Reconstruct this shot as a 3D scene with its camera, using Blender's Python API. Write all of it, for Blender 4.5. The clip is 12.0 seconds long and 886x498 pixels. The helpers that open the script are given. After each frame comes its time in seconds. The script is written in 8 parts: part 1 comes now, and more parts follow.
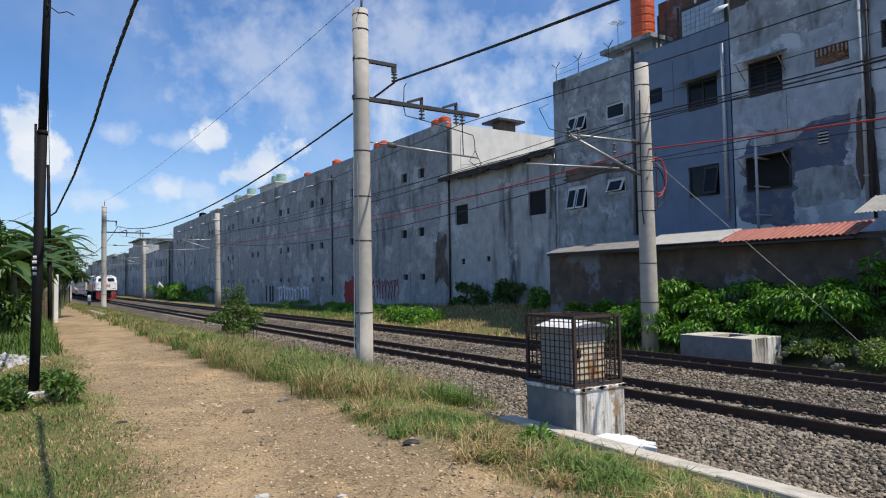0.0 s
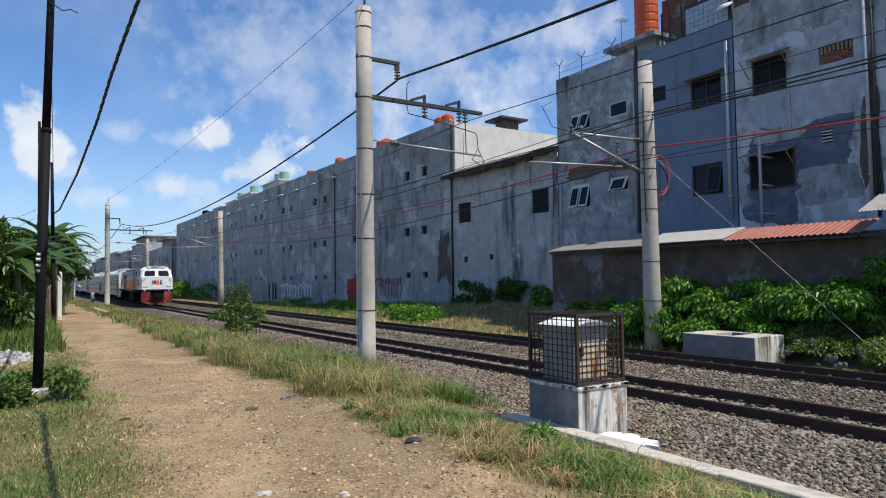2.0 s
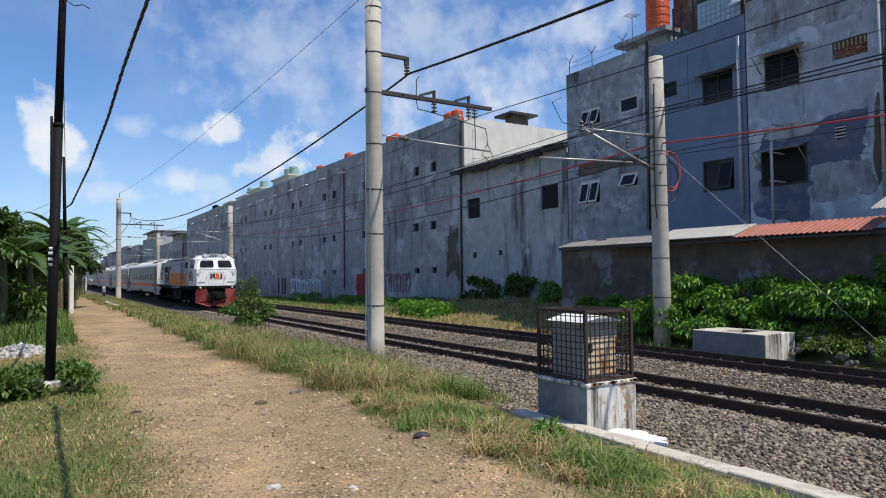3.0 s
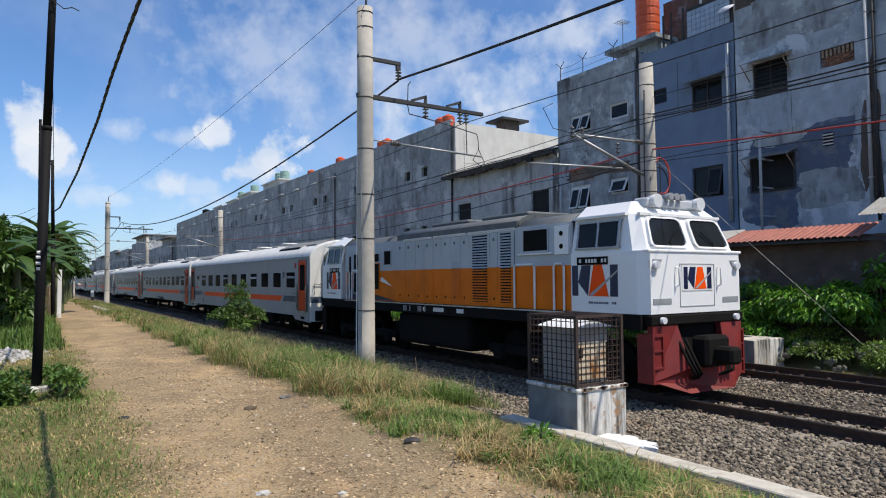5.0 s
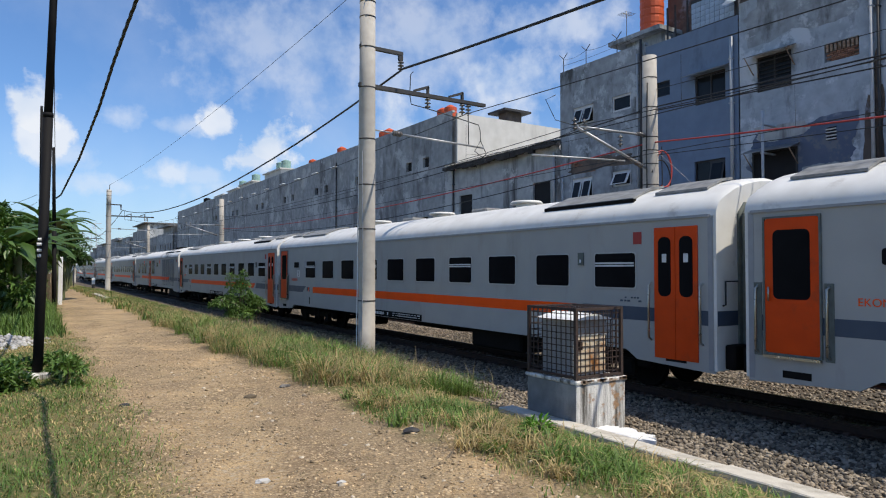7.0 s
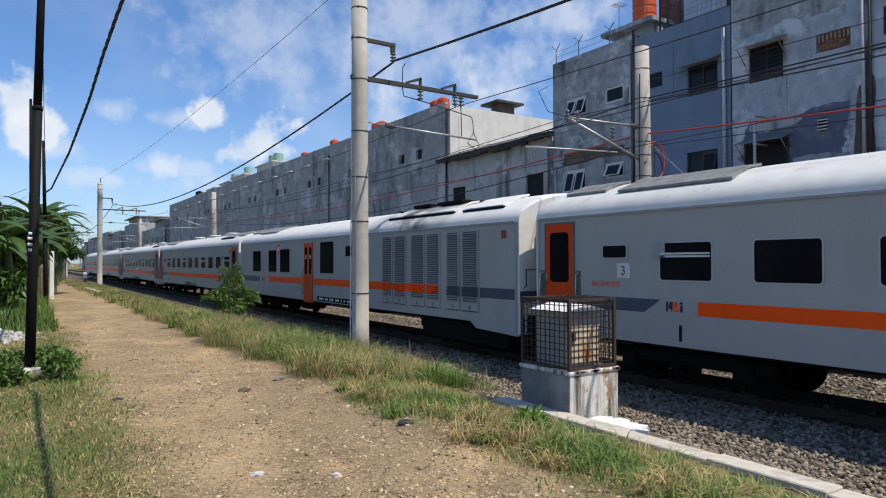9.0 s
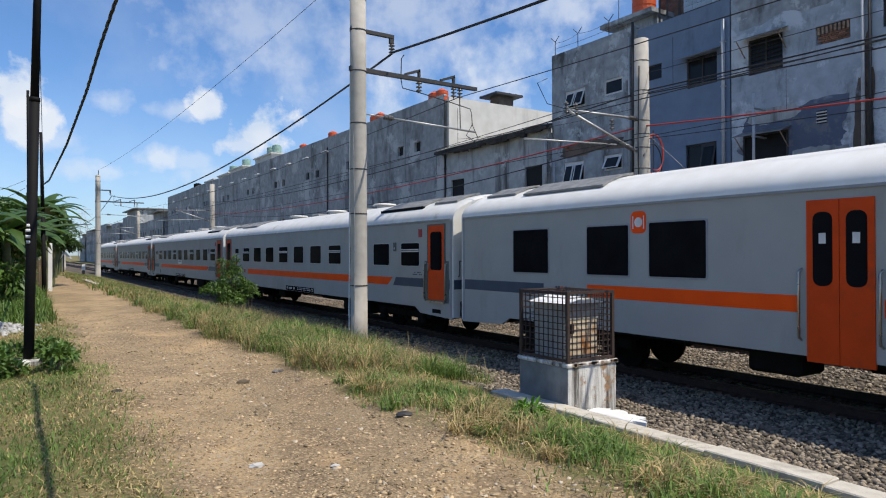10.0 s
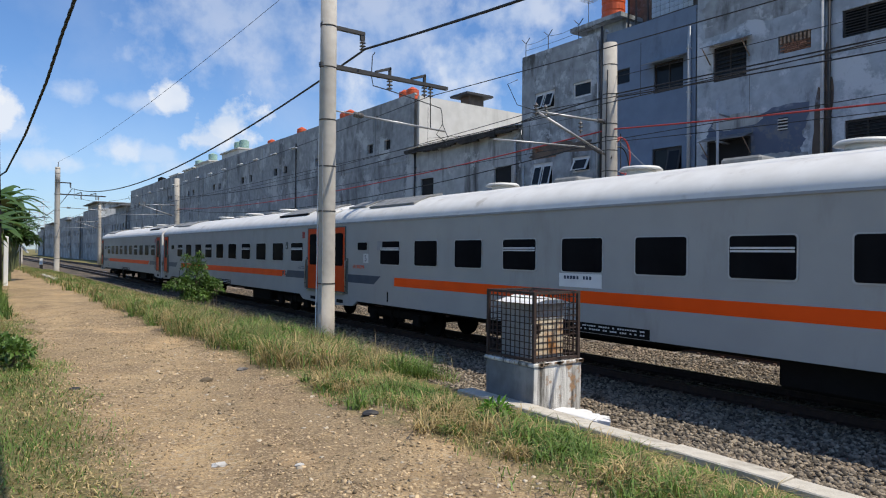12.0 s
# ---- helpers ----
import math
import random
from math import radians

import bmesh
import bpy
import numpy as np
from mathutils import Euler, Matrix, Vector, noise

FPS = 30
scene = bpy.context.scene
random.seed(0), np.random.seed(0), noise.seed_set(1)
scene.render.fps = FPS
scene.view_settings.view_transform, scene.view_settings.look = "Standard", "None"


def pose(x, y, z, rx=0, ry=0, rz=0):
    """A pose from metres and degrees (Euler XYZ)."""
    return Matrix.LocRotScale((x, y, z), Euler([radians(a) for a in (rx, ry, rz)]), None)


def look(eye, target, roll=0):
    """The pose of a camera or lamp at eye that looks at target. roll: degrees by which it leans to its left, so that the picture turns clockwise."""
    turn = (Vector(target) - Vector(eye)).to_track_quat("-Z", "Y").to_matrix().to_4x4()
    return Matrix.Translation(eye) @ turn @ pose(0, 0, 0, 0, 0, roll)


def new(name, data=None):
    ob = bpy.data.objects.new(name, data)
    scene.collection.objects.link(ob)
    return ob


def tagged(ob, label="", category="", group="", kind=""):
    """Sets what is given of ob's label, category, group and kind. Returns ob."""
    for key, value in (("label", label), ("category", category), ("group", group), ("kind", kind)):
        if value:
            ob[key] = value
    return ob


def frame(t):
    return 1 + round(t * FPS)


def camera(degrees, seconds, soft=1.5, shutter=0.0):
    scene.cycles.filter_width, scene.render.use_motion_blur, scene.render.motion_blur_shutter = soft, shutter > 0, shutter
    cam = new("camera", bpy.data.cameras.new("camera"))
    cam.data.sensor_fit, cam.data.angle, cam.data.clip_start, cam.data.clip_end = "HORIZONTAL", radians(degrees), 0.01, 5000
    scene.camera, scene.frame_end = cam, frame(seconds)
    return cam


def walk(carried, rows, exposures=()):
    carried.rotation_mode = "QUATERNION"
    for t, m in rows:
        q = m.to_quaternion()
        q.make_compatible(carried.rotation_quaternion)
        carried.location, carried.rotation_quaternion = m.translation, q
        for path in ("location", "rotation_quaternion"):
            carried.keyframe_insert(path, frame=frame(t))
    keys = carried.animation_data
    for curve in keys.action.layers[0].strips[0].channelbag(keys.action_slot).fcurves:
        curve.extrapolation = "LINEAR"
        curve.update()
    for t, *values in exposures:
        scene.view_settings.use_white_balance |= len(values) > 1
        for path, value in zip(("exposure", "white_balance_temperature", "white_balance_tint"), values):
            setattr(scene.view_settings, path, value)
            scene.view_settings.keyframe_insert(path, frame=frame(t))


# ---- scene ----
# eye above the near rail head (z = 0); the tracks run along y
EYE_Z = 2.15
cam = camera(68.0, 12.0, soft=1.1)
PATH = [
    (0.0, 92.71, 0.94, -32.77), (0.5, 92.68, 1.12, -32.57), (1.0, 92.74, 1.12, -32.30), (1.5, 92.49, 1.03, -32.31),
    (2.0, 92.54, 0.83, -32.54), (2.5, 92.20, 0.68, -32.22), (3.0, 92.16, 0.57, -31.77), (5.0, 92.59, 0.44, -32.56),
    (5.5, 92.52, 0.20, -32.82), (6.0, 92.22, 0.16, -32.44), (6.5, 92.01, 0.15, -32.52), (7.0, 91.81, -0.13, -32.51),
    (9.0, 91.13, 0.17, -33.08), (9.5, 90.62, 0.14, -33.09), (10.0, 90.46, 0.13, -33.20), (10.5, 90.56, 0.06, -33.24),
    (11.0, 90.58, -0.24, -34.56), (11.5, 90.51, -0.48, -35.12), (12.0, 90.39, -0.64, -35.95)]
walk(cam, [(t, pose(0, 0, EYE_Z, rx, ry, rz)) for t, rx, ry, rz in PATH], exposures=[(0, 0.0), (12, 0.0)])

# ---------------------------------------------------------------- light
SUN_WAY = Vector((0.27, -0.46, 0.90)).normalized()
world = bpy.data.worlds.new("sky")
scene.world = world
world.use_nodes = True
wn, wl = world.node_tree.nodes, world.node_tree.links
wn.clear()


def wnode(kind, **kw):
    n = wn.new(kind)
    for k, v in kw.items():
        n.inputs[k].default_value = v
    return n


def wmath(op, a, b=None, c=None, clamp=False):
    n = wn.new("ShaderNodeMath")
    n.operation, n.use_clamp = op, clamp
    for i, v in enumerate((a, b, c)):
        if v is None:
            continue
        if isinstance(v, (int, float)):
            n.inputs[i].default_value = v
        else:
            wl.new(v, n.inputs[i])
    return n.outputs[0]


sky = wn.new("ShaderNodeTexSky")
sky.sky_type, sky.sun_disc = "NISHITA", False
sky.sun_elevation = math.asin(SUN_WAY.z)
sky.sun_rotation = math.atan2(SUN_WAY.x, SUN_WAY.y)
sky.air_density, sky.dust_density, sky.ozone_density = 1.0, 0.6, 2.0
coord = wn.new("ShaderNodeTexCoord")
sep = wn.new("ShaderNodeSeparateXYZ")
wl.new(coord.outputs["Generated"], sep.inputs[0])
# cumulus: puffs at a few bearings, their edges billowed by two scales of noise; bases greyer than tops
fine = wnode("ShaderNodeTexNoise", Scale=38.0, Detail=7.0, Roughness=0.6)
wl.new(coord.outputs["Generated"], fine.inputs["Vector"])
billow = wnode("ShaderNodeTexNoise", Scale=13.0, Detail=3.0, Roughness=0.5)
wl.new(coord.outputs["Generated"], billow.inputs["Vector"])
# bearing, height, half width, half height, density
CLOUDS = [(17.6, 10.6, 3.0, 2.3, 1.0), (16.0, 9.0, 2.4, 1.3, 0.85), (0.3, 12.0, 1.9, 2.3, 1.0), (0.6, 9.6, 2.2, 1.9, 0.9), (2.9, 8.4, 2.0, 1.3, 0.5),
          (13.6, 12.0, 1.9, 1.4, 0.9), (11.2, 11.5, 3.0, 0.9, 0.5), (6.6, 11.8, 1.6, 1.0, 0.5), (9.7, 7.8, 1.9, 1.2, 0.72), (12.3, 7.6, 2.4, 1.0, 0.45),
          (4.4, 6.4, 4.2, 1.2, 0.55), (14.4, 6.2, 4.5, 1.5, 0.45), (27.8, 12.8, 3.2, 2.6, 0.8), (24.5, 14.5, 4.5, 2.2, 0.35), (38.5, 16.0, 8.0, 3.6, 0.72),
          (32.0, 18.5, 7.5, 2.2, 0.42), (42.0, 20.5, 9.0, 2.4, 0.6), (31.5, 23.0, 6.0, 1.6, 0.3), (21.0, 19.0, 13.0, 6.5, 0.42), (31.0, 19.0, 10.0, 6.5, 0.46), (34.0, 12.6, 5.0, 2.0, 0.6), (60.0, 26.0, 16.0, 5.0, 0.7),
          (105.0, 24.0, 14.0, 6.0, 0.8), (170.0, 30.0, 18.0, 6.0, 0.7), (-70.0, 22.0, 14.0, 5.0, 0.8), (-100.0, 45.0, 14.0, 6.0, 0.5), (-140.0, 18.0, 14.0, 5.0, 0.8)]
az = wmath("ARCTAN2", sep.outputs[0], sep.outputs[1])
el = wmath("ARCSINE", sep.outputs[2])
wob = wmath("ADD", wmath("MULTIPLY", wmath("SUBTRACT", fine.outputs[0], 0.5), 1.7), wmath("MULTIPLY", wmath("SUBTRACT", billow.outputs[0], 0.5), 1.9))
total = None
for bearing, height, wide, tall, dense in CLOUDS:
    dx = wmath("DIVIDE", wmath("SUBTRACT", az, radians(bearing)), radians(wide))
    dy = wmath("DIVIDE", wmath("SUBTRACT", el, radians(height)), radians(tall))
    r = wmath("SQRT", wmath("ADD", wmath("MULTIPLY", dx, dx), wmath("MULTIPLY", dy, dy)))
    m = wmath("ADD", wmath("MULTIPLY_ADD", r, -1.0, 1.0), wob)
    m = wmath("MULTIPLY", wmath("SMOOTH_MIN", wmath("MULTIPLY", m, 1.9 if dense > 0.8 else 1.1, clamp=True), 1.0, 0.2), dense)
    total = m if total is None else wmath("MAXIMUM", total, m)
# thin veil
veil = wnode("ShaderNodeTexNoise", Scale=3.2, Detail=8.0, Roughness=0.6)
wl.new(coord.outputs["Generated"], veil.inputs["Vector"])
vm = wmath("MULTIPLY", wmath("SUBTRACT", veil.outputs[0], 0.46), 2.2, clamp=True)
haze = wmath("MULTIPLY", wmath("SUBTRACT", 1.0, wmath("MULTIPLY", sep.outputs[2], 4.2), clamp=True), 0.33)
cover = wmath("MAXIMUM", wmath("MAXIMUM", total, wmath("MULTIPLY", vm, 0.36)), haze, clamp=True)
mixer = wn.new("ShaderNodeMixRGB")
wl.new(cover, mixer.inputs[0])
tint = wn.new("ShaderNodeMixRGB")
tint.blend_type = "MULTIPLY"
tint.inputs[0].default_value = 1.0
tint.inputs[2].default_value = (0.78, 1.05, 1.38, 1)
wl.new(sky.outputs[0], tint.inputs[1])
wl.new(tint.outputs[0], mixer.inputs[1])
shade = wn.new("ShaderNodeMixRGB")
wl.new(wmath("MULTIPLY", wmath("SUBTRACT", billow.outputs[0], 0.36), 4.0, clamp=True), shade.inputs[0])
shade.inputs[1].default_value, shade.inputs[2].default_value = (5.6, 6.5, 7.9, 1), (7.6, 7.9, 8.4, 1)
wl.new(shade.outputs[0], mixer.inputs[2])
back = wn.new("ShaderNodeBackground")
back.inputs[1].default_value = 0.113
wl.new(mixer.outputs[0], back.inputs[0])
wout = wn.new("ShaderNodeOutputWorld")
wl.new(back.outputs[0], wout.inputs[0])

sun = new("sun", bpy.data.lights.new("sun", "SUN"))
sun.data.energy, sun.data.angle, sun.data.color = 4.85, radians(0.5), (1.0, 0.92, 0.78)
sun.matrix_world = look(SUN_WAY * 100, (0, 0, 0))


# ---------------------------------------------------------------- materials
def mat(name, c1, c2=None, scale=3.0, rough=0.7, metal=0.0, bump=0.0, bscale=40.0, c3=None, s3=0.5, lo3=0.5, streak=0.0,
        per_object=0.0, island=0.0, rvar=0.1, translucent=0.0, c4=None, s4=0.3, lo4=0.55):
    """c1/c2 mixed by fine grain, c3 by large stains; streak > 0 stretches the stains downwards."""
    m = bpy.data.materials.new(name)
    m.use_nodes = True
    nt = m.node_tree
    N, L = nt.nodes, nt.links
    bsdf = N["Principled BSDF"]
    bsdf.inputs["Roughness"].default_value = rough
    bsdf.inputs["Metallic"].default_value = metal
    tc = N.new("ShaderNodeTexCoord")
    c2 = c2 or tuple(v * 0.8 for v in c1)
    n1 = N.new("ShaderNodeTexNoise")
    n1.inputs["Scale"].default_value, n1.inputs["Detail"].default_value = scale, 8
    L.new(tc.outputs["Object"], n1.inputs["Vector"])
    r1 = N.new("ShaderNodeMapRange")
    r1.inputs[1].default_value, r1.inputs[2].default_value = 0.3, 0.7
    L.new(n1.outputs[0], r1.inputs[0])
    mx = N.new("ShaderNodeMixRGB")
    mx.inputs[1].default_value, mx.inputs[2].default_value = (*c1, 1), (*c2, 1)
    L.new(r1.outputs[0], mx.inputs[0])
    out = mx.outputs[0]
    if c3:
        mp = N.new("ShaderNodeMapping")
        mp.inputs["Scale"].default_value = (1, 1, 1.0 - streak)
        L.new(tc.outputs["Object"], mp.inputs[0])
        n3 = N.new("ShaderNodeTexNoise")
        n3.inputs["Scale"].default_value, n3.inputs["Detail"].default_value, n3.inputs["Roughness"].default_value = s3, 9, 0.65
        L.new(mp.outputs[0], n3.inputs["Vector"])
        r3 = N.new("ShaderNodeMapRange")
        r3.inputs[1].default_value, r3.inputs[2].default_value = lo3, lo3 + 0.16
        L.new(n3.outputs[0], r3.inputs[0])
        m3 = N.new("ShaderNodeMixRGB")
        L.new(r3.outputs[0], m3.inputs[0])
        L.new(out, m3.inputs[1])
        m3.inputs[2].default_value = (*c3, 1)
        out = m3.outputs[0]
    if c4:
        n4 = N.new("ShaderNodeTexNoise")
        n4.inputs["Scale"].default_value, n4.inputs["Detail"].default_value, n4.inputs["Roughness"].default_value = s4, 10, 0.7
        mp4 = N.new("ShaderNodeMapping")
        mp4.inputs["Location"].default_value = (7.3, 3.1, 5.7)
        L.new(tc.outputs["Object"], mp4.inputs[0])
        L.new(mp4.outputs[0], n4.inputs["Vector"])
        r4 = N.new("ShaderNodeMapRange")
        r4.inputs[1].default_value, r4.inputs[2].default_value = lo4, lo4 + 0.06
        L.new(n4.outputs[0], r4.inputs[0])
        m4 = N.new("ShaderNodeMixRGB")
        L.new(r4.outputs[0], m4.inputs[0])
        L.new(out, m4.inputs[1])
        m4.inputs[2].default_value = (*c4, 1)
        out = m4.outputs[0]
    if per_object or island:
        if per_object:
            rnd = N.new("ShaderNodeObjectInfo").outputs["Random"]
        else:
            rnd = N.new("ShaderNodeNewGeometry").outputs["Random Per Island"]
        amt = per_object or island
        rr = N.new("ShaderNodeMapRange")
        rr.inputs[3].default_value, rr.inputs[4].default_value = 1 - amt, 1 + amt
        L.new(rnd, rr.inputs[0])
        hs = N.new("ShaderNodeHueSaturation")
        L.new(rr.outputs[0], hs.inputs["Value"])
        L.new(out, hs.inputs["Color"])
        out = hs.outputs[0]
    L.new(out, bsdf.inputs["Base Color"])
    if rvar:
        rv = N.new("ShaderNodeMapRange")
        rv.inputs[3].default_value, rv.inputs[4].default_value = max(0.02, rough - rvar), min(1, rough + rvar)
        L.new(n1.outputs[0], rv.inputs[0])
        L.new(rv.outputs[0], bsdf.inputs["Roughness"])
    if bump:
        nb = N.new("ShaderNodeTexNoise")
        nb.inputs["Scale"].default_value, nb.inputs["Detail"].default_value = bscale, 6
        L.new(tc.outputs["Object"], nb.inputs["Vector"])
        bp = N.new("ShaderNodeBump")
        bp.inputs["Strength"].default_value, bp.inputs["Distance"].default_value = min(1, bump), 0.02
        L.new(nb.outputs[0], bp.inputs["Height"])
        L.new(bp.outputs[0], bsdf.inputs["Normal"])
    if translucent:
        tr = N.new("ShaderNodeBsdfTranslucent")
        L.new(out, tr.inputs[0])
        ms = N.new("ShaderNodeMixShader")
        ms.inputs[0].default_value = translucent
        L.new(bsdf.outputs[0], ms.inputs[1])
        L.new(tr.outputs[0], ms.inputs[2])
        L.new(ms.outputs[0], N["Material Output"].inputs[0])
    return m


def glass_dark(name, tint=(0.012, 0.014, 0.016), rough=0.06):
    m = mat(name, tint, tuple(v * 1.6 for v in tint), 2.0, rough, rvar=0.03)
    m.node_tree.nodes["Principled BSDF"].inputs["Specular IOR Level"].default_value = 0.4
    return m


M = {}
M["ballast_bed"] = mat("ballast_bed", (0.22, 0.205, 0.19), (0.09, 0.083, 0.077), 16, 0.95, bump=1.0, bscale=22, c3=(0.20, 0.16, 0.12), s3=0.5, lo3=0.52)
M["stone"] = mat("ballast_stone", (0.255, 0.212, 0.158), (0.125, 0.103, 0.078), 9, 0.95, island=0.75, bump=0.3, bscale=60, c3=(0.20, 0.155, 0.11), s3=0.7, lo3=0.5)
M["rail"] = mat("rusty_rail", (0.052, 0.028, 0.019), (0.028, 0.017, 0.013), 12, 0.8, bump=0.3, bscale=60)
M["railtop"] = mat("worn_railhead", (0.22, 0.20, 0.19), (0.13, 0.11, 0.10), 8, 0.35, metal=0.9)
M["sleeper"] = mat("concrete_sleeper", (0.27, 0.235, 0.20), (0.19, 0.16, 0.135), 10, 0.9, bump=0.4, c3=(0.2, 0.15, 0.11), s3=2, lo3=0.5)
M["clip"] = mat("rusty_clip", (0.10, 0.06, 0.045), None, 20, 0.8)
M["kerb"] = mat("kerb_concrete", (0.58, 0.54, 0.46), (0.43, 0.39, 0.33), 6, 0.9, bump=0.4, c3=(0.3, 0.27, 0.22), s3=1.4, lo3=0.55)
M["pole"] = mat("spun_concrete", (0.44, 0.41, 0.36), (0.37, 0.34, 0.30), 5, 0.85, bump=0.15, c3=(0.30, 0.27, 0.23), s3=0.9, lo3=0.55, streak=0.8)
M["steel_dark"] = mat("painted_dark_steel", (0.035, 0.035, 0.037), (0.055, 0.05, 0.045), 8, 0.6, metal=0.3)
M["galv"] = mat("galvanised_steel", (0.42, 0.43, 0.44), (0.33, 0.33, 0.33), 12, 0.5, metal=0.6)
M["ceramic"] = mat("brown_insulator", (0.10, 0.09, 0.085), (0.16, 0.15, 0.14), 10, 0.25)
M["wire"] = mat("black_cable", (0.015, 0.015, 0.016), None, 20, 0.6)
M["copper"] = mat("weathered_wire", (0.10, 0.08, 0.07), None, 20, 0.6)
M["redcable"] = mat("red_cable", (0.42, 0.05, 0.04), None, 20, 0.6)
M["blackpole"] = mat("black_painted_pole", (0.008, 0.008, 0.009), (0.013, 0.012, 0.012), 6, 0.7, bump=0.1)
M["white"] = mat("white_paint", (0.78, 0.78, 0.77), (0.70, 0.70, 0.69), 3, 0.5)
M["conc_big"] = mat("stained_render", (0.355, 0.365, 0.365), (0.245, 0.255, 0.26), 2.6, 0.92, bump=0.35, bscale=12, c3=(0.10, 0.10, 0.10), s3=0.55, lo3=0.52, streak=0.72, c4=(0.46, 0.47, 0.465), s4=0.4, lo4=0.535)
M["conc_lean"] = mat("pale_stained_render", (0.46, 0.47, 0.465), (0.33, 0.34, 0.335), 2.2, 0.92, bump=0.35, bscale=12, c3=(0.085, 0.083, 0.08), s3=0.85, lo3=0.525, streak=0.85, c4=(0.54, 0.545, 0.53), s4=0.5, lo4=0.55)
M["conc_white"] = mat("pale_render", (0.62, 0.60, 0.56), (0.52, 0.50, 0.46), 1.5, 0.92, c3=(0.40, 0.38, 0.35), s3=0.5, lo3=0.56, streak=0.7)
M["h1"] = mat("blotchy_grey_render", (0.37, 0.395, 0.415), (0.23, 0.245, 0.255), 2.4, 0.92, bump=0.4, bscale=10, c3=(0.085, 0.085, 0.083), s3=1.1, lo3=0.52, streak=0.6, c4=(0.49, 0.515, 0.53), s4=0.8, lo4=0.55)
M["blue"] = mat("grey_blue_paint", (0.175, 0.235, 0.325), (0.15, 0.20, 0.28), 1.8, 0.85, bump=0.2, bscale=8, c3=(0.105, 0.135, 0.18), s3=0.6, lo3=0.57, streak=0.5)
M["plaster"] = mat("peeling_render", (0.42, 0.465, 0.515), (0.29, 0.325, 0.36), 1.9, 0.92, bump=0.4, bscale=9, c3=(0.085, 0.09, 0.09), s3=0.95, lo3=0.545, streak=0.55, c4=(0.54, 0.575, 0.61), s4=0.6, lo4=0.50)
M["navy"] = mat("old_blue_paint", (0.085, 0.11, 0.17), (0.11, 0.135, 0.19), 1.4, 0.85, bump=0.2, bscale=10, c3=(0.33, 0.35, 0.38), s3=0.9, lo3=0.52, c4=(0.16, 0.17, 0.19), s4=1.2, lo4=0.55)
M["brickdark"] = mat("dark_low_wall", (0.13, 0.10, 0.08), (0.075, 0.062, 0.054), 2, 0.95, bump=0.5, bscale=8, c3=(0.20, 0.14, 0.10), s3=0.8, lo3=0.53, c4=(0.20, 0.215, 0.25), s4=0.5, lo4=0.55)
# pale blue-grey: the haze in front of the far pylon is mixed in
M["far_steel"] = mat("haze_tinted_steel", (0.50, 0.55, 0.62), (0.46, 0.51, 0.58), 1, 0.7)
M["rotten"] = mat("rotten_fascia", (0.055, 0.045, 0.038), (0.028, 0.024, 0.02), 5, 0.95, bump=0.6, per_object=0.4)
M["rust_edge"] = mat("rusty_edge", (0.20, 0.10, 0.05), (0.42, 0.34, 0.26), 9, 0.9, bump=0.4)
# near-black sheet colour that stands in for unlit rooms and hollows
M["dark"] = mat("painted_room_dark", (0.012, 0.012, 0.013), None, 2, 0.9)
M["frame_white"] = mat("white_window_frame", (0.66, 0.66, 0.65), (0.55, 0.55, 0.54), 6, 0.6)
M["frame_dark"] = mat("dark_window_frame", (0.035, 0.032, 0.03), None, 6, 0.6)
M["glass"] = glass_dark("window_glass")
M["glass"].node_tree.nodes["Principled BSDF"].inputs["Specular IOR Level"].default_value = 0.16
M["tin"] = mat("corrugated_tin", (0.24, 0.245, 0.25), (0.16, 0.155, 0.15), 3, 0.55, metal=0.4, c3=(0.22, 0.14, 0.09), s3=0.8, lo3=0.56)
M["pale_tin"] = mat("pale_corrugated_sheet", (0.38, 0.38, 0.365), (0.29, 0.285, 0.27), 3, 0.5, c3=(0.36, 0.33, 0.29), s3=0.9, lo3=0.58)
M["redtile"] = mat("red_clay_tile", (0.44, 0.165, 0.125), (0.34, 0.12, 0.09), 5, 0.35, c3=(0.45, 0.15, 0.10), s3=0.9, lo3=0.56, per_object=0.12)
M["tank_o"] = mat("orange_plastic_tank", (0.62, 0.10, 0.025), (0.52, 0.08, 0.02), 3, 0.5)
M["tank_g"] = mat("green_water_tank", (0.30, 0.45, 0.38), (0.25, 0.38, 0.33), 3, 0.5)
M["rust"] = mat("rusty_steel_cage", (0.055, 0.032, 0.025), (0.035, 0.024, 0.02), 14, 0.85, bump=0.3)
M["cab_rust"] = mat("rust_streaked_cabinet", (0.66, 0.57, 0.44), (0.55, 0.43, 0.28), 4, 0.7, c3=(0.40, 0.16, 0.04), s3=4.0, lo3=0.44, streak=0.5, c4=(0.12, 0.06, 0.03), s4=5.0, lo4=0.58)
M["cab_grey"] = mat("grey_cabinet_side", (0.34, 0.35, 0.35), (0.28, 0.28, 0.28), 4, 0.7, c3=(0.2, 0.14, 0.1), s3=3.0, lo3=0.56, streak=0.6)
M["ped"] = mat("whitewashed_concrete", (0.72, 0.70, 0.66), (0.58, 0.56, 0.52), 4, 0.9, bump=0.5, c3=(0.09, 0.082, 0.07), s3=6.5, lo3=0.43, streak=0.90, c4=(0.33, 0.20, 0.11), s4=3.2, lo4=0.58)
# darker grey for concrete faces turned from the sun: shade put into colour
M["cement"] = mat("shaded_side_cement", (0.21, 0.215, 0.215), (0.15, 0.15, 0.15), 5, 0.92, bump=0.4, c3=(0.30, 0.295, 0.28), s3=1.6, lo3=0.56, streak=0.5)
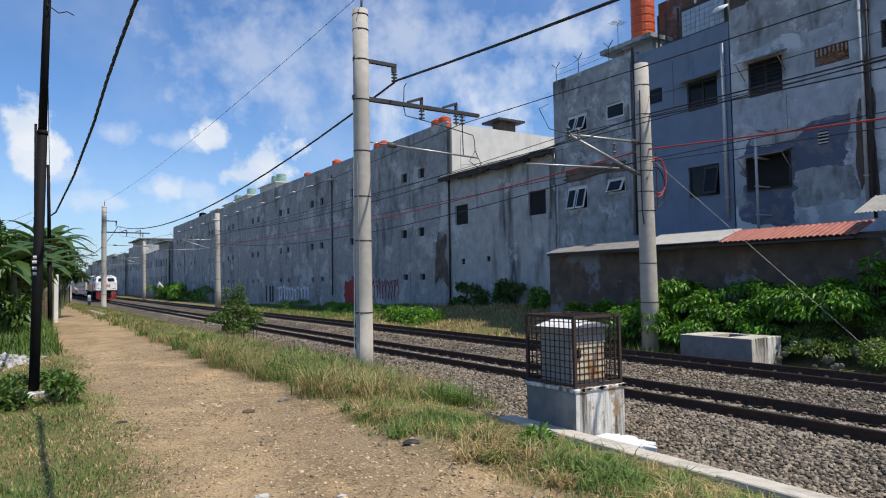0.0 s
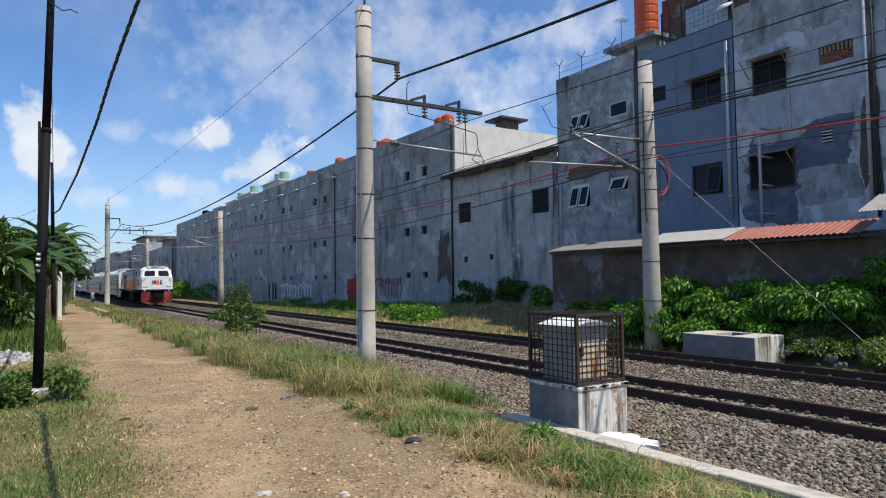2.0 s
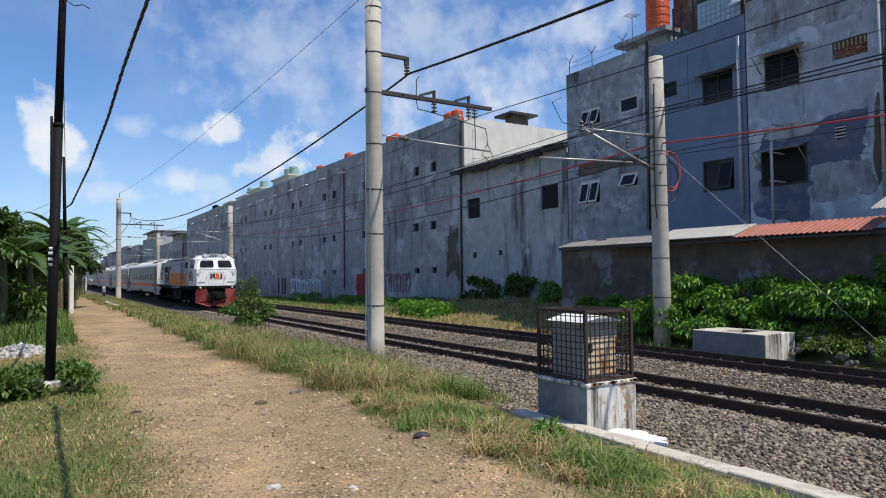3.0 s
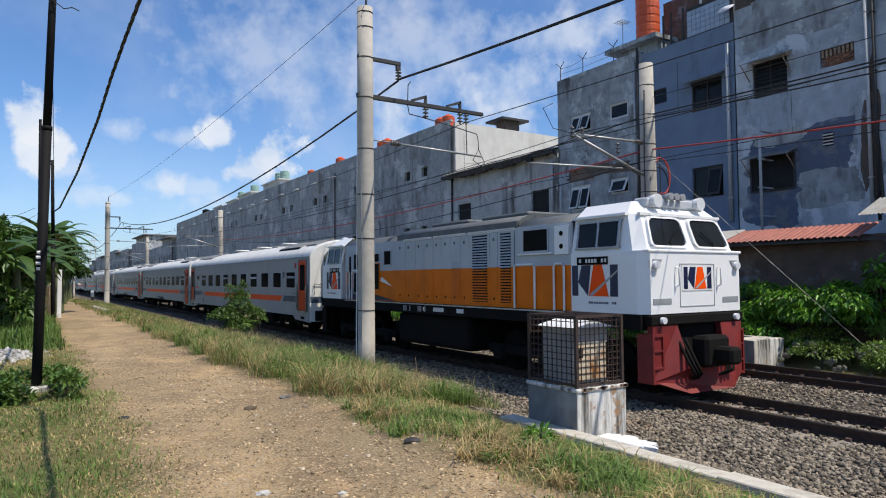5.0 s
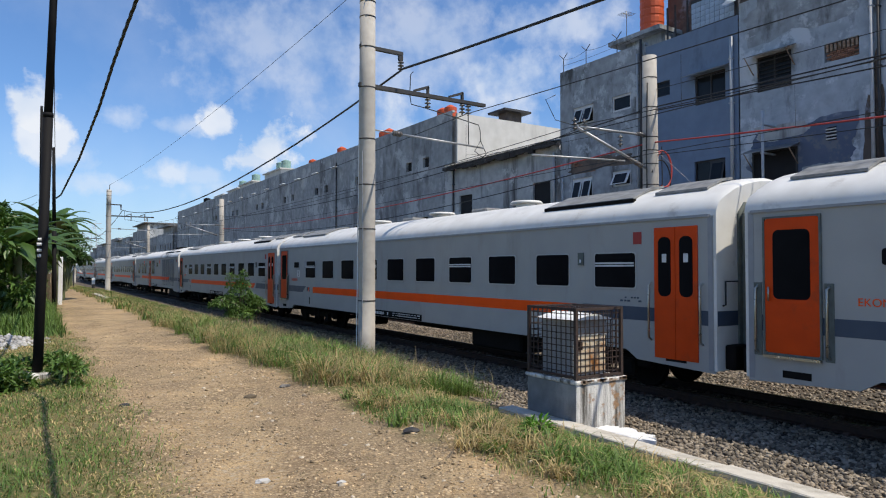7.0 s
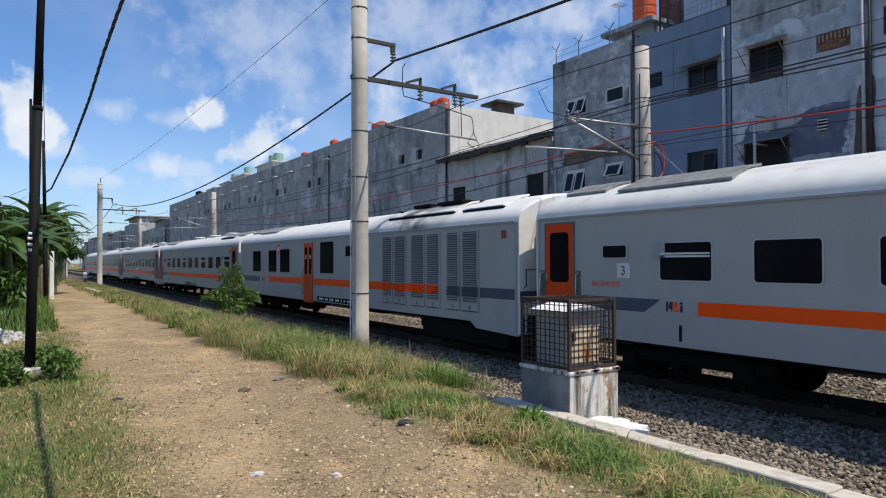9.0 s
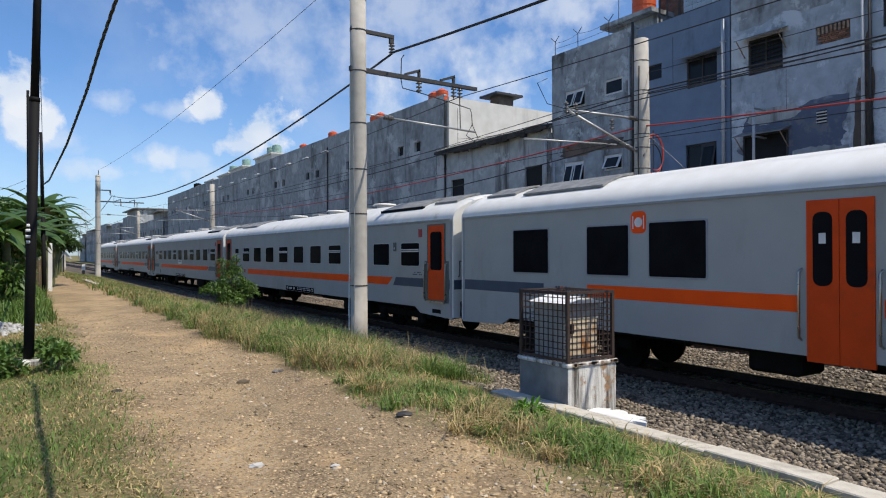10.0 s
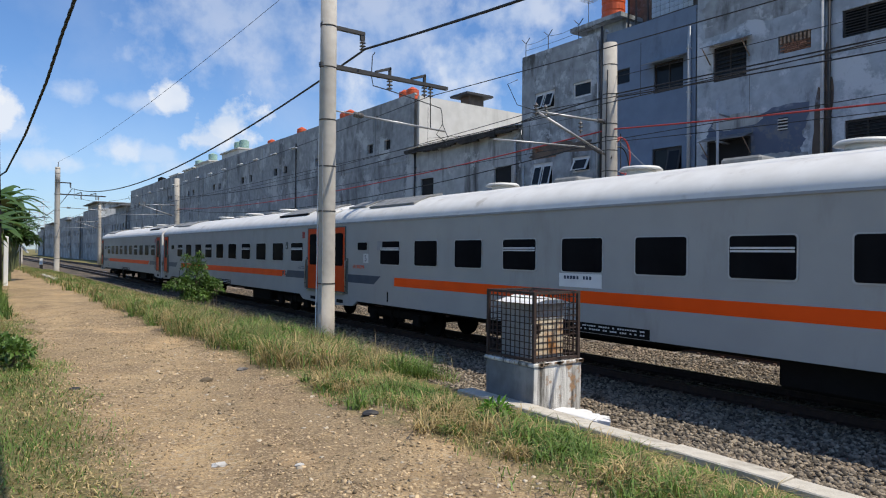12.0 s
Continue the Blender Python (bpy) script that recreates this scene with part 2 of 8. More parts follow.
M["bank_stone"] = mat("weathered_bank_stone", (0.20, 0.19, 0.155), (0.12, 0.115, 0.09), 7, 0.95, bump=0.4, per_object=0.3, c3=(0.09, 0.10, 0.05), s3=3.0, lo3=0.52)
M["fired_brick"] = mat("weathered_fired_brick", (0.30, 0.145, 0.085), (0.20, 0.10, 0.065), 9, 0.95, bump=0.5, per_object=0.45)
M["recess"] = mat("grey_green_recess", (0.13, 0.15, 0.135), (0.09, 0.10, 0.09), 8, 0.7)
M["pvc"] = mat("grey_downpipe", (0.46, 0.47, 0.48), (0.38, 0.39, 0.40), 6, 0.6)


def ground_material():
    """Soil under grass, the bare dirt track and the ballast bed, by their place across the line, with ragged borders."""
    m = bpy.data.materials.new("ground_surface")
    m.use_nodes = True
    N, L = m.node_tree.nodes, m.node_tree.links
    bsdf = N["Principled BSDF"]
    bsdf.inputs["Roughness"].default_value = 0.95
    bsdf.inputs["Specular IOR Level"].default_value = 0.2
    tc = N.new("ShaderNodeTexCoord")
    sx = N.new("ShaderNodeSeparateXYZ")
    L.new(tc.outputs["Object"], sx.inputs[0])

    def noise_(scale, detail=8, rough=0.6):
        n = N.new("ShaderNodeTexNoise")
        n.inputs["Scale"].default_value, n.inputs["Detail"].default_value, n.inputs["Roughness"].default_value = scale, detail, rough
        L.new(tc.outputs["Object"], n.inputs["Vector"])
        return n.outputs[0]

    def rng(v, a, b):
        n = N.new("ShaderNodeMapRange")
        n.inputs[1].default_value, n.inputs[2].default_value = a, b
        L.new(v, n.inputs[0])
        return n.outputs[0]

    def mth(op, a, b):
        n = N.new("ShaderNodeMath")
        n.operation = op
        for i, v in enumerate((a, b)):
            if isinstance(v, (int, float)):
                n.inputs[i].default_value = v
            else:
                L.new(v, n.inputs[i])
        return n.outputs[0]

    def mix_(f, a, b):
        n = N.new("ShaderNodeMixRGB")
        L.new(f, n.inputs[0])
        for i, v in ((1, a), (2, b)):
            if isinstance(v, tuple):
                n.inputs[i].default_value = (*v, 1)
            else:
                L.new(v, n.inputs[i])
        return n.outputs[0]
    big, mid, fine_, grit = noise_(0.45), noise_(1.7), noise_(9.0), noise_(42.0, 4, 0.7)
    xs = mth("ADD", sx.outputs[0], mth("MULTIPLY", mth("SUBTRACT", mid, 0.5), 1.5))
    xs = mth("ADD", xs, mth("MULTIPLY", mth("SUBTRACT", fine_, 0.5), 0.7))
    dirt = mix_(rng(mid, 0.35, 0.65), (0.53, 0.375, 0.20), (0.41, 0.285, 0.15))
    dirt = mix_(rng(grit, 0.47, 0.66), dirt, (0.20, 0.145, 0.09))
    dirt = mix_(rng(noise_(17.0, 6, 0.7), 0.52, 0.64), dirt, (0.45, 0.365, 0.255))
    gritty = mix_(rng(grit, 0.42, 0.6), (0.42, 0.31, 0.18), (0.19, 0.14, 0.085))
    dirt = mix_(rng(big, 0.47, 0.57), dirt, gritty)
    dirt = mix_(rng(noise_(0.9, 5, 0.5), 0.55, 0.7), dirt, (0.52, 0.355, 0.19))
    # embedded grit: every cell a stone of its own tone, in loose drifts
    chips = []
    for size in (17.0, 38.0):
        v = N.new("ShaderNodeTexVoronoi")
        v.inputs["Scale"].default_value = size
        L.new(tc.outputs["Object"], v.inputs["Vector"])
        tone = N.new("ShaderNodeSeparateColor")
        L.new(v.outputs["Color"], tone.inputs[0])
        chips.append((v.outputs["Distance"], tone.outputs[0]))
    for (gap, tone), where in zip(chips, (noise_(1.3, 6, 0.65), noise_(0.8, 6, 0.6))):
        chip = mix_(rng(tone, 0.1, 0.95), (0.21, 0.15, 0.09), (0.64, 0.49, 0.30))
        chip = mix_(rng(gap, 0.30, 0.55), chip, (0.17, 0.12, 0.075))
        dirt = mix_(mth("MULTIPLY", rng(where, 0.44, 0.60), 0.62), dirt, chip)
    soil = mix_(rng(mid, 0.38, 0.62), (0.22, 0.175, 0.08), (0.105, 0.115, 0.035))
    soil = mix_(rng(fine_, 0.50, 0.7), soil, (0.25, 0.20, 0.11))
    bed = mix_(rng(fine_, 0.4, 0.62), (0.13, 0.11, 0.088), (0.04, 0.034, 0.028))
    bed = mix_(rng(big, 0.5, 0.7), bed, (0.24, 0.18, 0.13))
    on_path = mth("MULTIPLY", rng(xs, 0.75, 1.2), rng(xs, 4.15, 3.6))
    col = mix_(on_path, soil, dirt)
    x2 = mth("ADD", sx.outputs[0], mth("MULTIPLY", mth("SUBTRACT", fine_, 0.5), 0.6))
    on_bed = mth("MULTIPLY", rng(x2, 6.05, 6.2), rng(x2, 17.0, 16.5))
    col = mix_(on_bed, col, bed)
    L.new(col, bsdf.inputs["Base Color"])
    bp = N.new("ShaderNodeBump")
    bp.inputs["Strength"].default_value, bp.inputs["Distance"].default_value = 1.0, 0.04
    L.new(mth("ADD", mth("MULTIPLY", fine_, 0.6), mth("ADD", mth("MULTIPLY", grit, 0.5), mth("MULTIPLY", chips[0][0], -0.35))), bp.inputs["Height"])
    L.new(bp.outputs[0], bsdf.inputs["Normal"])
    return m


M["ground"] = ground_material()
M["leaf_bush"] = mat("broad_leaf", (0.15, 0.33, 0.03), (0.075, 0.19, 0.017), 2.0, 0.4, island=0.6, translucent=0.35)
M["leaf_creeper"] = mat("creeper_leaf", (0.20, 0.31, 0.055), (0.11, 0.19, 0.03), 2.0, 0.5, island=0.5, translucent=0.35)
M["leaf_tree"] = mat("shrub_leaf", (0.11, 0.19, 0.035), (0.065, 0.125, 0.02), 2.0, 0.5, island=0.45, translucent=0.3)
M["green_stem"] = mat("green_banana_stem", (0.11, 0.13, 0.05), (0.07, 0.075, 0.035), 4, 0.7)
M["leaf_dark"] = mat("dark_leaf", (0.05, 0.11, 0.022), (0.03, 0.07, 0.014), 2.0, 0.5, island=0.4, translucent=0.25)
M["leaf_banana"] = mat("banana_leaf", (0.08, 0.15, 0.025), (0.045, 0.095, 0.018), 1.2, 0.45, island=0.3, translucent=0.25)
M["leaf_dry"] = mat("withered_leaf", (0.27, 0.21, 0.10), (0.14, 0.115, 0.05), 1.2, 0.7, island=0.3, translucent=0.15)
M["grass_g"] = mat("green_grass", (0.16, 0.25, 0.05), (0.085, 0.155, 0.026), 0.8, 0.6, island=0.5, translucent=0.3)
M["grass_y"] = mat("dry_grass", (0.50, 0.38, 0.18), (0.30, 0.23, 0.10), 0.8, 0.7, island=0.5, translucent=0.3)
M["bark"] = mat("brown_stem", (0.12, 0.09, 0.055), None, 6, 0.9)
M["pale_stone"] = mat("pale_pebble", (0.52, 0.44, 0.33), (0.40, 0.33, 0.24), 8, 0.9, island=0.3)
M["white_stone"] = mat("white_rubble", (0.43, 0.415, 0.39), (0.32, 0.305, 0.285), 6, 0.9, island=0.25)
M["path_stone"] = mat("path_pebble", (0.47, 0.35, 0.21), (0.28, 0.20, 0.115), 8, 0.9, island=0.6)
M["graf_red"] = mat("red_spray_paint", (0.36, 0.035, 0.03), None, 3, 0.8)
M["graf_pink"] = mat("pink_spray_paint", (0.38, 0.12, 0.16), None, 3, 0.8)
M["graf_white"] = mat("pale_spray_paint", (0.66, 0.74, 0.82), None, 3, 0.8)
M["graf_black"] = mat("black_spray_paint", (0.02, 0.02, 0.022), None, 3, 0.8)
M["tile_blue"] = mat("pale_blue_tile", (0.36, 0.45, 0.55), None, 5, 0.4, per_object=0.1)
M["lamp_white"] = mat("white_lamp_shade", (0.8, 0.8, 0.8), None, 4, 0.4)


# ---------------------------------------------------------------- mesh helpers
def box(bm, x0, x1, y0, y1, z0, z1):
    v = [bm.verts.new(p) for p in ((x0, y0, z0), (x1, y0, z0), (x1, y1, z0), (x0, y1, z0), (x0, y0, z1), (x1, y0, z1), (x1, y1, z1), (x0, y1, z1))]
    for f in ((3, 2, 1, 0), (4, 5, 6, 7), (0, 1, 5, 4), (1, 2, 6, 5), (2, 3, 7, 6), (3, 0, 4, 7)):
        bm.faces.new([v[i] for i in f])
    return v


def bbox(bm, x0, x1, y0, y1, z0, z1, r=0.02, seg=2):
    """A box with rounded edges."""
    t = bmesh.new()
    box(t, x0, x1, y0, y1, z0, z1)
    bmesh.ops.bevel(t, geom=t.edges[:], offset=r, segments=seg, affect="EDGES", profile=0.5)
    join(bm, t)


def join(bm, other):
    me = bpy.data.meshes.new("scrap")
    other.to_mesh(me)
    other.free()
    bm.from_mesh(me)
    bpy.data.meshes.remove(me)


def tube(bm, p0, p1, r0, r1=None, n=10, caps=True):
    p0, p1 = Vector(p0), Vector(p1)
    r1 = r0 if r1 is None else r1
    d = (p1 - p0).normalized()
    u = d.orthogonal().normalized()
    w = d.cross(u)
    rings = []
    for p, r in ((p0, r0), (p1, r1)):
        rings.append([bm.verts.new(p + (u * math.cos(a) + w * math.sin(a)) * r) for a in (2 * math.pi * i / n for i in range(n))])
    for i in range(n):
        f = bm.faces.new((rings[0][i], rings[0][(i + 1) % n], rings[1][(i + 1) % n], rings[1][i]))
        f.smooth = True
    if caps:
        bm.faces.new(rings[0][::-1])
        bm.faces.new(rings[1])


def rope(bm, pts, r, n=6):
    """A round wire along a line of points."""
    pts = [Vector(p) for p in pts]
    rings = []
    for i, p in enumerate(pts):
        d = (pts[min(i + 1, len(pts) - 1)] - pts[max(i - 1, 0)]).normalized()
        u = d.cross(Vector((0.13, 0.21, 1))).normalized()
        w = d.cross(u)
        rings.append([bm.verts.new(p + (u * math.cos(a) + w * math.sin(a)) * r) for a in (2 * math.pi * k / n for k in range(n))])
    for a, b in zip(rings, rings[1:]):
        for k in range(n):
            bm.faces.new((a[k], a[(k + 1) % n], b[(k + 1) % n], b[k])).smooth = True


def sag(a, b, drop, n=16):
    a, b = Vector(a), Vector(b)
    return [a.lerp(b, i / n) - Vector((0, 0, 4 * drop * (i / n) * (1 - i / n))) for i in range(n + 1)]


def loft(bm, rings, closed=False, smooth=True):
    vs = [[bm.verts.new(p) for p in ring] for ring in rings]
    n = len(vs[0])
    for a, b in zip(vs, vs[1:]):
        for k in range(n if closed else n - 1):
            bm.faces.new((a[k], a[(k + 1) % n], b[(k + 1) % n], b[k])).smooth = smooth
    return vs


def poly(bm, pts):
    return bm.faces.new([bm.verts.new(p) for p in pts])


def prism(bm, pts, way):
    """A flat outline pushed along way."""
    way = Vector(way)
    a = [bm.verts.new(p) for p in pts]
    b = [bm.verts.new(Vector(p) + way) for p in pts]
    bm.faces.new(a)
    bm.faces.new(b[::-1])
    n = len(a)
    for i in range(n):
        bm.faces.new((a[i], b[i], b[(i + 1) % n], a[(i + 1) % n]))


def pierced(bm, u0, u1, z0, z1, holes, at, deep):
    """A flat wall between u0..u1 and z0..z1 with rectangular holes (u0, u1, z0, z1); at(u, z, d) places a point d behind the face."""
    us = sorted({u0, u1, *(h[0] for h in holes), *(h[1] for h in holes)})
    zs = sorted({z0, z1, *(h[2] for h in holes), *(h[3] for h in holes)})
    cache = {}

    def v(u, z, d=0.0):
        k = (round(u, 4), round(z, 4), round(d, 4))
        if k not in cache:
            cache[k] = bm.verts.new(at(u, z, d))
        return cache[k]
    for a, b in zip(us, us[1:]):
        for c, d in zip(zs, zs[1:]):
            mu, mz = (a + b) / 2, (c + d) / 2
            if any(h[0] < mu < h[1] and h[2] < mz < h[3] for h in holes):
                continue
            bm.faces.new((v(a, c), v(b, c), v(b, d), v(a, d)))
    for h in holes:
        q = [(h[0], h[2]), (h[1], h[2]), (h[1], h[3]), (h[0], h[3])]
        for (a, c), (b, d) in zip(q, q[1:] + q[:1]):
            bm.faces.new([bm.verts.new(at(*p)) for p in ((a, c, 0), (b, d, 0), (b, d, deep), (a, c, deep))])
    bmesh.ops.remove_doubles(bm, verts=bm.verts[:], dist=0.0005)


def finish(name, bm, material, normals=True):
    if normals:
        bmesh.ops.recalc_face_normals(bm, faces=bm.faces[:])
    me = bpy.data.meshes.new(name)
    bm.to_mesh(me)
    bm.free()
    for m in material if isinstance(material, (list, tuple)) else [material]:
        me.materials.append(m)
    return me


def thing(name, label, category, group="", kind="", m=None, data=None):
    ob = tagged(new(name, data), label, category, group, kind)
    if m is not None:
        ob.matrix_world = m
    return ob


def part(name, bm, material, parent, label="", normals=True):
    ob = new(name, finish(name, bm, material, normals))
    ob.parent = parent
    if label:
        tagged(ob, label)
    return ob


def reuse(name, mesh, parent, m, label=""):
    ob = new(name, mesh)
    ob.parent = parent
    ob.matrix_basis = m
    if label:
        tagged(ob, label)
    return ob


def from_arrays(name, verts, faces, material):
    """One mesh out of numpy arrays: verts (n, 3), faces (m, 3 or 4)."""
    me = bpy.data.meshes.new(name)
    k = faces.shape[1]
    me.vertices.add(len(verts))
    me.vertices.foreach_set("co", np.ascontiguousarray(verts, dtype=np.float32).ravel())
    me.loops.add(faces.size)
    me.loops.foreach_set("vertex_index", np.ascontiguousarray(faces, dtype=np.int32).ravel())
    me.polygons.add(len(faces))
    me.polygons.foreach_set("loop_start", np.arange(0, faces.size, k, dtype=np.int32))
    me.update(calc_edges=True)
    me.materials.append(material)
    return me


def smoothstep(a, b, x):
    t = np.clip((x - a) / (b - a), 0, 1)
    return t * t * (3 - 2 * t)


def wobble(x, y, s, seed=0):
    """A cheap smooth bumpiness between about -1 and 1."""
    return (np.sin(x * 1.7 * s + 1.3 * np.sin(y * 1.1 * s + seed) + seed) * np.cos(y * 1.9 * s + 1.1 * np.sin(x * 0.9 * s - seed))
            + 0.5 * np.sin(x * 3.9 * s - y * 2.7 * s + seed * 2)) / 1.5


# ---------------------------------------------------------------- ground
TRACKS = (10.45, 14.68)
KERB_X = 6.08


def wall_foot(y):
    return 0.75 - 1.0 * smoothstep(22, 60, y)


def ground_z(x, y):
    x, y = np.asarray(x, float), np.asarray(y, float)
    z = 0.35 - 0.29 * smoothstep(4.0, 5.9, x) - 0.08 * smoothstep(6.0, 6.5, x)
    z = z - 0.13 * smoothstep(6.3, 7.2, x) - 0.04 * smoothstep(8.2, 9.0, x) - 0.06 * np.exp(-((x - 12.55) / 0.5) ** 2)
    z = z - 0.12 * smoothstep(16.0, 17.2, x) + (wall_foot(y) + 0.32) * smoothstep(17.6, 22.0, x)
    rough = 0.03 * wobble(x, y, 0.7, 1) + 0.012 * wobble(x, y, 3.1, 2)
    calm = 1 - smoothstep(6.0, 6.6, x) * (1 - smoothstep(16.5, 18.0, x))
    z = z + rough * (0.25 + 0.75 * calm)
    # the two wheel ruts of the path and its small broken edge
    z = z - 0.03 * np.exp(-((x - 1.7) / 0.35) ** 2) - 0.03 * np.exp(-((x - 3.0) / 0.35) ** 2)
    return z


def build_ground():
    xs = np.unique(np.concatenate([[-3000, -800, -250, -90, -40, -22, -14, -9, -6], np.arange(-4, 24.01, 0.2), [25, 28, 34, 45, 80, 250, 800, 3000]]))
    ys = np.unique(np.concatenate([[-3000, -600, -150, -60, -30, -18, -10, -5], np.arange(-2, 24, 0.25), np.arange(24, 90, 1.0), np.arange(90, 220, 5), [250, 320, 500, 900, 1700, 3500]]))
    gx, gy = np.meshgrid(xs, ys, indexing="ij")
    gz = ground_z(np.clip(gx, -30, 23), np.clip(gy, -30, 200))
    verts = np.stack([gx.ravel(), gy.ravel(), gz.ravel()], 1)
    ny = len(ys)
    i, j = np.meshgrid(np.arange(len(xs) - 1), np.arange(ny - 1), indexing="ij")
    a = (i * ny + j).ravel()
    faces = np.stack([a, a + ny, a + ny + 1, a + 1], 1)
    me = from_arrays("ground", verts, faces, M["ground"])
    me.polygons.foreach_set("use_smooth", np.ones(len(faces), dtype=bool))
    thing("ground", "dry sandy path, grassy verge and grey ballast bed", "ground", kind="structure", data=me)


build_ground()

ICO = bmesh.new()
bmesh.ops.create_icosphere(ICO, subdivisions=1, radius=1)
ICO_V = np.array([v.co[:] for v in ICO.verts])
ICO_F = np.array([[v.index for v in f.verts] for f in ICO.faces])
ICO.free()


def scatter_stones(name, label, pts, size, material, seed, flat=0.7, parent=None):
    """Angular stones, all in one mesh."""
    rng = np.random.default_rng(seed)
    n = len(pts)
    sc = size * rng.uniform(0.6, 1.25, (n, 1, 1)) * np.stack([rng.uniform(0.8, 1.3, n), rng.uniform(0.7, 1.1, n), rng.uniform(flat * 0.8, flat * 1.2, n)], 1)[:, None, :]
    v = ICO_V[None] * sc * rng.uniform(0.52, 1.38, (n, len(ICO_V), 1))
    a, b = rng.uniform(0, 6.28, n), rng.normal(0, 0.5, n)
    ca, sa, cb, sb = np.cos(a), np.sin(a), np.cos(b), np.sin(b)
    y = v[..., 1] * cb[:, None] - v[..., 2] * sb[:, None]
    z = v[..., 1] * sb[:, None] + v[..., 2] * cb[:, None]
    x = v[..., 0] * ca[:, None] - y * sa[:, None]
    y = v[..., 0] * sa[:, None] + y * ca[:, None]
    verts = np.stack([x, y, z], -1) + pts[:, None, :]
    faces = (ICO_F[None] + (np.arange(n) * len(ICO_V))[:, None, None]).reshape(-1, 3)
    return thing(name, label, "stones", kind="stuff", data=from_arrays(name, verts.reshape(-1, 3), faces, material))


def build_ballast():
    rng = np.random.default_rng(5)
    out = []
    for x0, x1, y0, y1, per in ((6.22, 9.95, 1.5, 8, 520), (6.22, 9.95, 8, 16, 360), (9.95, 16.5, 1.5, 16, 210), (6.22, 16.5, 16, 30, 110), (6.22, 16.5, 30, 52, 30)):
        n = int((x1 - x0) * (y1 - y0) * per)
        x, y = rng.uniform(x0, x1, n), rng.uniform(y0, y1, n)
        keep = np.ones(n, bool)
        for c in TRACKS:
            keep &= ~((np.abs(np.abs(x - c) - 0.533) < 0.09))
        x, y = x[keep], y[keep]
        out.append(np.stack([x, y, ground_z(x, y) + rng.uniform(-0.012, 0.022, len(x))], 1))
    scatter_stones("ballast", "loose grey crushed-stone ballast under the rails", np.concatenate(out), 0.035, M["stone"], 6)


build_ballast()

RAIL_PROFILE = [(-0.065, -0.16), (0.065, -0.16), (0.065, -0.148), (0.012, -0.128), (0.012, -0.045), (0.034, -0.035), (0.034, -0.006), (0.028, 0.0),
                (-0.028, 0.0), (-0.034, -0.006), (-0.034, -0.035), (-0.012, -0.045), (-0.012, -0.128), (-0.065, -0.148)]


def build_track(c, label):
    track = thing("railway_track", label, "track", group="railway tracks")
    for side in (-1, 1):
        bm = bmesh.new()
        x = c + side * 0.5675
        ys = list(range(-60, 331, 15))
        vs = loft(bm, [[(x + px, y, pz) for px, pz in RAIL_PROFILE] for y in ys], closed=True, smooth=False)
        for f in bm.faces:
            if all(v.co.z > -0.0005 for v in f.verts):
                f.material_index = 1
        part("rail", bm, [M["rail"], M["railtop"]], track)
    bm = bmesh.new()
    bbox(bm, -1.0, 1.0, -0.11, 0.11, -0.36, -0.172, 0.02, 1)
    sl = finish("sleeper", bm, M["sleeper"])
    bm = bmesh.new()
    prism(bm, [(x, -0.035, z) for x, z in ((-0.13, -0.18), (0.13, -0.18), (0.12, -0.135), (0.09, -0.12), (0.07, -0.14), (-0.07, -0.14), (-0.09, -0.12), (-0.12, -0.135))], (0, 0.07, 0))
    cl = finish("rail_fastening", bm, M["clip"])
    for i in range(100):
        y = -3.0 + i * 0.6
        s = reuse("sleeper", sl, track, Matrix.Translation((c, y, random.uniform(-0.004, 0.004))))
        for side in (-1, 1):
            reuse("rail_fastening", cl, s, Matrix.Translation((side * 0.5675, 0, 0)))
    return track


build_track(TRACKS[0], "straight near track with rusty rails on concrete sleepers")
build_track(TRACKS[1], "straight far track with rusty rails on concrete sleepers")


# ---------------------------------------------------------------- buildings across the tracks
WALL_X = 23.0


def facing(u, z, d):
    return (WALL_X + d, u, z)


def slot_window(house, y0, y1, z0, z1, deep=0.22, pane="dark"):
    # a near-black sheet closes the hole in place of a dark room
    w = part("window", slab((WALL_X + deep - 0.03, WALL_X + deep + 0.02, y0 - 0.02, y1 + 0.02, z0 - 0.02, z1 + 0.02)), M[pane], house, "near-black sheet painted for the unlit room behind")
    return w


def slab(*boxes):
    bm = bmesh.new()
    for b in boxes:
        box(bm, *b)
    return bm


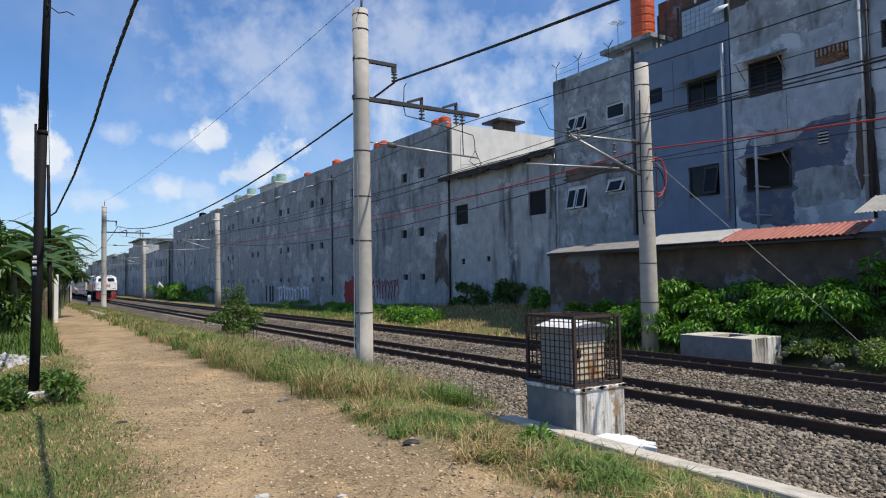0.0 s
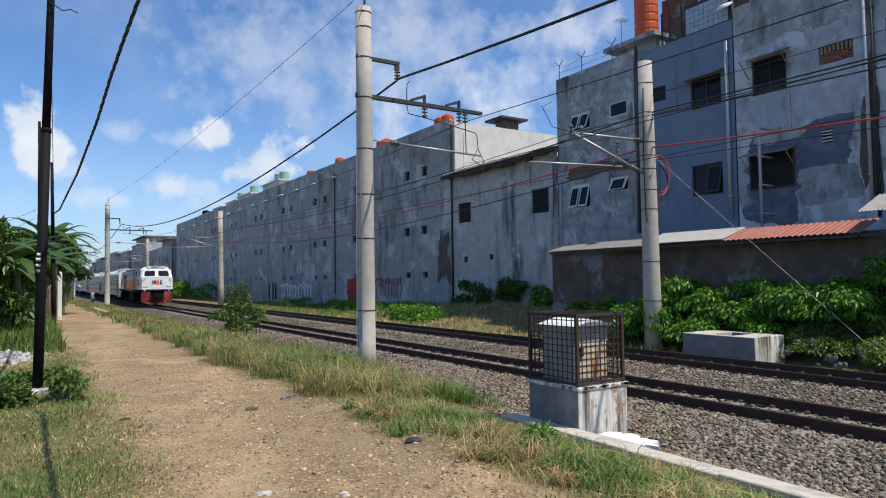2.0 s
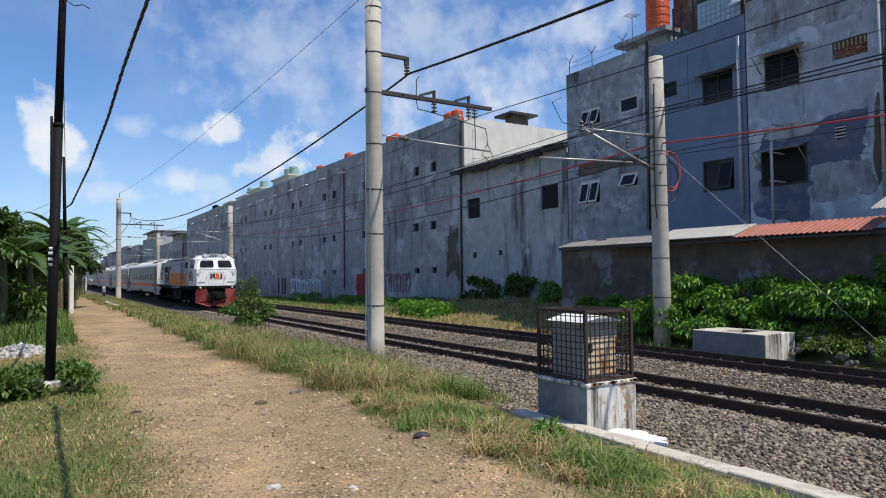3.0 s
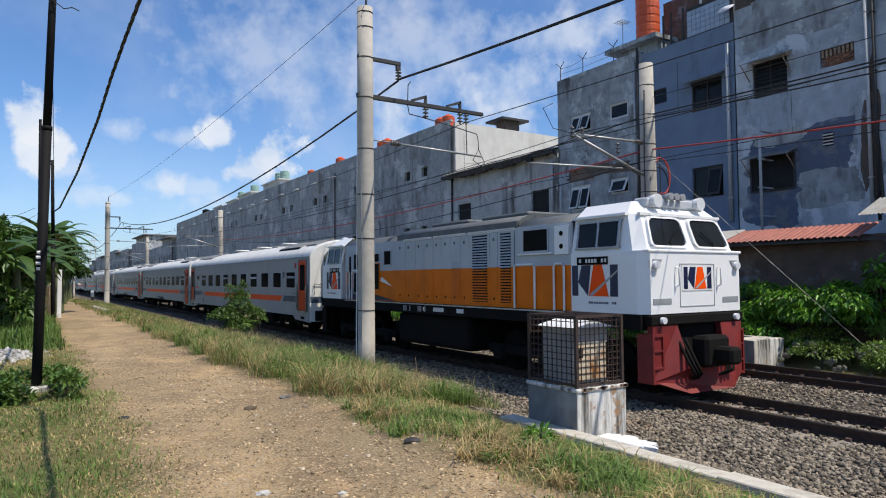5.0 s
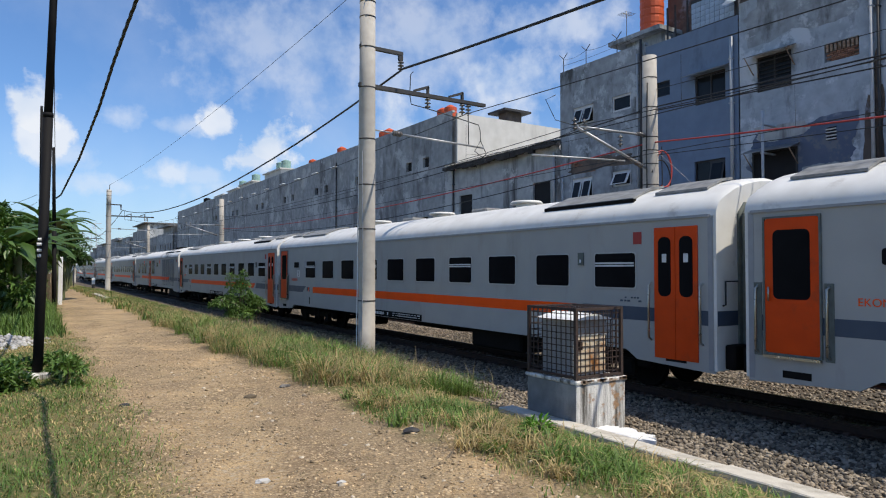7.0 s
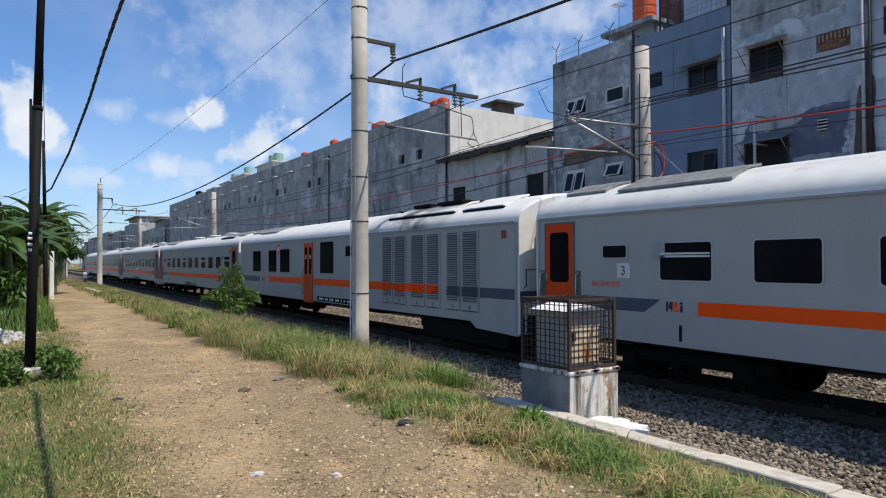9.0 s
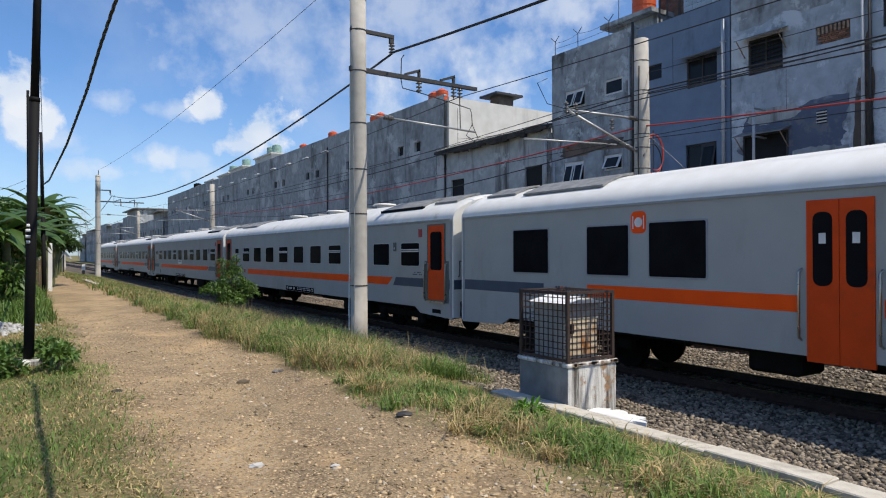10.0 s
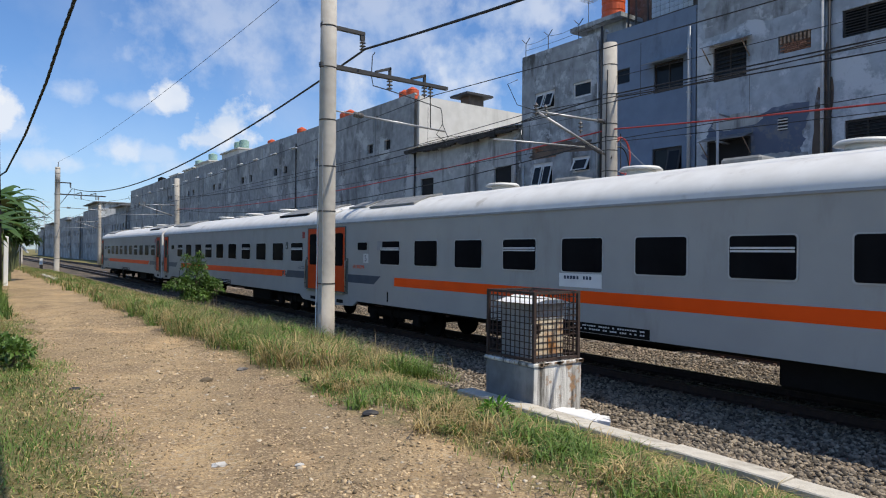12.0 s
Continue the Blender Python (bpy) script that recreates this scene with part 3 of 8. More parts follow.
def framed_window(house, y0, y1, z0, z1, cols=2, frame="frame_white", deep=0.10, w=0.06, tilt=()):
    """Frame, panes; tilt: numbers of the sashes that stand open at the bottom."""
    bm = bmesh.new()
    x0, x1 = WALL_X + deep - 0.09, WALL_X + deep - 0.02
    box(bm, x0, x1, y0, y1, z0, z0 + w)
    box(bm, x0, x1, y0, y1, z1 - w, z1)
    for i in range(cols + 1):
        y = y0 + (y1 - y0 - w) * i / cols
        box(bm, x0 + 0.002, x1, y, y + w, z0 + w, z1 - w)
    win = part("window", bm, M[frame], house)
    step = (y1 - y0 - w) / cols
    for i in range(cols):
        a, b = y0 + w + step * i, y0 + step * (i + 1)
        if i in tilt:
            bm = bmesh.new()
            top, low = Vector((x0, a, z1 - w)), Vector((x0 - 0.28, a, z0 + w))
            across = Vector((0, b - a, 0))
            prism(bm, [top, top + across, low + across, low], (0.03, 0, 0))
            part("sash", bm, M[frame], win)
            bm = bmesh.new()
            e = Vector((-0.012, 0, 0))
            t2, l2 = top.lerp(low, 0.1) + e, top.lerp(low, 0.92) + e
            k = across * 0.12
            poly(bm, [t2 + k, t2 + across - k, l2 + across - k, l2 + k])
            part("pane", bm, M["glass"], win)
            # black sheet painted for the unlit room behind the open sash
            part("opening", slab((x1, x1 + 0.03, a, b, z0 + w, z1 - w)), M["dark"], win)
        else:
            part("pane", slab((x1 - 0.03, x1 - 0.01, a, b, z0 + w, z1 - w)), M["glass"], win)
    return win


def shell(house, y0, y1, z0, z1, holes, material, depth=11.0, name="wall", sides=True):
    bm = bmesh.new()
    pierced(bm, y0, y1, z0, z1, holes, facing, 0.24)
    part(name, bm, material, house)
    if sides:
        bm = bmesh.new()
        box(bm, WALL_X + 0.25, WALL_X + depth, y0 + 0.003, y1 - 0.003, z0, z1 - 0.25)
        part("side_wall", bm, material, house)
        part("parapet", slab((WALL_X + 0.001, WALL_X + 0.2, y0, y1, z1, z1 + 0.10)), material, house)


def big_building():
    h = thing("long_building", "long grey windowless-looking rear wall of stained cement render", "building")
    rows = []
    starts = [37.9, 40.25, 48.95, 55.5, 57.8, 64.4, 66.7, 74.4, 76.5, 85.0, 87.2, 96.0, 97.5, 107.1, 109.2, 117.9, 120.3]
    for s in starts:
        rows.append((s, s + 0.8, 9.14, 9.8))
        rows.append((s + 0.1, s + 0.9, 5.18, 5.76))
        rows.append((s + 0.05, s + 0.7, 2.2, 2.6))
    shell(h, 35.0, 124.5, -1.2, 12.3, rows, M["conc_big"], 14)
    for a, b, c, d in rows:
        w = slot_window(h, a, b, c, d)
    # the gable end, in a paler render than the long wall
    part("gable_wall", slab((WALL_X + 0.25, WALL_X + 14, 34.8, 34.998, -1, 12.22)), M["conc_white"], h, "pale sunlit end wall")
    # cast joints: columns and floor bands a little proud
    for y in (39.9, 53.5, 61.5, 72.0, 83.0, 94.0, 105.0, 115.0):
        part("pilaster", slab((WALL_X - 0.03, WALL_X - 0.001, y, y + 0.3, -1, 12.2)), M["conc_big"], h)
    for z in (3.95, 8.1):
        part("floor_band", slab((WALL_X - 0.022, WALL_X - 0.001, 35.2, 124.4, z, z + 0.14)), M["conc_big"], h)
    return h


def lean_building():
    h = thing("low_house", "low pale grey house with water-stained wall and tin roof", "building")
    holes = [(32.79, 34.18, 5.57, 6.79), (25.71, 27.11, 5.53, 6.82), (33.2, 33.6, 3.1, 3.45), (30.6, 31.0, 3.2, 3.5)]
    shell(h, 25.0, 34.78, -0.6, 8.6, holes, M["conc_lean"], 9)
    for a, b, c, d in holes:
        slot_window(h, a, b, c, d, 0.15)
    bm = bmesh.new()
    n = 64
    for i in range(n):
        y0, y1 = 24.9 + 10.4 * i / n, 24.9 + 10.4 * (i + 1) / n
        for a, b, ya, yb in ((0.0, 0.05, y0, (y0 + y1) / 2), (0.05, 0.0, (y0 + y1) / 2, y1)):
            poly(bm, [(WALL_X - 0.45, ya, 8.72 + a), (WALL_X - 0.45, yb, 8.72 + b), (WALL_X + 4.5, yb, 9.9 + b), (WALL_X + 4.5, ya, 9.9 + a)])
    part("roof", bm, M["pale_tin"], h, "pale corrugated sheet roof")
    rng = random.Random(17)
    y = 24.9
    while y < 35.3:
        n = rng.uniform(0.25, 0.6)
        part("eave_board", slab((WALL_X - 0.43 - rng.uniform(0, 0.05), WALL_X - 0.30, y, y + n + 0.01, 8.42 + rng.uniform(-0.09, 0.10), 8.70 + rng.uniform(-0.04, 0.0))), M["rotten"], h)
        y += n
    return h


def bricks(house, y0, y1, z0, z1, x, seed, ragged_edge=0.25):
    """Bare courses of brick where the render has come off; the outermost are missing here and there."""
    rng = random.Random(seed)
    me = cached_brick()
    row, z = 0, z0
    while z + 0.055 <= z1:
        y = y0 + (0.115 if row % 2 else 0.0) + rng.uniform(0, ragged_edge)
        end = y1 - rng.uniform(0, ragged_edge)
        while y + 0.21 <= end:
            reuse("brick", me, house, Matrix.Translation((x + rng.uniform(-0.012, 0.004), y + 0.105, z + 0.0275)))
            y += 0.225
        z += 0.067
        row += 1


BRICK = []


def cached_brick():
    if not BRICK:
        bm = bmesh.new()
        bbox(bm, -0.02, 0.03, -0.105, 0.105, -0.0275, 0.0275, 0.006, 1)
        BRICK.append(finish("brick", bm, M["fired_brick"]))
    return BRICK[0]


def house_grey():
    h = thing("grey_house", "narrow four-storey house of blotchy grey render", "building")
    wins = [(22.62, 23.99, 9.3, 10.2, 2, (0, 1)), (22.71, 24.11, 5.46, 6.68, 2, (0, 1)), (20.31, 21.45, 9.48, 10.21, 1, ()), (20.34, 21.47, 6.0, 6.72, 1, (0,))]
    holes = [w[:4] for w in wins] + [(22.5, 24.2, 6.9, 7.5)]
    shell(h, 19.5, 24.95, -0.4, 12.15, holes, M["h1"], 10)
    for a, b, c, d, n, t in wins:
        framed_window(h, a, b, c, d, n, "frame_white", 0.14, 0.09, t)
    part("brick_backing", slab((WALL_X + 0.05, WALL_X + 0.2, 22.5, 24.2, 6.9, 7.5)), M["brickdark"], h, "dark mortar behind broken brickwork")
    bricks(h, 22.5, 24.15, 6.9, 7.5, WALL_X + 0.03, 3)
    # stepped roof room behind the parapet
    part("roof_room", slab((WALL_X + 1.5, WALL_X + 6, 19.6, 21.9, 12.2, 13.1)), M["h1"], h)
    part("roof_slab", slab((WALL_X + 1.0, WALL_X + 6.3, 19.5, 22.6, 13.1, 13.3)), M["h1"], h)
    return h


def house_blue():
    h = thing("blue_house", "tall house with grey-blue painted rear wall", "building")
    wins = [(18.18, 18.96, 9.62, 10.26), (15.56, 16.94, 8.86, 10.08), (15.6, 17.0, 5.33, 6.57)]
    shell(h, 15.0, 19.45, -0.3, 11.9, wins, M["blue"], 10)
    framed_window(h, *wins[0], 1, "frame_dark", 0.16, 0.05)
    framed_window(h, *wins[1], 2, "frame_dark", 0.16, 0.06)
    framed_window(h, *wins[2], 2, "frame_dark", 0.16, 0.06, (0,))
    aw = bmesh.new()
    prism(aw, [(WALL_X, 15.4, 10.2), (WALL_X - 0.55, 15.4, 9.98), (WALL_X - 0.55, 17.2, 9.98), (WALL_X, 17.2, 10.2)], (0, 0, 0.03))
    part("awning", aw, M["tin"], h)
    return h


def house_plaster():
    h = thing("peeling_house", "tall house with peeling grey and blue render", "building")
    wins = [(12.94, 14.26, 8.78, 10.1), (12.87, 14.34, 5.39, 6.55), (10.67, 11.79, 9.26, 9.9), (11.42, 11.72, 6.6, 7.0), (8.3, 9.7, 9.3, 10.2), (8.3, 9.6, 5.6, 6.6)]
    shell(h, 6.0, 14.95, -0.3, 12.3, wins, M["plaster"], 10)
    for w in wins[:2] + wins[4:]:
        win = framed_window(h, *w, 2, "frame_dark", 0.16, 0.06)
        for k in range(9):
            z = w[2] + 0.08 + (w[3] - w[2] - 0.16) * k / 8
            bm = bmesh.new()
            prism(bm, [(WALL_X + 0.03, w[0] + 0.07, z), (WALL_X + 0.10, w[0] + 0.07, z + 0.05), (WALL_X + 0.10, w[1] - 0.07, z + 0.05), (WALL_X + 0.03, w[1] - 0.07, z)], (0, 0, 0.012))
            part("slat", bm, M["frame_dark"], win)
    for k in range(4):
        bm = slab((WALL_X + 0.02, WALL_X + 0.1, 11.4, 11.74, 6.63 + 0.1 * k, 6.66 + 0.1 * k))
        part("vent_slat", bm, M["frame_dark"], h)
    part("vent_back", slab((WALL_X + 0.15, WALL_X + 0.2, 11.4, 11.74, 6.6, 7.0)), M["dark"], h)
    part("brick_backing", slab((WALL_X + 0.08, WALL_X + 0.2, 10.6, 11.85, 9.2, 9.95)), M["brickdark"], h, "dark mortar of a walled-up window")
    bricks(h, 10.69, 11.79, 9.28, 9.62, WALL_X + 0.06, 4, 0.05)
    for k in range(8):
        part("lattice_bar", slab((WALL_X + 0.02, WALL_X + 0.07, 10.72 + 0.135 * k, 10.79 + 0.135 * k, 9.62, 9.89)), M["rust_edge"], h)
    for w in wins[:2]:
        bm = bmesh.new()
        prism(bm, [(WALL_X, w[0] - 0.2, w[3] + 0.12), (WALL_X - 0.6, w[0] - 0.2, w[3] - 0.1), (WALL_X - 0.6, w[1] + 0.2, w[3] - 0.1), (WALL_X, w[1] + 0.2, w[3] + 0.12)], (0, 0, 0.03))
        part("awning", bm, M["tin"], h)
        for y in (w[0] - 0.12, w[1] + 0.12):
            bm = bmesh.new()
            tube(bm, (WALL_X - 0.56, y, w[3] - 0.1), (WALL_X - 0.01, y, w[3] - 0.62), 0.022, n=6)
            part("strut", bm, M["rust_edge"], h)
    return h


def house_next():
    h = thing("end_house", "tall grey rendered house", "building")
    shell(h, -14.0, 5.95, -0.3, 11.2, [], M["plaster"], 10)
    return h


big_building()
lean_building()
house_grey()
house_blue()
house_plaster()
house_next()


def far_buildings():
    rng = random.Random(4)
    y = 125.2
    for i in range(9):
        wdt, top = rng.uniform(14, 24), rng.uniform(8.5, 12.0)
        h = thing("far_building", "distant grey rendered rear wall with small windows", "building", "far row houses")
        holes = []
        u = y + 1.5
        while u < y + wdt - 2:
            for z in (2.4, 5.6):
                holes.append((u, u + 1.0, z, z + 1.3))
            u += 2.6
        off = rng.uniform(-1.2, 0.2)
        bm = bmesh.new()
        pierced(bm, y, y + wdt, -1.5, top, holes, lambda a, z, d: (WALL_X + off + d, a, z), 0.24)
        part("wall", bm, M["conc_big"], h)
        part("side_wall", slab((WALL_X + off + 0.24, WALL_X + 12, y, y + wdt, -1.5, top - 0.1)), M["conc_big"], h)
        for a, b, c, d in holes:
            part("window", slab((WALL_X + off + 0.2, WALL_X + off + 0.23, a, b, c, d)), M["glass"], h)
        if i % 2 == 0:
            part("roof", slab((WALL_X + off - 0.4, WALL_X + 8, y + 2, y + wdt - 2, top + 1.2, top + 1.4)), M["tin"], h)
            part("roof_room", slab((WALL_X + off + 0.6, WALL_X + 7, y + 3, y + wdt - 3, top - 0.1, top + 1.2)), M["conc_big"], h)
        y += wdt + 0.3


far_buildings()


# ---------------------------------------------------------------- poles
def turned(bm, foot, way, prof, n=14):
    """A round body along way: (distance, radius) pairs, closed at both ends."""
    foot, way = Vector(foot), Vector(way).normalized()
    u = way.orthogonal().normalized()
    w = way.cross(u)
    vs = loft(bm, [[foot + way * d + (u * math.cos(a) + w * math.sin(a)) * r for a in (2 * math.pi * k / n for k in range(n))] for d, r in prof], closed=True)
    bm.faces.new(vs[0][::-1])
    bm.faces.new(vs[-1])


def ribs(n, pitch, thick, r, core):
    prof = [(0.0, core)]
    for k in range(n):
        prof += [(0.02 + pitch * k, core), (0.022 + pitch * k, r), (0.02 + pitch * k + thick, r), (0.022 + pitch * k + thick, core)]
    return prof + [(0.04 + pitch * n, core)]


def insulator(parent, x, y, z, n=3, h=0.32, label=""):
    """A hanging string of brown discs, turned in one piece; z is its top."""
    prof = [(0.0, 0.022)]
    for i in range(n):
        d = h * (i + 0.7) / (n + 0.4)
        prof += [(d - 0.035, 0.022), (d - 0.03, 0.04), (d, 0.085), (d + 0.012, 0.085), (d + 0.016, 0.022)]
    prof.append((h, 0.022))
    bm = bmesh.new()
    turned(bm, (x, y, z), (0, 0, -1), prof)
    return part("insulator", bm, M["ceramic"], parent, label)


def shaft(parent, top, r0, r1, lean=0.0, base=-0.6, bands=()):
    bm = bmesh.new()
    n = 8
    for i in range(n):
        a, b = i / n, (i + 1) / n
        tube(bm, (lean * a, 0, base + (top - base) * a), (lean * b, 0, base + (top - base) * b), r0 + (r1 - r0) * a, r0 + (r1 - r0) * b, 28, caps=i in (0, n - 1))
    bmesh.ops.remove_doubles(bm, verts=bm.verts[:], dist=0.0005)
    part("shaft", bm, M["pole"], parent)
    for z in bands:
        k = (z - base) / (top - base)
        bm = bmesh.new()
        tube(bm, (lean * k, 0, z - 0.014), (lean * k, 0, z + 0.014), r0 + (r1 - r0) * k + 0.008, None, 28)
        part("clamp_band", bm, M["steel_dark"], parent)


def catenary_mast(x, y, reach, far=False, base=-0.6, label="tall round grey concrete pole with black steel arms"):
    """A mast of the near row: two black arms over the track, insulators and a steady arm."""
    p = thing("catenary_pole", label, "pole", "catenary poles", m=Matrix.Translation((x, y, 0)))
    shaft(p, 9.30, 0.222, 0.205, -0.03, base, (1.35, 3.2, 4.35, 5.54, 6.89, 7.95, 8.75, 9.15))
    part("upper_arm", slab((-0.24, 1.02, -0.05, 0.05, 7.93, 8.02)), M["steel_dark"], p)
    part("arm_hook", slab((0.90, 1.02, -0.04, 0.04, 7.78, 7.93)), M["steel_dark"], p)
    insulator(p, 0.97, 0, 7.80, 3, 0.30)
    bm = bmesh.new()
    prism(bm, [(-0.26, -0.06, 6.90), (3.76, -0.06, 6.90), (3.76, -0.06, 6.99), (-0.26, -0.06, 7.01)], (0, 0.12, 0))
    part("lower_arm", bm, M["steel_dark"], p)
    for dx in (1.82, 2.97):
        bm = bmesh.new()
        prism(bm, [(dx - 0.45, -0.04, 7.0), (dx + 0.02, -0.04, 7.16), (dx + 0.02, -0.04, 7.24), (dx - 0.45, -0.04, 7.06)], (0, 0.08, 0))
        box(bm, dx - 0.03, dx + 0.03, -0.04, 0.04, 7.0, 7.2)
        part("bracket", bm, M["steel_dark"], p)
        insulator(p, dx, 0, 6.92, 3, 0.34)
    insulator(p, 3.18, 0, 6.92, 3, 0.34)
    bm = bmesh.new()
    turned(bm, (0.72, 0, 5.80), (0.26, 0, -0.01), ribs(5, 0.05, 0.025, 0.075, 0.05), 12)
    part("insulator", bm, M["ceramic"], p)
    bm = bmesh.new()
    tube(bm, (0.15, 0, 5.82), (0.74, 0, 5.80), 0.02, n=8)
    tube(bm, (0.98, 0, 5.79), (3.71, 0, 5.70), 0.028, n=10)
    part("steady_arm", bm, M["galv"], p)
    bm = bmesh.new()
    rope(bm, [(1.35, 0, 7.55), (1.27, 0, 7.45), (1.25, 0, 6.9), (1.3, 0, 6.65), (1.8, 0, 6.60), (2.9, 0, 6.45), (3.55, 0, 6.35), (3.6, 0, 6.2)], 0.014, 6)
    rope(bm, [(3.18, 0, 6.58), (3.2, 0, 5.74)], 0.014, 6)
    for s in (-1, 1):
        rope(bm, [(3.6, 0, 6.2), (3.62, 0, 5.9), (3.62 + s * 0.28, 0.1 * s, 5.55), (3.62 + s * 0.05, 0.3 * s, 5.3), (3.62 + s * 0.22, 0.5 * s, 5.2)], 0.012, 6)
    part("jumper_wire", bm, M["wire"], p)
    bm = bmesh.new()
    rope(bm, [(-0.20, -0.12, 0.0), (-0.19, -0.14, 2.5), (-0.215, -0.12, 5.2)], 0.012, 6)
    part("earth_wire", bm, M["galv"], p)
    bm = bmesh.new()
    tube(bm, (0.0, 0.0, 9.2), (0.02, 0.0, 9.75), 0.03, n=8)
    part("top_spike", bm, M["steel_dark"], p)
    return p


catenary_mast(7.5, 15.43, 3.7)


def earth_wire():
    """A thin white wire run down the near pole, held by its bands."""
    w = thing("earth_wire", "thin white earth wire clipped down the concrete pole", "wire")
    bm = bmesh.new()
    rope(bm, [(7.5 - 0.205 - 0.004 * k, 15.43 + 0.085 + 0.012 * math.sin(k * 2.1), 7.0 - 0.62 * k) for k in range(12)], 0.014, 6)
    part("wire", bm, M["white"], w)


earth_wire()
catenary_mast(6.35, 66.0, 3.1, base=-0.7, label="distant round concrete pole with steel arms")
catenary_mast(6.6, 117.0, 3.1, base=-0.7, label="distant round concrete pole with steel arms")


def far_mast(x, y, label, detail=True):
    p = thing("catenary_pole", label, "pole", "catenary poles", m=Matrix.Translation((x, y, 0)))
    shaft(p, 9.35, 0.30, 0.235, -0.07, -1.0, (1.3, 2.6, 4.35, 5.0, 5.7, 6.15, 6.6, 7.6, 8.6))
    bm = bmesh.new()
    tube(bm, (-0.2, 0, 6.66), (-3.5, 0, 6.58), 0.04, n=10)
    part("cantilever", bm, M["galv"], p)
    bm = bmesh.new()
    tube(bm, (-0.25, 0, 5.55), (-3.4, 0, 6.55), 0.045, n=10)
    part("strut", bm, M["galv"], p)
    bm = bmesh.new()
    tube(bm, (-1.3, 0, 5.70), (-5.2, 0, 5.53), 0.03, n=10)
    part("steady_arm", bm, M["galv"], p)
    bm = bmesh.new()
    turned(bm, (-0.48, 0, 5.61), (-0.06, 0, 0.018), ribs(6, 0.06, 0.03, 0.08, 0.05), 12)
    part("insulator", bm, M["ceramic"], p)
    bm = bmesh.new()
    turned(bm, (-0.33, 0, 6.66), (-1, 0, 0), ribs(6, 0.06, 0.03, 0.07, 0.045), 12)
    part("insulator", bm, M["ceramic"], p)
    for dx in (-1.5, -3.1, -3.5):
        insulator(p, dx, 0, 6.85 if dx < -2 else 6.55, 3, 0.42)
    bm = bmesh.new()
    rope(bm, [(-3.5, 0, 6.6), (-4.2, 0.1, 6.7), (-4.5, 0.2, 7.3), (-4.1, 0.2, 7.5)], 0.012, 6)
    rope(bm, [(-3.4, 0, 6.5), (-4.3, 0, 6.1), (-4.0, 0, 5.6)], 0.012, 6)
    part("jumper_wire", bm, M["wire"], p)
    if detail:
        for (cx, cz, r, m, name) in ((0.50, 5.55, 0.52, "redcable", "red cable coil"), (0.42, 5.5, 0.58, "redcable", "red cable coil"), (0.36, 5.15, 0.60, "wire", "black cable coil")):
            bm = bmesh.new()
            rope(bm, [(cx - 0.12 + r * math.cos(a) * 0.8, -0.20, cz + r * math.sin(a) * 1.15) for a in (math.pi * 2 * i / 28 - 1.9 for i in range(22))], 0.022, 6)
            part("cable_coil", bm, M[m], p, name)
        bm = bmesh.new()
        rope(bm, [(-0.28, -0.1, 3.9), (-0.34, -0.1, 4.3), (-0.36, -0.1, 6.0), (-0.3, -0.1, 8.4)], 0.02, 6)
        rope(bm, [(0.1, -0.27, 4.35), (0.3, -0.2, 4.5), (0.28, -0.2, 6.3)], 0.018, 6)
        part("cable_drop", bm, M["wire"], p)
    return p


far_mast(17.7, 14.76, "round grey concrete pole with cables and coiled red cable")
far_mast(17.0, 68.8, "distant concrete pole with steel cantilever", False)
far_mast(17.3, 118.0, "distant concrete pole with steel cantilever", False)

# ---------------------------------------------------------------- overhead lines
def line(name, label, spans, r, material, n=20):
    bm = bmesh.new()
    for a, b, drop in spans:
        rope(bm, sag(a, b, drop, n), r, 6)
    return thing(name, label, "cable", "overhead lines", data=finish(name, bm, material))


line("feeder_cable", "thick black feeder cable hung from pole arms", [((8.47, -36, 7.5), (8.47, 15.43, 7.55), 1.32), ((8.47, 15.43, 7.52), (7.45, 66, 7.5), 1.50), ((7.45, 66, 7.5), (7.6, 117, 7.5), 1.4)], 0.030, M["wire"])
line("earth_line", "thin grey earth wire along the pole tops", [((7.5, -36, 9.75), (7.5, 15.43, 9.75), 0.5), ((7.5, 15.43, 9.75), (6.35, 66, 9.75), 0.5)], 0.008, M["steel_dark"])
for k, (c, zm, zc) in enumerate(((10.45, 6.55, 5.25), (14.35, 6.62, 5.35))):
    line("messenger_wire", "thin dark messenger wire over the track", [((c, -36, zm), (c, 15.2, zm), 0.45), ((c, 15.2, zm), (c, 66, zm), 0.45), ((c, 66, zm), (c, 117, zm), 0.4), ((c, 117, zm), (c, 168, zm), 0.4)], 0.011, M["wire"])
    line("contact_wire", "thin dark contact wire over the track", [((c, -36, zc), (c, 168, zc), 0.03)], 0.010, M["wire"])
    bm = bmesh.new()
    for i in range(22):
        y = 15.2 + 7.2 * (i - 6)
        rope(bm, [(c, y, zc), (c, y, zm - 0.3)], 0.005, 5)
    thing("dropper_wires", "thin vertical droppers between the wires", "cable", "overhead lines", kind="stuff", data=finish("dropper_wires", bm, M["wire"]))
line("red_cable", "red insulated cable strung along the far poles", [((17.6, -36, 6.2), (17.6, 14.76, 6.42), 1.0), ((17.6, 14.76, 6.42), (17.0, 68.8, 6.3), 0.7)], 0.026, M["redcable"])
line("black_cable", "black cable strung along the far poles", [((17.6, -36, 7.6), (17.7, 14.76, 7.62), 0.35), ((17.7, 14.76, 7.62), (17.0, 68.8, 7.5), 0.8)], 0.022, M["wire"])
line("black_cable", "black cable strung along the far poles", [((17.6, -36, 7.0), (17.7, 14.76, 7.5), 0.55), ((17.7, 14.76, 6.1), (17.0, 68.8, 6.3), 1.2)], 0.020, M["wire"])
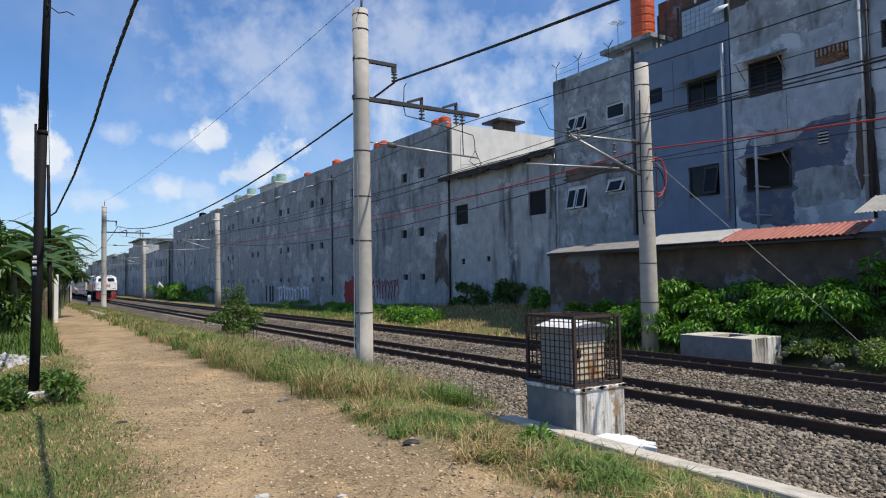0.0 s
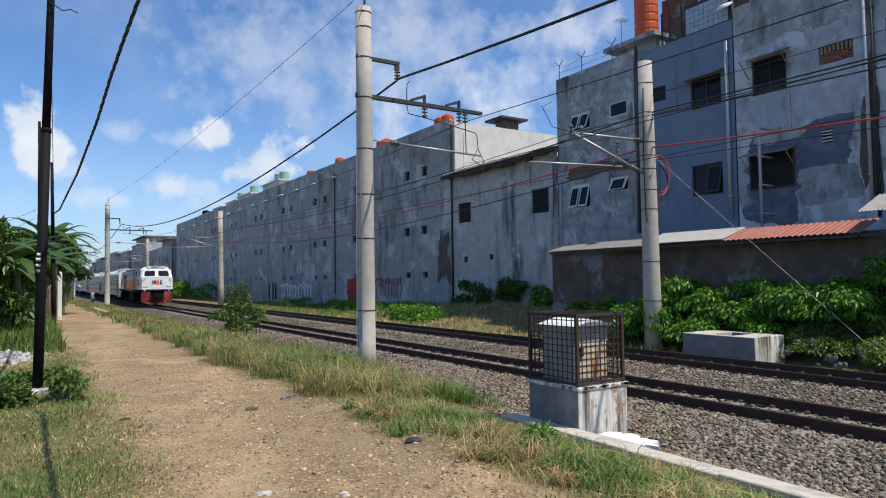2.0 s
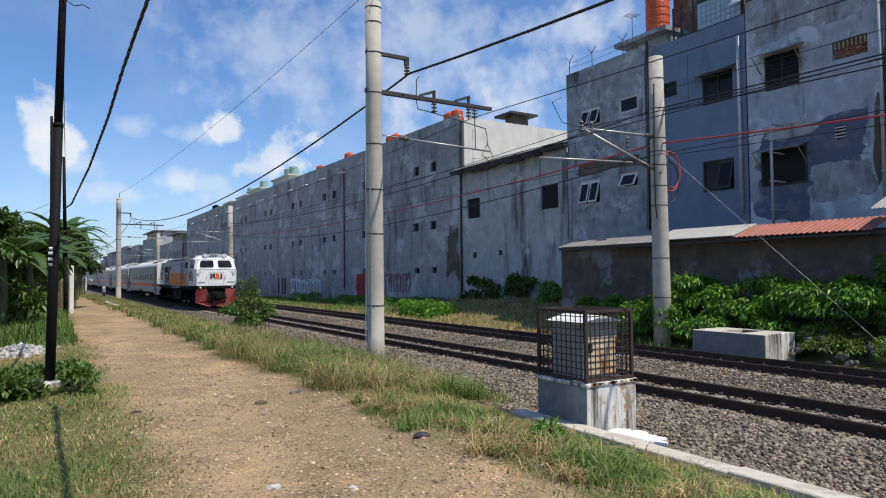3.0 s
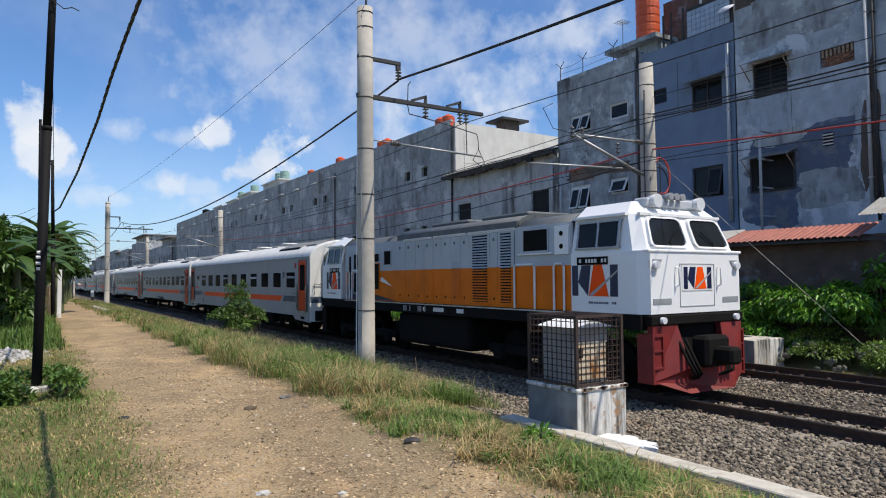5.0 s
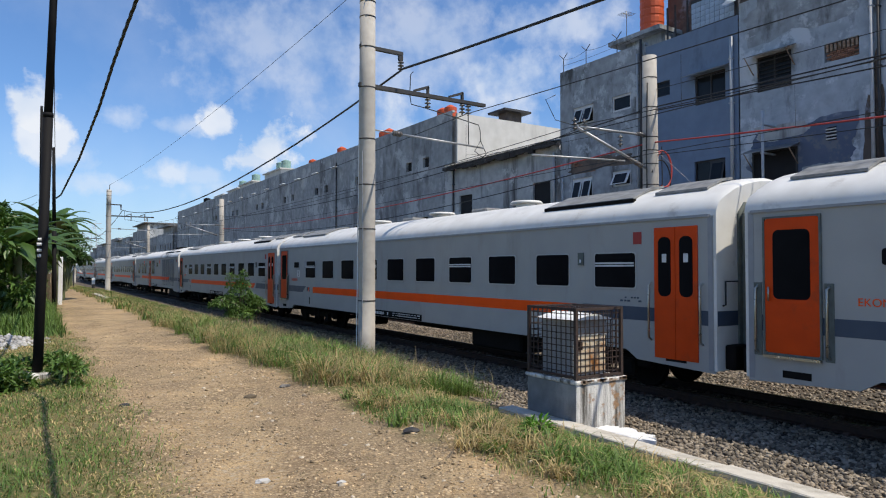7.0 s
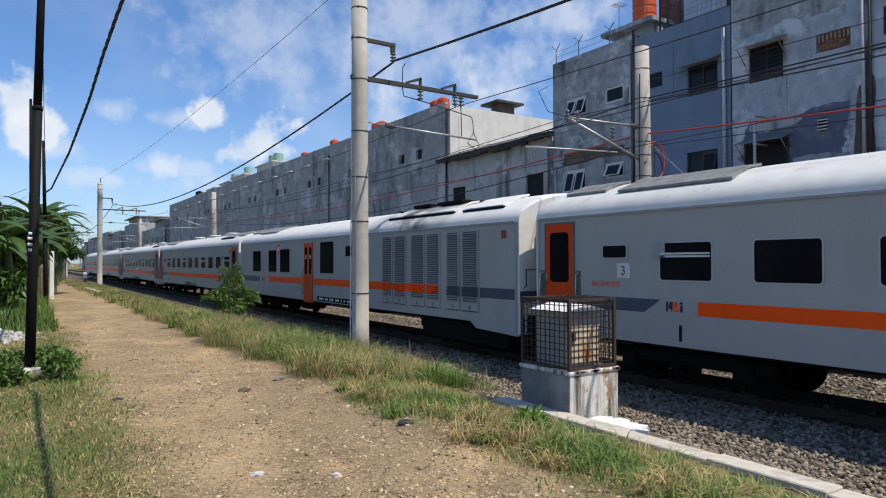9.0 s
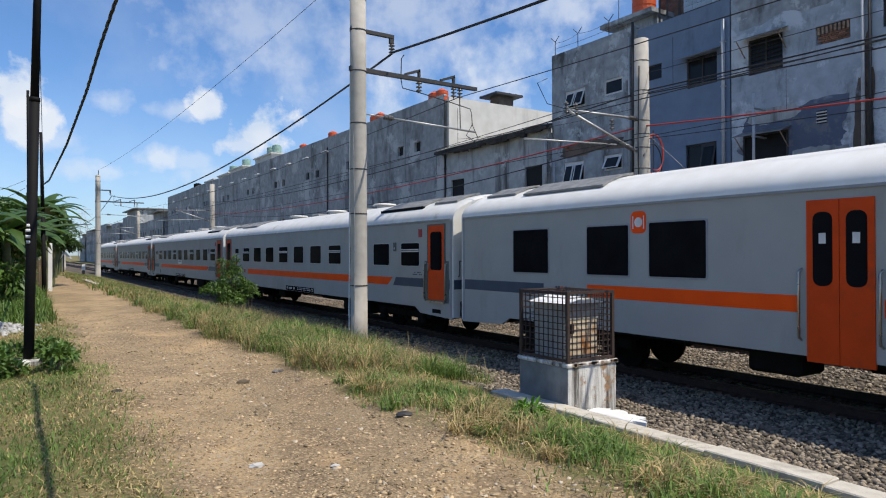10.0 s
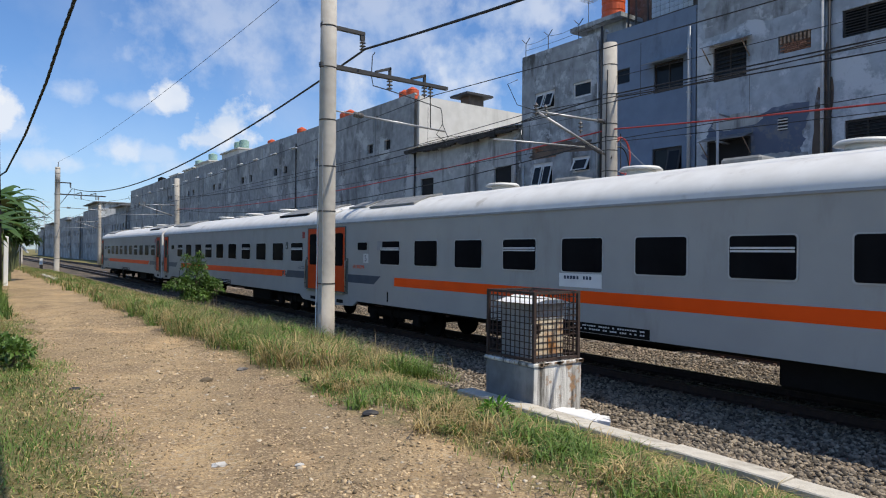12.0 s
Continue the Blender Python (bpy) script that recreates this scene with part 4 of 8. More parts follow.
line("black_cable", "thin black cable along the far poles", [((17.6, -36, 9.3), (17.7, 14.76, 8.2), 0.6), ((17.7, 14.76, 7.1), (24, 35, 9.6), 0.2)], 0.010, M["wire"])
line("black_cable", "thin black cable under the red one", [((17.6, -36, 5.9), (17.7, 14.76, 6.0), 0.6)], 0.012, M["wire"])
line("stay_wire", "grey steel stay wire anchored in the bank", [((17.85, 14.6, 6.1), (17.75, 7.6, -0.2), 0.0)], 0.007, M["pole"])


def black_pole(x, y, z, top, r, label, footing=False, tags=False, lean=0.05):
    p = thing("utility_pole", label, "pole", "black utility poles", m=Matrix.Translation((x, y, z)))
    bm = bmesh.new()
    k = top * 0.52
    tube(bm, (0, 0, -0.5), (lean * 0.5, 0, k), r, r * 0.97, 18)
    tube(bm, (lean * 0.5, 0, k), (lean, 0, top), r * 0.84, r * 0.66, 18)
    tube(bm, (lean * 0.5, 0, k - 0.03), (lean * 0.5, 0, k + 0.04), r * 1.06, r * 1.06, 18)
    part("shaft", bm, M["blackpole"], p)
    if footing:
        bm = bmesh.new()
        bbox(bm, -0.22, 0.20, -0.2, 0.2, -0.25, 0.10, 0.03, 1)
        part("footing", bm, M["ped"], p, "whitewashed concrete footing")
    if tags:
        rng = random.Random(3)
        bm = bmesh.new()
        for i, z in enumerate((2.26, 2.18, 2.08, 1.99)):
            for j in range(4):
                a = -1.95 + j * 0.22 + (0.15 if i in (0, 3) else 0)
                if i in (0, 3) and j > 2:
                    continue
                cx, cy = r * 1.01 * math.cos(a), r * 1.01 * math.sin(a)
                tube(bm, (cx, cy, z), (cx * 1.0, cy * 1.0, z + 0.05), 0.009, n=5)
        tagged(part("stencil", bm, M["frame_white"], p), "small white stencilled marks", kind="stuff")
    return p


black_pole(0.205, 12.77, 0.35, 8.4, 0.078, "slim black steel utility pole on a white footing", True, True, 0.17)
black_pole(1.07, 31.0, 0.35, 6.75, 0.085, "slim black steel utility pole among weeds", lean=-0.15)
black_pole(0.72, 40.0, 0.35, 10.3, 0.10, "tall slim black steel utility pole behind trees", lean=-0.11)
bm = bmesh.new()
pts = []
# below y = 10.4 the run is unseen, bent to put its shadow at x = 0.24
way = [(1.0, 31.0, 5.0), (1.07, 27.4, 4.83), (1.2, 20.3, 5.14), (1.29, 15.7, 5.62), (1.33, 13.5, 6.0), (1.36, 12.0, 6.19), (1.39, 10.4, 6.34), (1.8, 8.8, 6.45), (2.08, 7.5, 6.5), (2.1, 1.0, 6.55), (2.15, -9, 7.0)]
for a, b in zip(way, way[1:]):
    n = max(2, int((Vector(b) - Vector(a)).length / 0.16))
    pts += [Vector(a).lerp(Vector(b), i / n) for i in range(n)]
for ph in (0.0, 2.1, 4.2):
    rope(bm, [p + Vector((math.cos(i * 0.9 + ph) * 0.015, 0, math.sin(i * 0.9 + ph) * 0.015)) for i, p in enumerate(pts)], 0.017, 6)
thing("twisted_cable", "thick twisted black power cable", "cable", "overhead lines", data=finish("twisted_cable", bm, M["wire"]))
for cable in (sag((0.5, 40.0, 6.0), (-6.0, 44.0, 4.6), 0.5), sag((0.5, 40.0, 5.6), (-6.0, 42.0, 4.0), 0.7), sag((0.31, 12.75, 8.0), (1.0, 31.0, 6.2), 0.5),
              [(0.33, 12.7, 6.9), (0.5, 12.6, 6.75), (0.62, 12.55, 6.78), (0.72, 12.5, 6.72)],
              [(0.33, 12.7, 7.1), (0.42, 12.6, 7.2), (0.44, 12.55, 7.0), (0.34, 12.6, 6.95)]):
    bm = bmesh.new()
    rope(bm, cable, 0.009, 6)
    thing("service_cable", "loose thin black service cable on the pole", "cable", "service cables", data=finish("service_cable", bm, M["wire"]))

# ---------------------------------------------------------------- train
M["coach_grey"] = mat("coach_grey_paint", (0.375, 0.375, 0.36), (0.34, 0.34, 0.328), 1.5, 0.5, c3=(0.30, 0.29, 0.27), s3=1.1, lo3=0.57, streak=0.7, rvar=0.06)
M["coach_roof"] = mat("coach_roof_white", (0.70, 0.69, 0.66), (0.60, 0.585, 0.55), 2.5, 0.55, c3=(0.40, 0.37, 0.33), s3=1.6, lo3=0.58, rvar=0.06)
M["sooty_roof"] = mat("sooty_roof", (0.74, 0.73, 0.70), (0.66, 0.64, 0.60), 2.5, 0.6, c3=(0.035, 0.033, 0.03), s3=0.8, lo3=0.41)
def soot_near_exhaust(m):
    """Limits the soot to the generator end of the roof."""
    N, L = m.node_tree.nodes, m.node_tree.links
    tc = [n for n in N if n.bl_idname == "ShaderNodeTexCoord"][0]
    sep, fade, mul = N.new("ShaderNodeSeparateXYZ"), N.new("ShaderNodeMapRange"), N.new("ShaderNodeMath")
    L.new(tc.outputs["Object"], sep.inputs[0])
    fade.inputs[1].default_value, fade.inputs[2].default_value = 7.6, 5.2
    L.new(sep.outputs[1], fade.inputs[0])
    mul.operation = "MULTIPLY"
    mix = [n for n in N if n.bl_idname == "ShaderNodeMixRGB"][1]
    L.new(mix.inputs[0].links[0].from_socket, mul.inputs[0])
    L.new(fade.outputs[0], mul.inputs[1])
    back = N.new("ShaderNodeMapRange")
    back.inputs[1].default_value, back.inputs[2].default_value = 2.6, 4.6
    L.new(sep.outputs[1], back.inputs[0])
    both = N.new("ShaderNodeMath")
    both.operation = "MULTIPLY"
    L.new(mul.outputs[0], both.inputs[0])
    L.new(back.outputs[0], both.inputs[1])
    L.new(both.outputs[0], mix.inputs[0])


soot_near_exhaust(M["sooty_roof"])
M["orange"] = mat("orange_paint", (0.97, 0.09, 0.0), (0.88, 0.078, 0.0), 2, 0.5, rvar=0.05)
M["window_rim"] = mat("coach_window_rim", (0.46, 0.46, 0.45), (0.40, 0.40, 0.39), 4, 0.5)
M["door_orange"] = mat("worn_orange_door_paint", (0.66, 0.062, 0.002), (0.56, 0.052, 0.002), 3, 0.5, c3=(0.33, 0.05, 0.012), s3=1.4, lo3=0.58, rvar=0.05)
M["loco_orange"] = mat("loco_orange_paint", (0.74, 0.175, 0.004), (0.60, 0.135, 0.004), 2, 0.4, c3=(0.55, 0.16, 0.02), s3=1.0, lo3=0.62, rvar=0.05)
M["loco_grey"] = mat("loco_grey_paint", (0.46, 0.49, 0.53), (0.40, 0.43, 0.465), 2, 0.42, rvar=0.05)
M["loco_roof"] = mat("loco_roof_grey", (0.11, 0.12, 0.125), (0.08, 0.085, 0.09), 4, 0.6)
M["loco_white"] = mat("loco_white_paint", (0.82, 0.82, 0.82), (0.78, 0.78, 0.78), 2, 0.35, c3=(0.66, 0.65, 0.63), s3=1.2, lo3=0.63, rvar=0.05)
M["slate"] = mat("slate_blue_stripe", (0.065, 0.085, 0.12), (0.055, 0.072, 0.105), 3, 0.42, rvar=0.05)
M["navy_logo"] = mat("navy_paint", (0.008, 0.013, 0.055), None, 3, 0.4)
M["red_plough"] = mat("red_plough_paint", (0.20, 0.014, 0.012), (0.13, 0.011, 0.01), 4, 0.6, c3=(0.12, 0.03, 0.025), s3=1.8, lo3=0.56)
M["red_plate"] = mat("red_plate_paint", (0.34, 0.03, 0.025), (0.28, 0.025, 0.02), 4, 0.6)
M["under"] = mat("black_underframe", (0.007, 0.0065, 0.006), (0.012, 0.011, 0.010), 6, 0.9, bump=0.3)
M["hatch"] = mat("dark_roof_hatch", (0.27, 0.27, 0.26), (0.16, 0.16, 0.155), 5, 0.5)
M["chrome"] = mat("worn_steel_rail", (0.5, 0.47, 0.40), (0.4, 0.37, 0.31), 10, 0.3, metal=0.9)
M["lamp_glass"] = mat("lamp_glass", (0.75, 0.76, 0.78), None, 4, 0.15)
M["gutter"] = mat("grey_gutter", (0.30, 0.31, 0.33), None, 4, 0.5)
M["dusty_glass"] = glass_dark("dusty_train_glass", (0.008, 0.008, 0.009), 0.12)
M["dusty_glass"].node_tree.nodes["Principled BSDF"].inputs["Specular IOR Level"].default_value = 0.035
M["dusty_glass"].node_tree.nodes["Principled BSDF"].inputs["IOR"].default_value = 1.15
for k in ("under", "hatch", "blackpole"):
    M[k].node_tree.nodes["Principled BSDF"].inputs["Specular IOR Level"].default_value = 0.12
for k in ("orange", "door_orange", "coach_grey", "slate", "loco_orange", "loco_grey"):
    M[k].node_tree.nodes["Principled BSDF"].inputs["Specular IOR Level"].default_value = 0.2
MESH = {}
CAR_L, HALF = 20.50, 1.495
ROOF = [(-1.495, 3.0), (-1.49, 3.07), (-1.46, 3.15), (-1.38, 3.26), (-1.22, 3.37), (-0.98, 3.50), (-0.66, 3.61), (-0.33, 3.68), (0, 3.71)]
ROOF = ROOF + [(-x, z) for x, z in ROOF[-2::-1]]


def cached(key, make, material):
    if key not in MESH:
        bm = bmesh.new()
        make(bm)
        MESH[key] = finish(key, bm, material)
    return MESH[key]


def ring(bm, y0, y1, z0, z1, w, x0, x1):
    box(bm, x0, x1, y0, y1, z0, z0 + w)
    box(bm, x0, x1, y0, y1, z1 - w, z1)
    box(bm, x0, x1, y0, y0 + w, z0 + w, z1 - w)
    box(bm, x0, x1, y1 - w, y1, z0 + w, z1 - w)


def rounded(bm, x, y0, y1, z0, z1, r, thick):
    """A flat plate with round corners, facing -x."""
    pts = []
    for cy, cz, a0 in ((y1 - r, z1 - r, 0), (y0 + r, z1 - r, 90), (y0 + r, z0 + r, 180), (y1 - r, z0 + r, 270)):
        for k in range(5):
            a = radians(a0 + 22.5 * k)
            pts.append((x, cy + r * math.cos(a), cz + r * math.sin(a)))
    prism(bm, pts, (thick, 0, 0))


def coach_window(car, side, y, split):
    """One window, centred at y on that side: sill frame, glass, and a cross bar where it opens."""
    turn = Matrix.Translation((0, y, 0)) @ (Matrix() if side < 0 else Matrix.Rotation(math.pi, 4, "Z"))
    fr = reuse("window", cached("coach_window", lambda bm: rounded(bm, -HALF - 0.012, -0.50, 0.50, 1.82, 2.47, 0.06, 0.012), M["window_rim"]), car, turn)
    reuse("pane", cached("coach_pane", lambda bm: rounded(bm, -HALF - 0.016, -0.475, 0.475, 1.845, 2.45, 0.05, 0.004), M["dusty_glass"]), fr, Matrix())
    if split:
        def bars(bm):
            box(bm, -HALF - 0.03, -HALF - 0.016, -0.455, 0.455, 2.215, 2.245)
            box(bm, -HALF - 0.034, -HALF - 0.016, -0.455, 0.455, 2.26, 2.29)
        reuse("sliding_sash_rail", cached("coach_bar", bars, M["frame_white"]), fr, Matrix())


def coach_door(car, side, y, double):
    turn = Matrix.Translation((0, y, 0)) @ (Matrix() if side < 0 else Matrix.Rotation(math.pi, 4, "Z"))
    if double:
        d = reuse("door", cached("door_double", lambda bm: (box(bm, -HALF - 0.02, -HALF + 0.03, -0.42, -0.005, 0.70, 2.86), box(bm, -HALF - 0.02, -HALF + 0.03, 0.005, 0.42, 0.70, 2.86)), M["door_orange"]), car, turn, "orange folding door")
        for o in (-0.21, 0.21):
            reuse("door_pane", cached("door_pane_n", lambda bm: rounded(bm, -HALF - 0.026, -0.125, 0.125, 1.72, 2.70, 0.10, 0.006), M["dusty_glass"]), d, Matrix.Translation((0, o, 0)))
            reuse("sticker", cached("door_sticker", lambda bm: box(bm, -HALF - 0.028, -HALF - 0.0262, -0.045, 0.045, 2.28, 2.42), M["frame_white"]), d, Matrix.Translation((0, o, 0)))
    else:
        d = reuse("door", cached("door_single", lambda bm: rounded(bm, -HALF - 0.02, -0.385, 0.385, 0.99, 2.89, 0.06, 0.05), M["door_orange"]), car, turn, "orange entrance door")
        reuse("door_pane", cached("door_pane_w", lambda bm: rounded(bm, -HALF - 0.026, -0.26, 0.26, 1.75, 2.72, 0.08, 0.006), M["dusty_glass"]), d, Matrix())
        def jamb(bm):
            ring(bm, -0.41, 0.41, 0.965, 2.915, 0.028, -HALF - 0.03, -HALF - 0.001)
        reuse("door_frame", cached("door_jamb", jamb, M["recess"]), d, Matrix(), "dark rubber door frame")
        reuse("door_sill", cached("door_sill", lambda bm: box(bm, -HALF - 0.07, -HALF - 0.001, -0.40, 0.40, 0.925, 0.962), M["chrome"]), d, Matrix())
        reuse("door_handle", cached("door_knob", lambda bm: tube(bm, (-HALF - 0.06, 0.31, 1.72), (-HALF - 0.06, 0.31, 1.92), 0.012), M["chrome"]), d, Matrix())
    for o in (-0.50, 0.50):
        def rail(bm):
            rope(bm, [(-HALF, 0, 0.98), (-HALF - 0.07, 0, 1.02), (-HALF - 0.07, 0, 1.9), (-HALF, 0, 1.94)], 0.02, 6)
        g = reuse("grab_rail", cached("grab_rail", rail, M["chrome"]), car, turn @ Matrix.Translation((0, o, 0)), "steel grab rail")
        if double:
            continue
        reuse("rail_recess", cached("rail_recess", lambda bm: box(bm, -HALF - 0.012, -HALF - 0.001, -0.06, 0.06, 0.94, 1.98), M["recess"]), g, Matrix(), "grey-green recess")


def bogie(car, y, wheels=(-1.1, 1.1), r=0.40):
    def frame_(bm):
        for s in (-1, 1):
            bbox(bm, s * 0.98 - 0.09, s * 0.98 + 0.09, min(wheels) - 0.45, max(wheels) + 0.45, 0.40, 0.62, 0.04, 1)
            for w in wheels:
                bbox(bm, s * 1.08 - 0.08, s * 1.08 + 0.08, w - 0.17, w + 0.17, 0.26, 0.56, 0.04, 1)
            tube(bm, (s * 1.0, -0.18, 0.3), (s * 1.0, -0.18, 0.7), 0.10, n=10)
            tube(bm, (s * 1.0, 0.18, 0.3), (s * 1.0, 0.18, 0.7), 0.10, n=10)
        box(bm, -0.95, 0.95, -0.25, 0.25, 0.45, 0.75)
    b = reuse("bogie", cached("bogie%d" % len(wheels), frame_, M["under"]), car, Matrix.Translation((0, y, 0)))

    def wheel(bm):
        for s in (-1, 1):
            tube(bm, (s * 0.50, 0, r), (s * 0.60, 0, r), r, r, 24)
            tube(bm, (s * 0.49, 0, r), (s * 0.52, 0, r), r + 0.028, r + 0.028, 24)
        tube(bm, (-0.9, 0, r), (0.9, 0, r), 0.07, n=8)
    for w in wheels:
        reuse("wheelset", cached("wheelset%.2f" % r, wheel, M["under"]), b, Matrix.Translation((0, w, 0)))


def coach_shell(car, roof="coach_roof", tank=True):
    """Body sides, roof, end walls, floor and skirts common to all coaches."""
    def side_(bm):
        box(bm, -HALF, -HALF + 0.06, 0.05, CAR_L - 0.05, 0.77, 3.0)
        for a, b in ((0.05, 1), (CAR_L - 0.05, -1)):
            pts = [(-HALF, a, 0.77), (-HALF, a + b * 1.75, 0.77), (-HALF, a + b * 1.5, 0.62), (-HALF, a, 0.56)]
            prism(bm, pts, (0.06, 0, 0))
    for side in (-1, 1):
        reuse("body_side", cached("body_side", side_, M["coach_grey"]), car, Matrix() if side < 0 else Matrix.Translation((0, CAR_L, 0)) @ Matrix.Rotation(math.pi, 4, "Z"))

    def roof_(bm):
        secs = []
        for y, k in ((0.0, 0.90), (0.04, 0.95), (0.12, 0.985), (0.3, 1.0), (CAR_L - 0.3, 1.0), (CAR_L - 0.12, 0.985), (CAR_L - 0.04, 0.95), (CAR_L, 0.90)):
            secs.append([(x * (1 if k == 1 else 0.97 + 0.03 * k), y, 3.0 + (z - 3.0) * k) for x, z in ROOF])
        loft(bm, secs)
    reuse("roof", cached("roof_" + roof, roof_, M[roof]), car, Matrix(), "white rounded roof")

    def end_(bm):
        pts = [(x * 0.995, 0, 3.0 + (z - 3.0) * 0.9) for x, z in ROOF]
        prism(bm, [(-HALF * 0.995, 0, 0.6)] + pts + [(HALF * 0.995, 0, 0.6)], (0, 0.06, 0))
    for y in (0.0, CAR_L - 0.06):
        reuse("end_wall", cached("end_wall", end_, M["coach_roof"]), car, Matrix.Translation((0, y, 0)), "white end wall")

    for y in (-0.004, CAR_L + 0.001):
        for s in (-1, 1):
            reuse("end_stripe", cached("end_stripe", lambda bm: box(bm, -0.42, 0.42, 0, 0.003, 1.29, 1.52), M["slate"]), car, Matrix.Translation((s * 1.05, y, 0)), "slate-blue stripe")
            reuse("end_step_box", cached("end_step_box", lambda bm: bbox(bm, -0.35, 0.35, -0.09, 0.09, 0.62, 1.0, 0.02, 1), M["under"]), car, Matrix.Translation((s * 0.95, -0.09 if y < 1 else CAR_L + 0.09, 0)))

            way = 1 if y > 1 else -1
            reuse("end_handrail", cached("end_handrail%d" % way, lambda bm: rope(bm, [(0.16, 0, 1.98), (0.16, way * 0.05, 1.98), (-0.16, way * 0.05, 1.98), (-0.16, way * 0.05, 1.62), (-0.16, 0, 1.60)], 0.014, 6), M["steel_dark"]), car, Matrix.Translation((s * 1.18, y, 0)), "thin dark handrail")

    def bellows(bm):
        ys = [0.0, -0.03, -0.05, -0.08, -0.10, -0.13, -0.15, -0.18, -0.20]
        loft(bm, [[(x * k, y, z * (0.5 + 0.5 * k) + 0.95 * (1 - k)) for x, z in ((-0.95, 0.9), (-0.95, 3.05), (-0.78, 3.24), (0.78, 3.24), (0.95, 3.05), (0.95, 0.9))] for y, k in zip(ys, (1, 1, 0.94, 0.94, 1, 1, 0.94, 0.94, 1))], closed=True, smooth=False)
    reuse("gangway", cached("gangway", bellows, M["recess"]), car, Matrix(), "grey rubber gangway bellows")
    reuse("gangway", cached("gangway", bellows, M["recess"]), car, Matrix.Translation((0, CAR_L, 0)) @ Matrix.Rotation(math.pi, 4, "Z"))

    for s in (-1, 1):
        reuse("gutter", cached("gutter", lambda bm: box(bm, -0.018, 0.018, 0.1, CAR_L - 0.1, 2.985, 3.025), M["gutter"]), car, Matrix.Translation((s * 1.505, 0, 0)))

    def under_(bm):
        box(bm, -1.30, 1.30, 0.3, CAR_L - 0.3, 0.70, 0.95)
        if tank:
            bbox(bm, -1.25, -0.35, 5.0, 6.9, 0.32, 0.75, 0.05, 1)
        bbox(bm, 0.3, 1.25, 9.6, 12.4, 0.35, 0.75, 0.05, 1)
        bbox(bm, -1.2, -0.5, 12.6, 13.4, 0.40, 0.75, 0.05, 1)
        tube(bm, (0, -0.35, 0.62), (0, CAR_L + 0.35, 0.62), 0.09, n=8)
        for y in (-0.2, CAR_L + 0.2):
            bbox(bm, -0.16, 0.16, y - 0.18, y + 0.18, 0.45, 0.8, 0.04, 1)
    reuse("underframe", cached("underframe%d" % tank, under_, M["under"]), car, Matrix(), "black underframe with equipment boxes")
    bogie(car, 3.2)
    bogie(car, CAR_L - 3.2)
    for y in (0.1, CAR_L - 0.1):
        for s in (-1, 1):
            reuse("corner_trim", cached("corner_trim", lambda bm: box(bm, -0.028, 0.028, -0.04, 0.04, 0.6, 2.97), M["gutter"]), car, Matrix.Translation((s * (HALF - 0.022), y, 0)))


def end_hatches(car, flip, ribs=True):
    """Sloping dark roof panels near a coach's end."""
    turn = Matrix() if not flip else Matrix.Translation((0, CAR_L, 0)) @ Matrix.Rotation(math.pi, 4, "Z")

    big = [(-1.18, 1.9, 3.415), (-1.18, 4.2, 3.415), (-0.62, 4.15, 3.645), (-0.2, 4.1, 3.715), (-0.2, 2.0, 3.715), (-0.62, 1.95, 3.645)]
    little = [(-1.06, 0.45, 3.47), (-1.06, 1.5, 3.47), (-0.62, 1.47, 3.645), (-0.3, 1.45, 3.70), (-0.3, 0.5, 3.70), (-0.62, 0.48, 3.645)]
    for s in (-1, 1):
        for key, name, pts in (("hatch_big", "air_conditioner_cover", big), ("hatch_small", "roof_hatch", little)):
            def plate(bm):
                lo = pts if s < 0 else [(-x, y, z) for x, y, z in pts[::-1]]
                prism(bm, lo, (0, 0, 0.045))
            reuse(name, cached("%s%d" % (key, s), plate, M["hatch"]), car, turn, "dark roof panel")
    reuse("hatch_lip", cached("hatch_lip", lambda bm: box(bm, -1.225, -1.15, 1.85, 4.25, 3.355, 3.44), M["under"]), car, turn)


def band(car, name, y0, y1, z0, z1, material, slant=0.35, slant_front=0.0, label=""):
    """A painted stripe along both sides, its ends cut at a slant."""
    for s in (-1, 1):
        bm = bmesh.new()
        pts = [(s * (HALF + 0.0035), y0 + slant_front, z0), (s * (HALF + 0.0035), y1 - slant, z0), (s * (HALF + 0.0035), y1, z1), (s * (HALF + 0.0035), y0, z1)]
        prism(bm, pts, (-s * 0.003, 0, 0))
        part(name, bm, material, car, label)


def writing(text, size, material, parent, m, name="lettering"):
    cu = bpy.data.curves.new("lettering", "FONT")
    cu.body, cu.size, cu.extrude = text, size, 0.001
    cu.align_x = "CENTER"
    tmp = bpy.data.objects.new("tmp", cu)
    scene.collection.objects.link(tmp)
    me = bpy.data.meshes.new_from_object(tmp.evaluated_get(bpy.context.evaluated_depsgraph_get()))
    bpy.data.objects.remove(tmp)
    bpy.data.curves.remove(cu)
    me.materials.clear()
    me.materials.append(material)
    return reuse(name, me, parent, m)


SIDE_TEXT = Matrix(((0, 0, -1, 0), (-1, 0, 0, 0), (0, 1, 0, 0), (0, 0, 0, 1)))


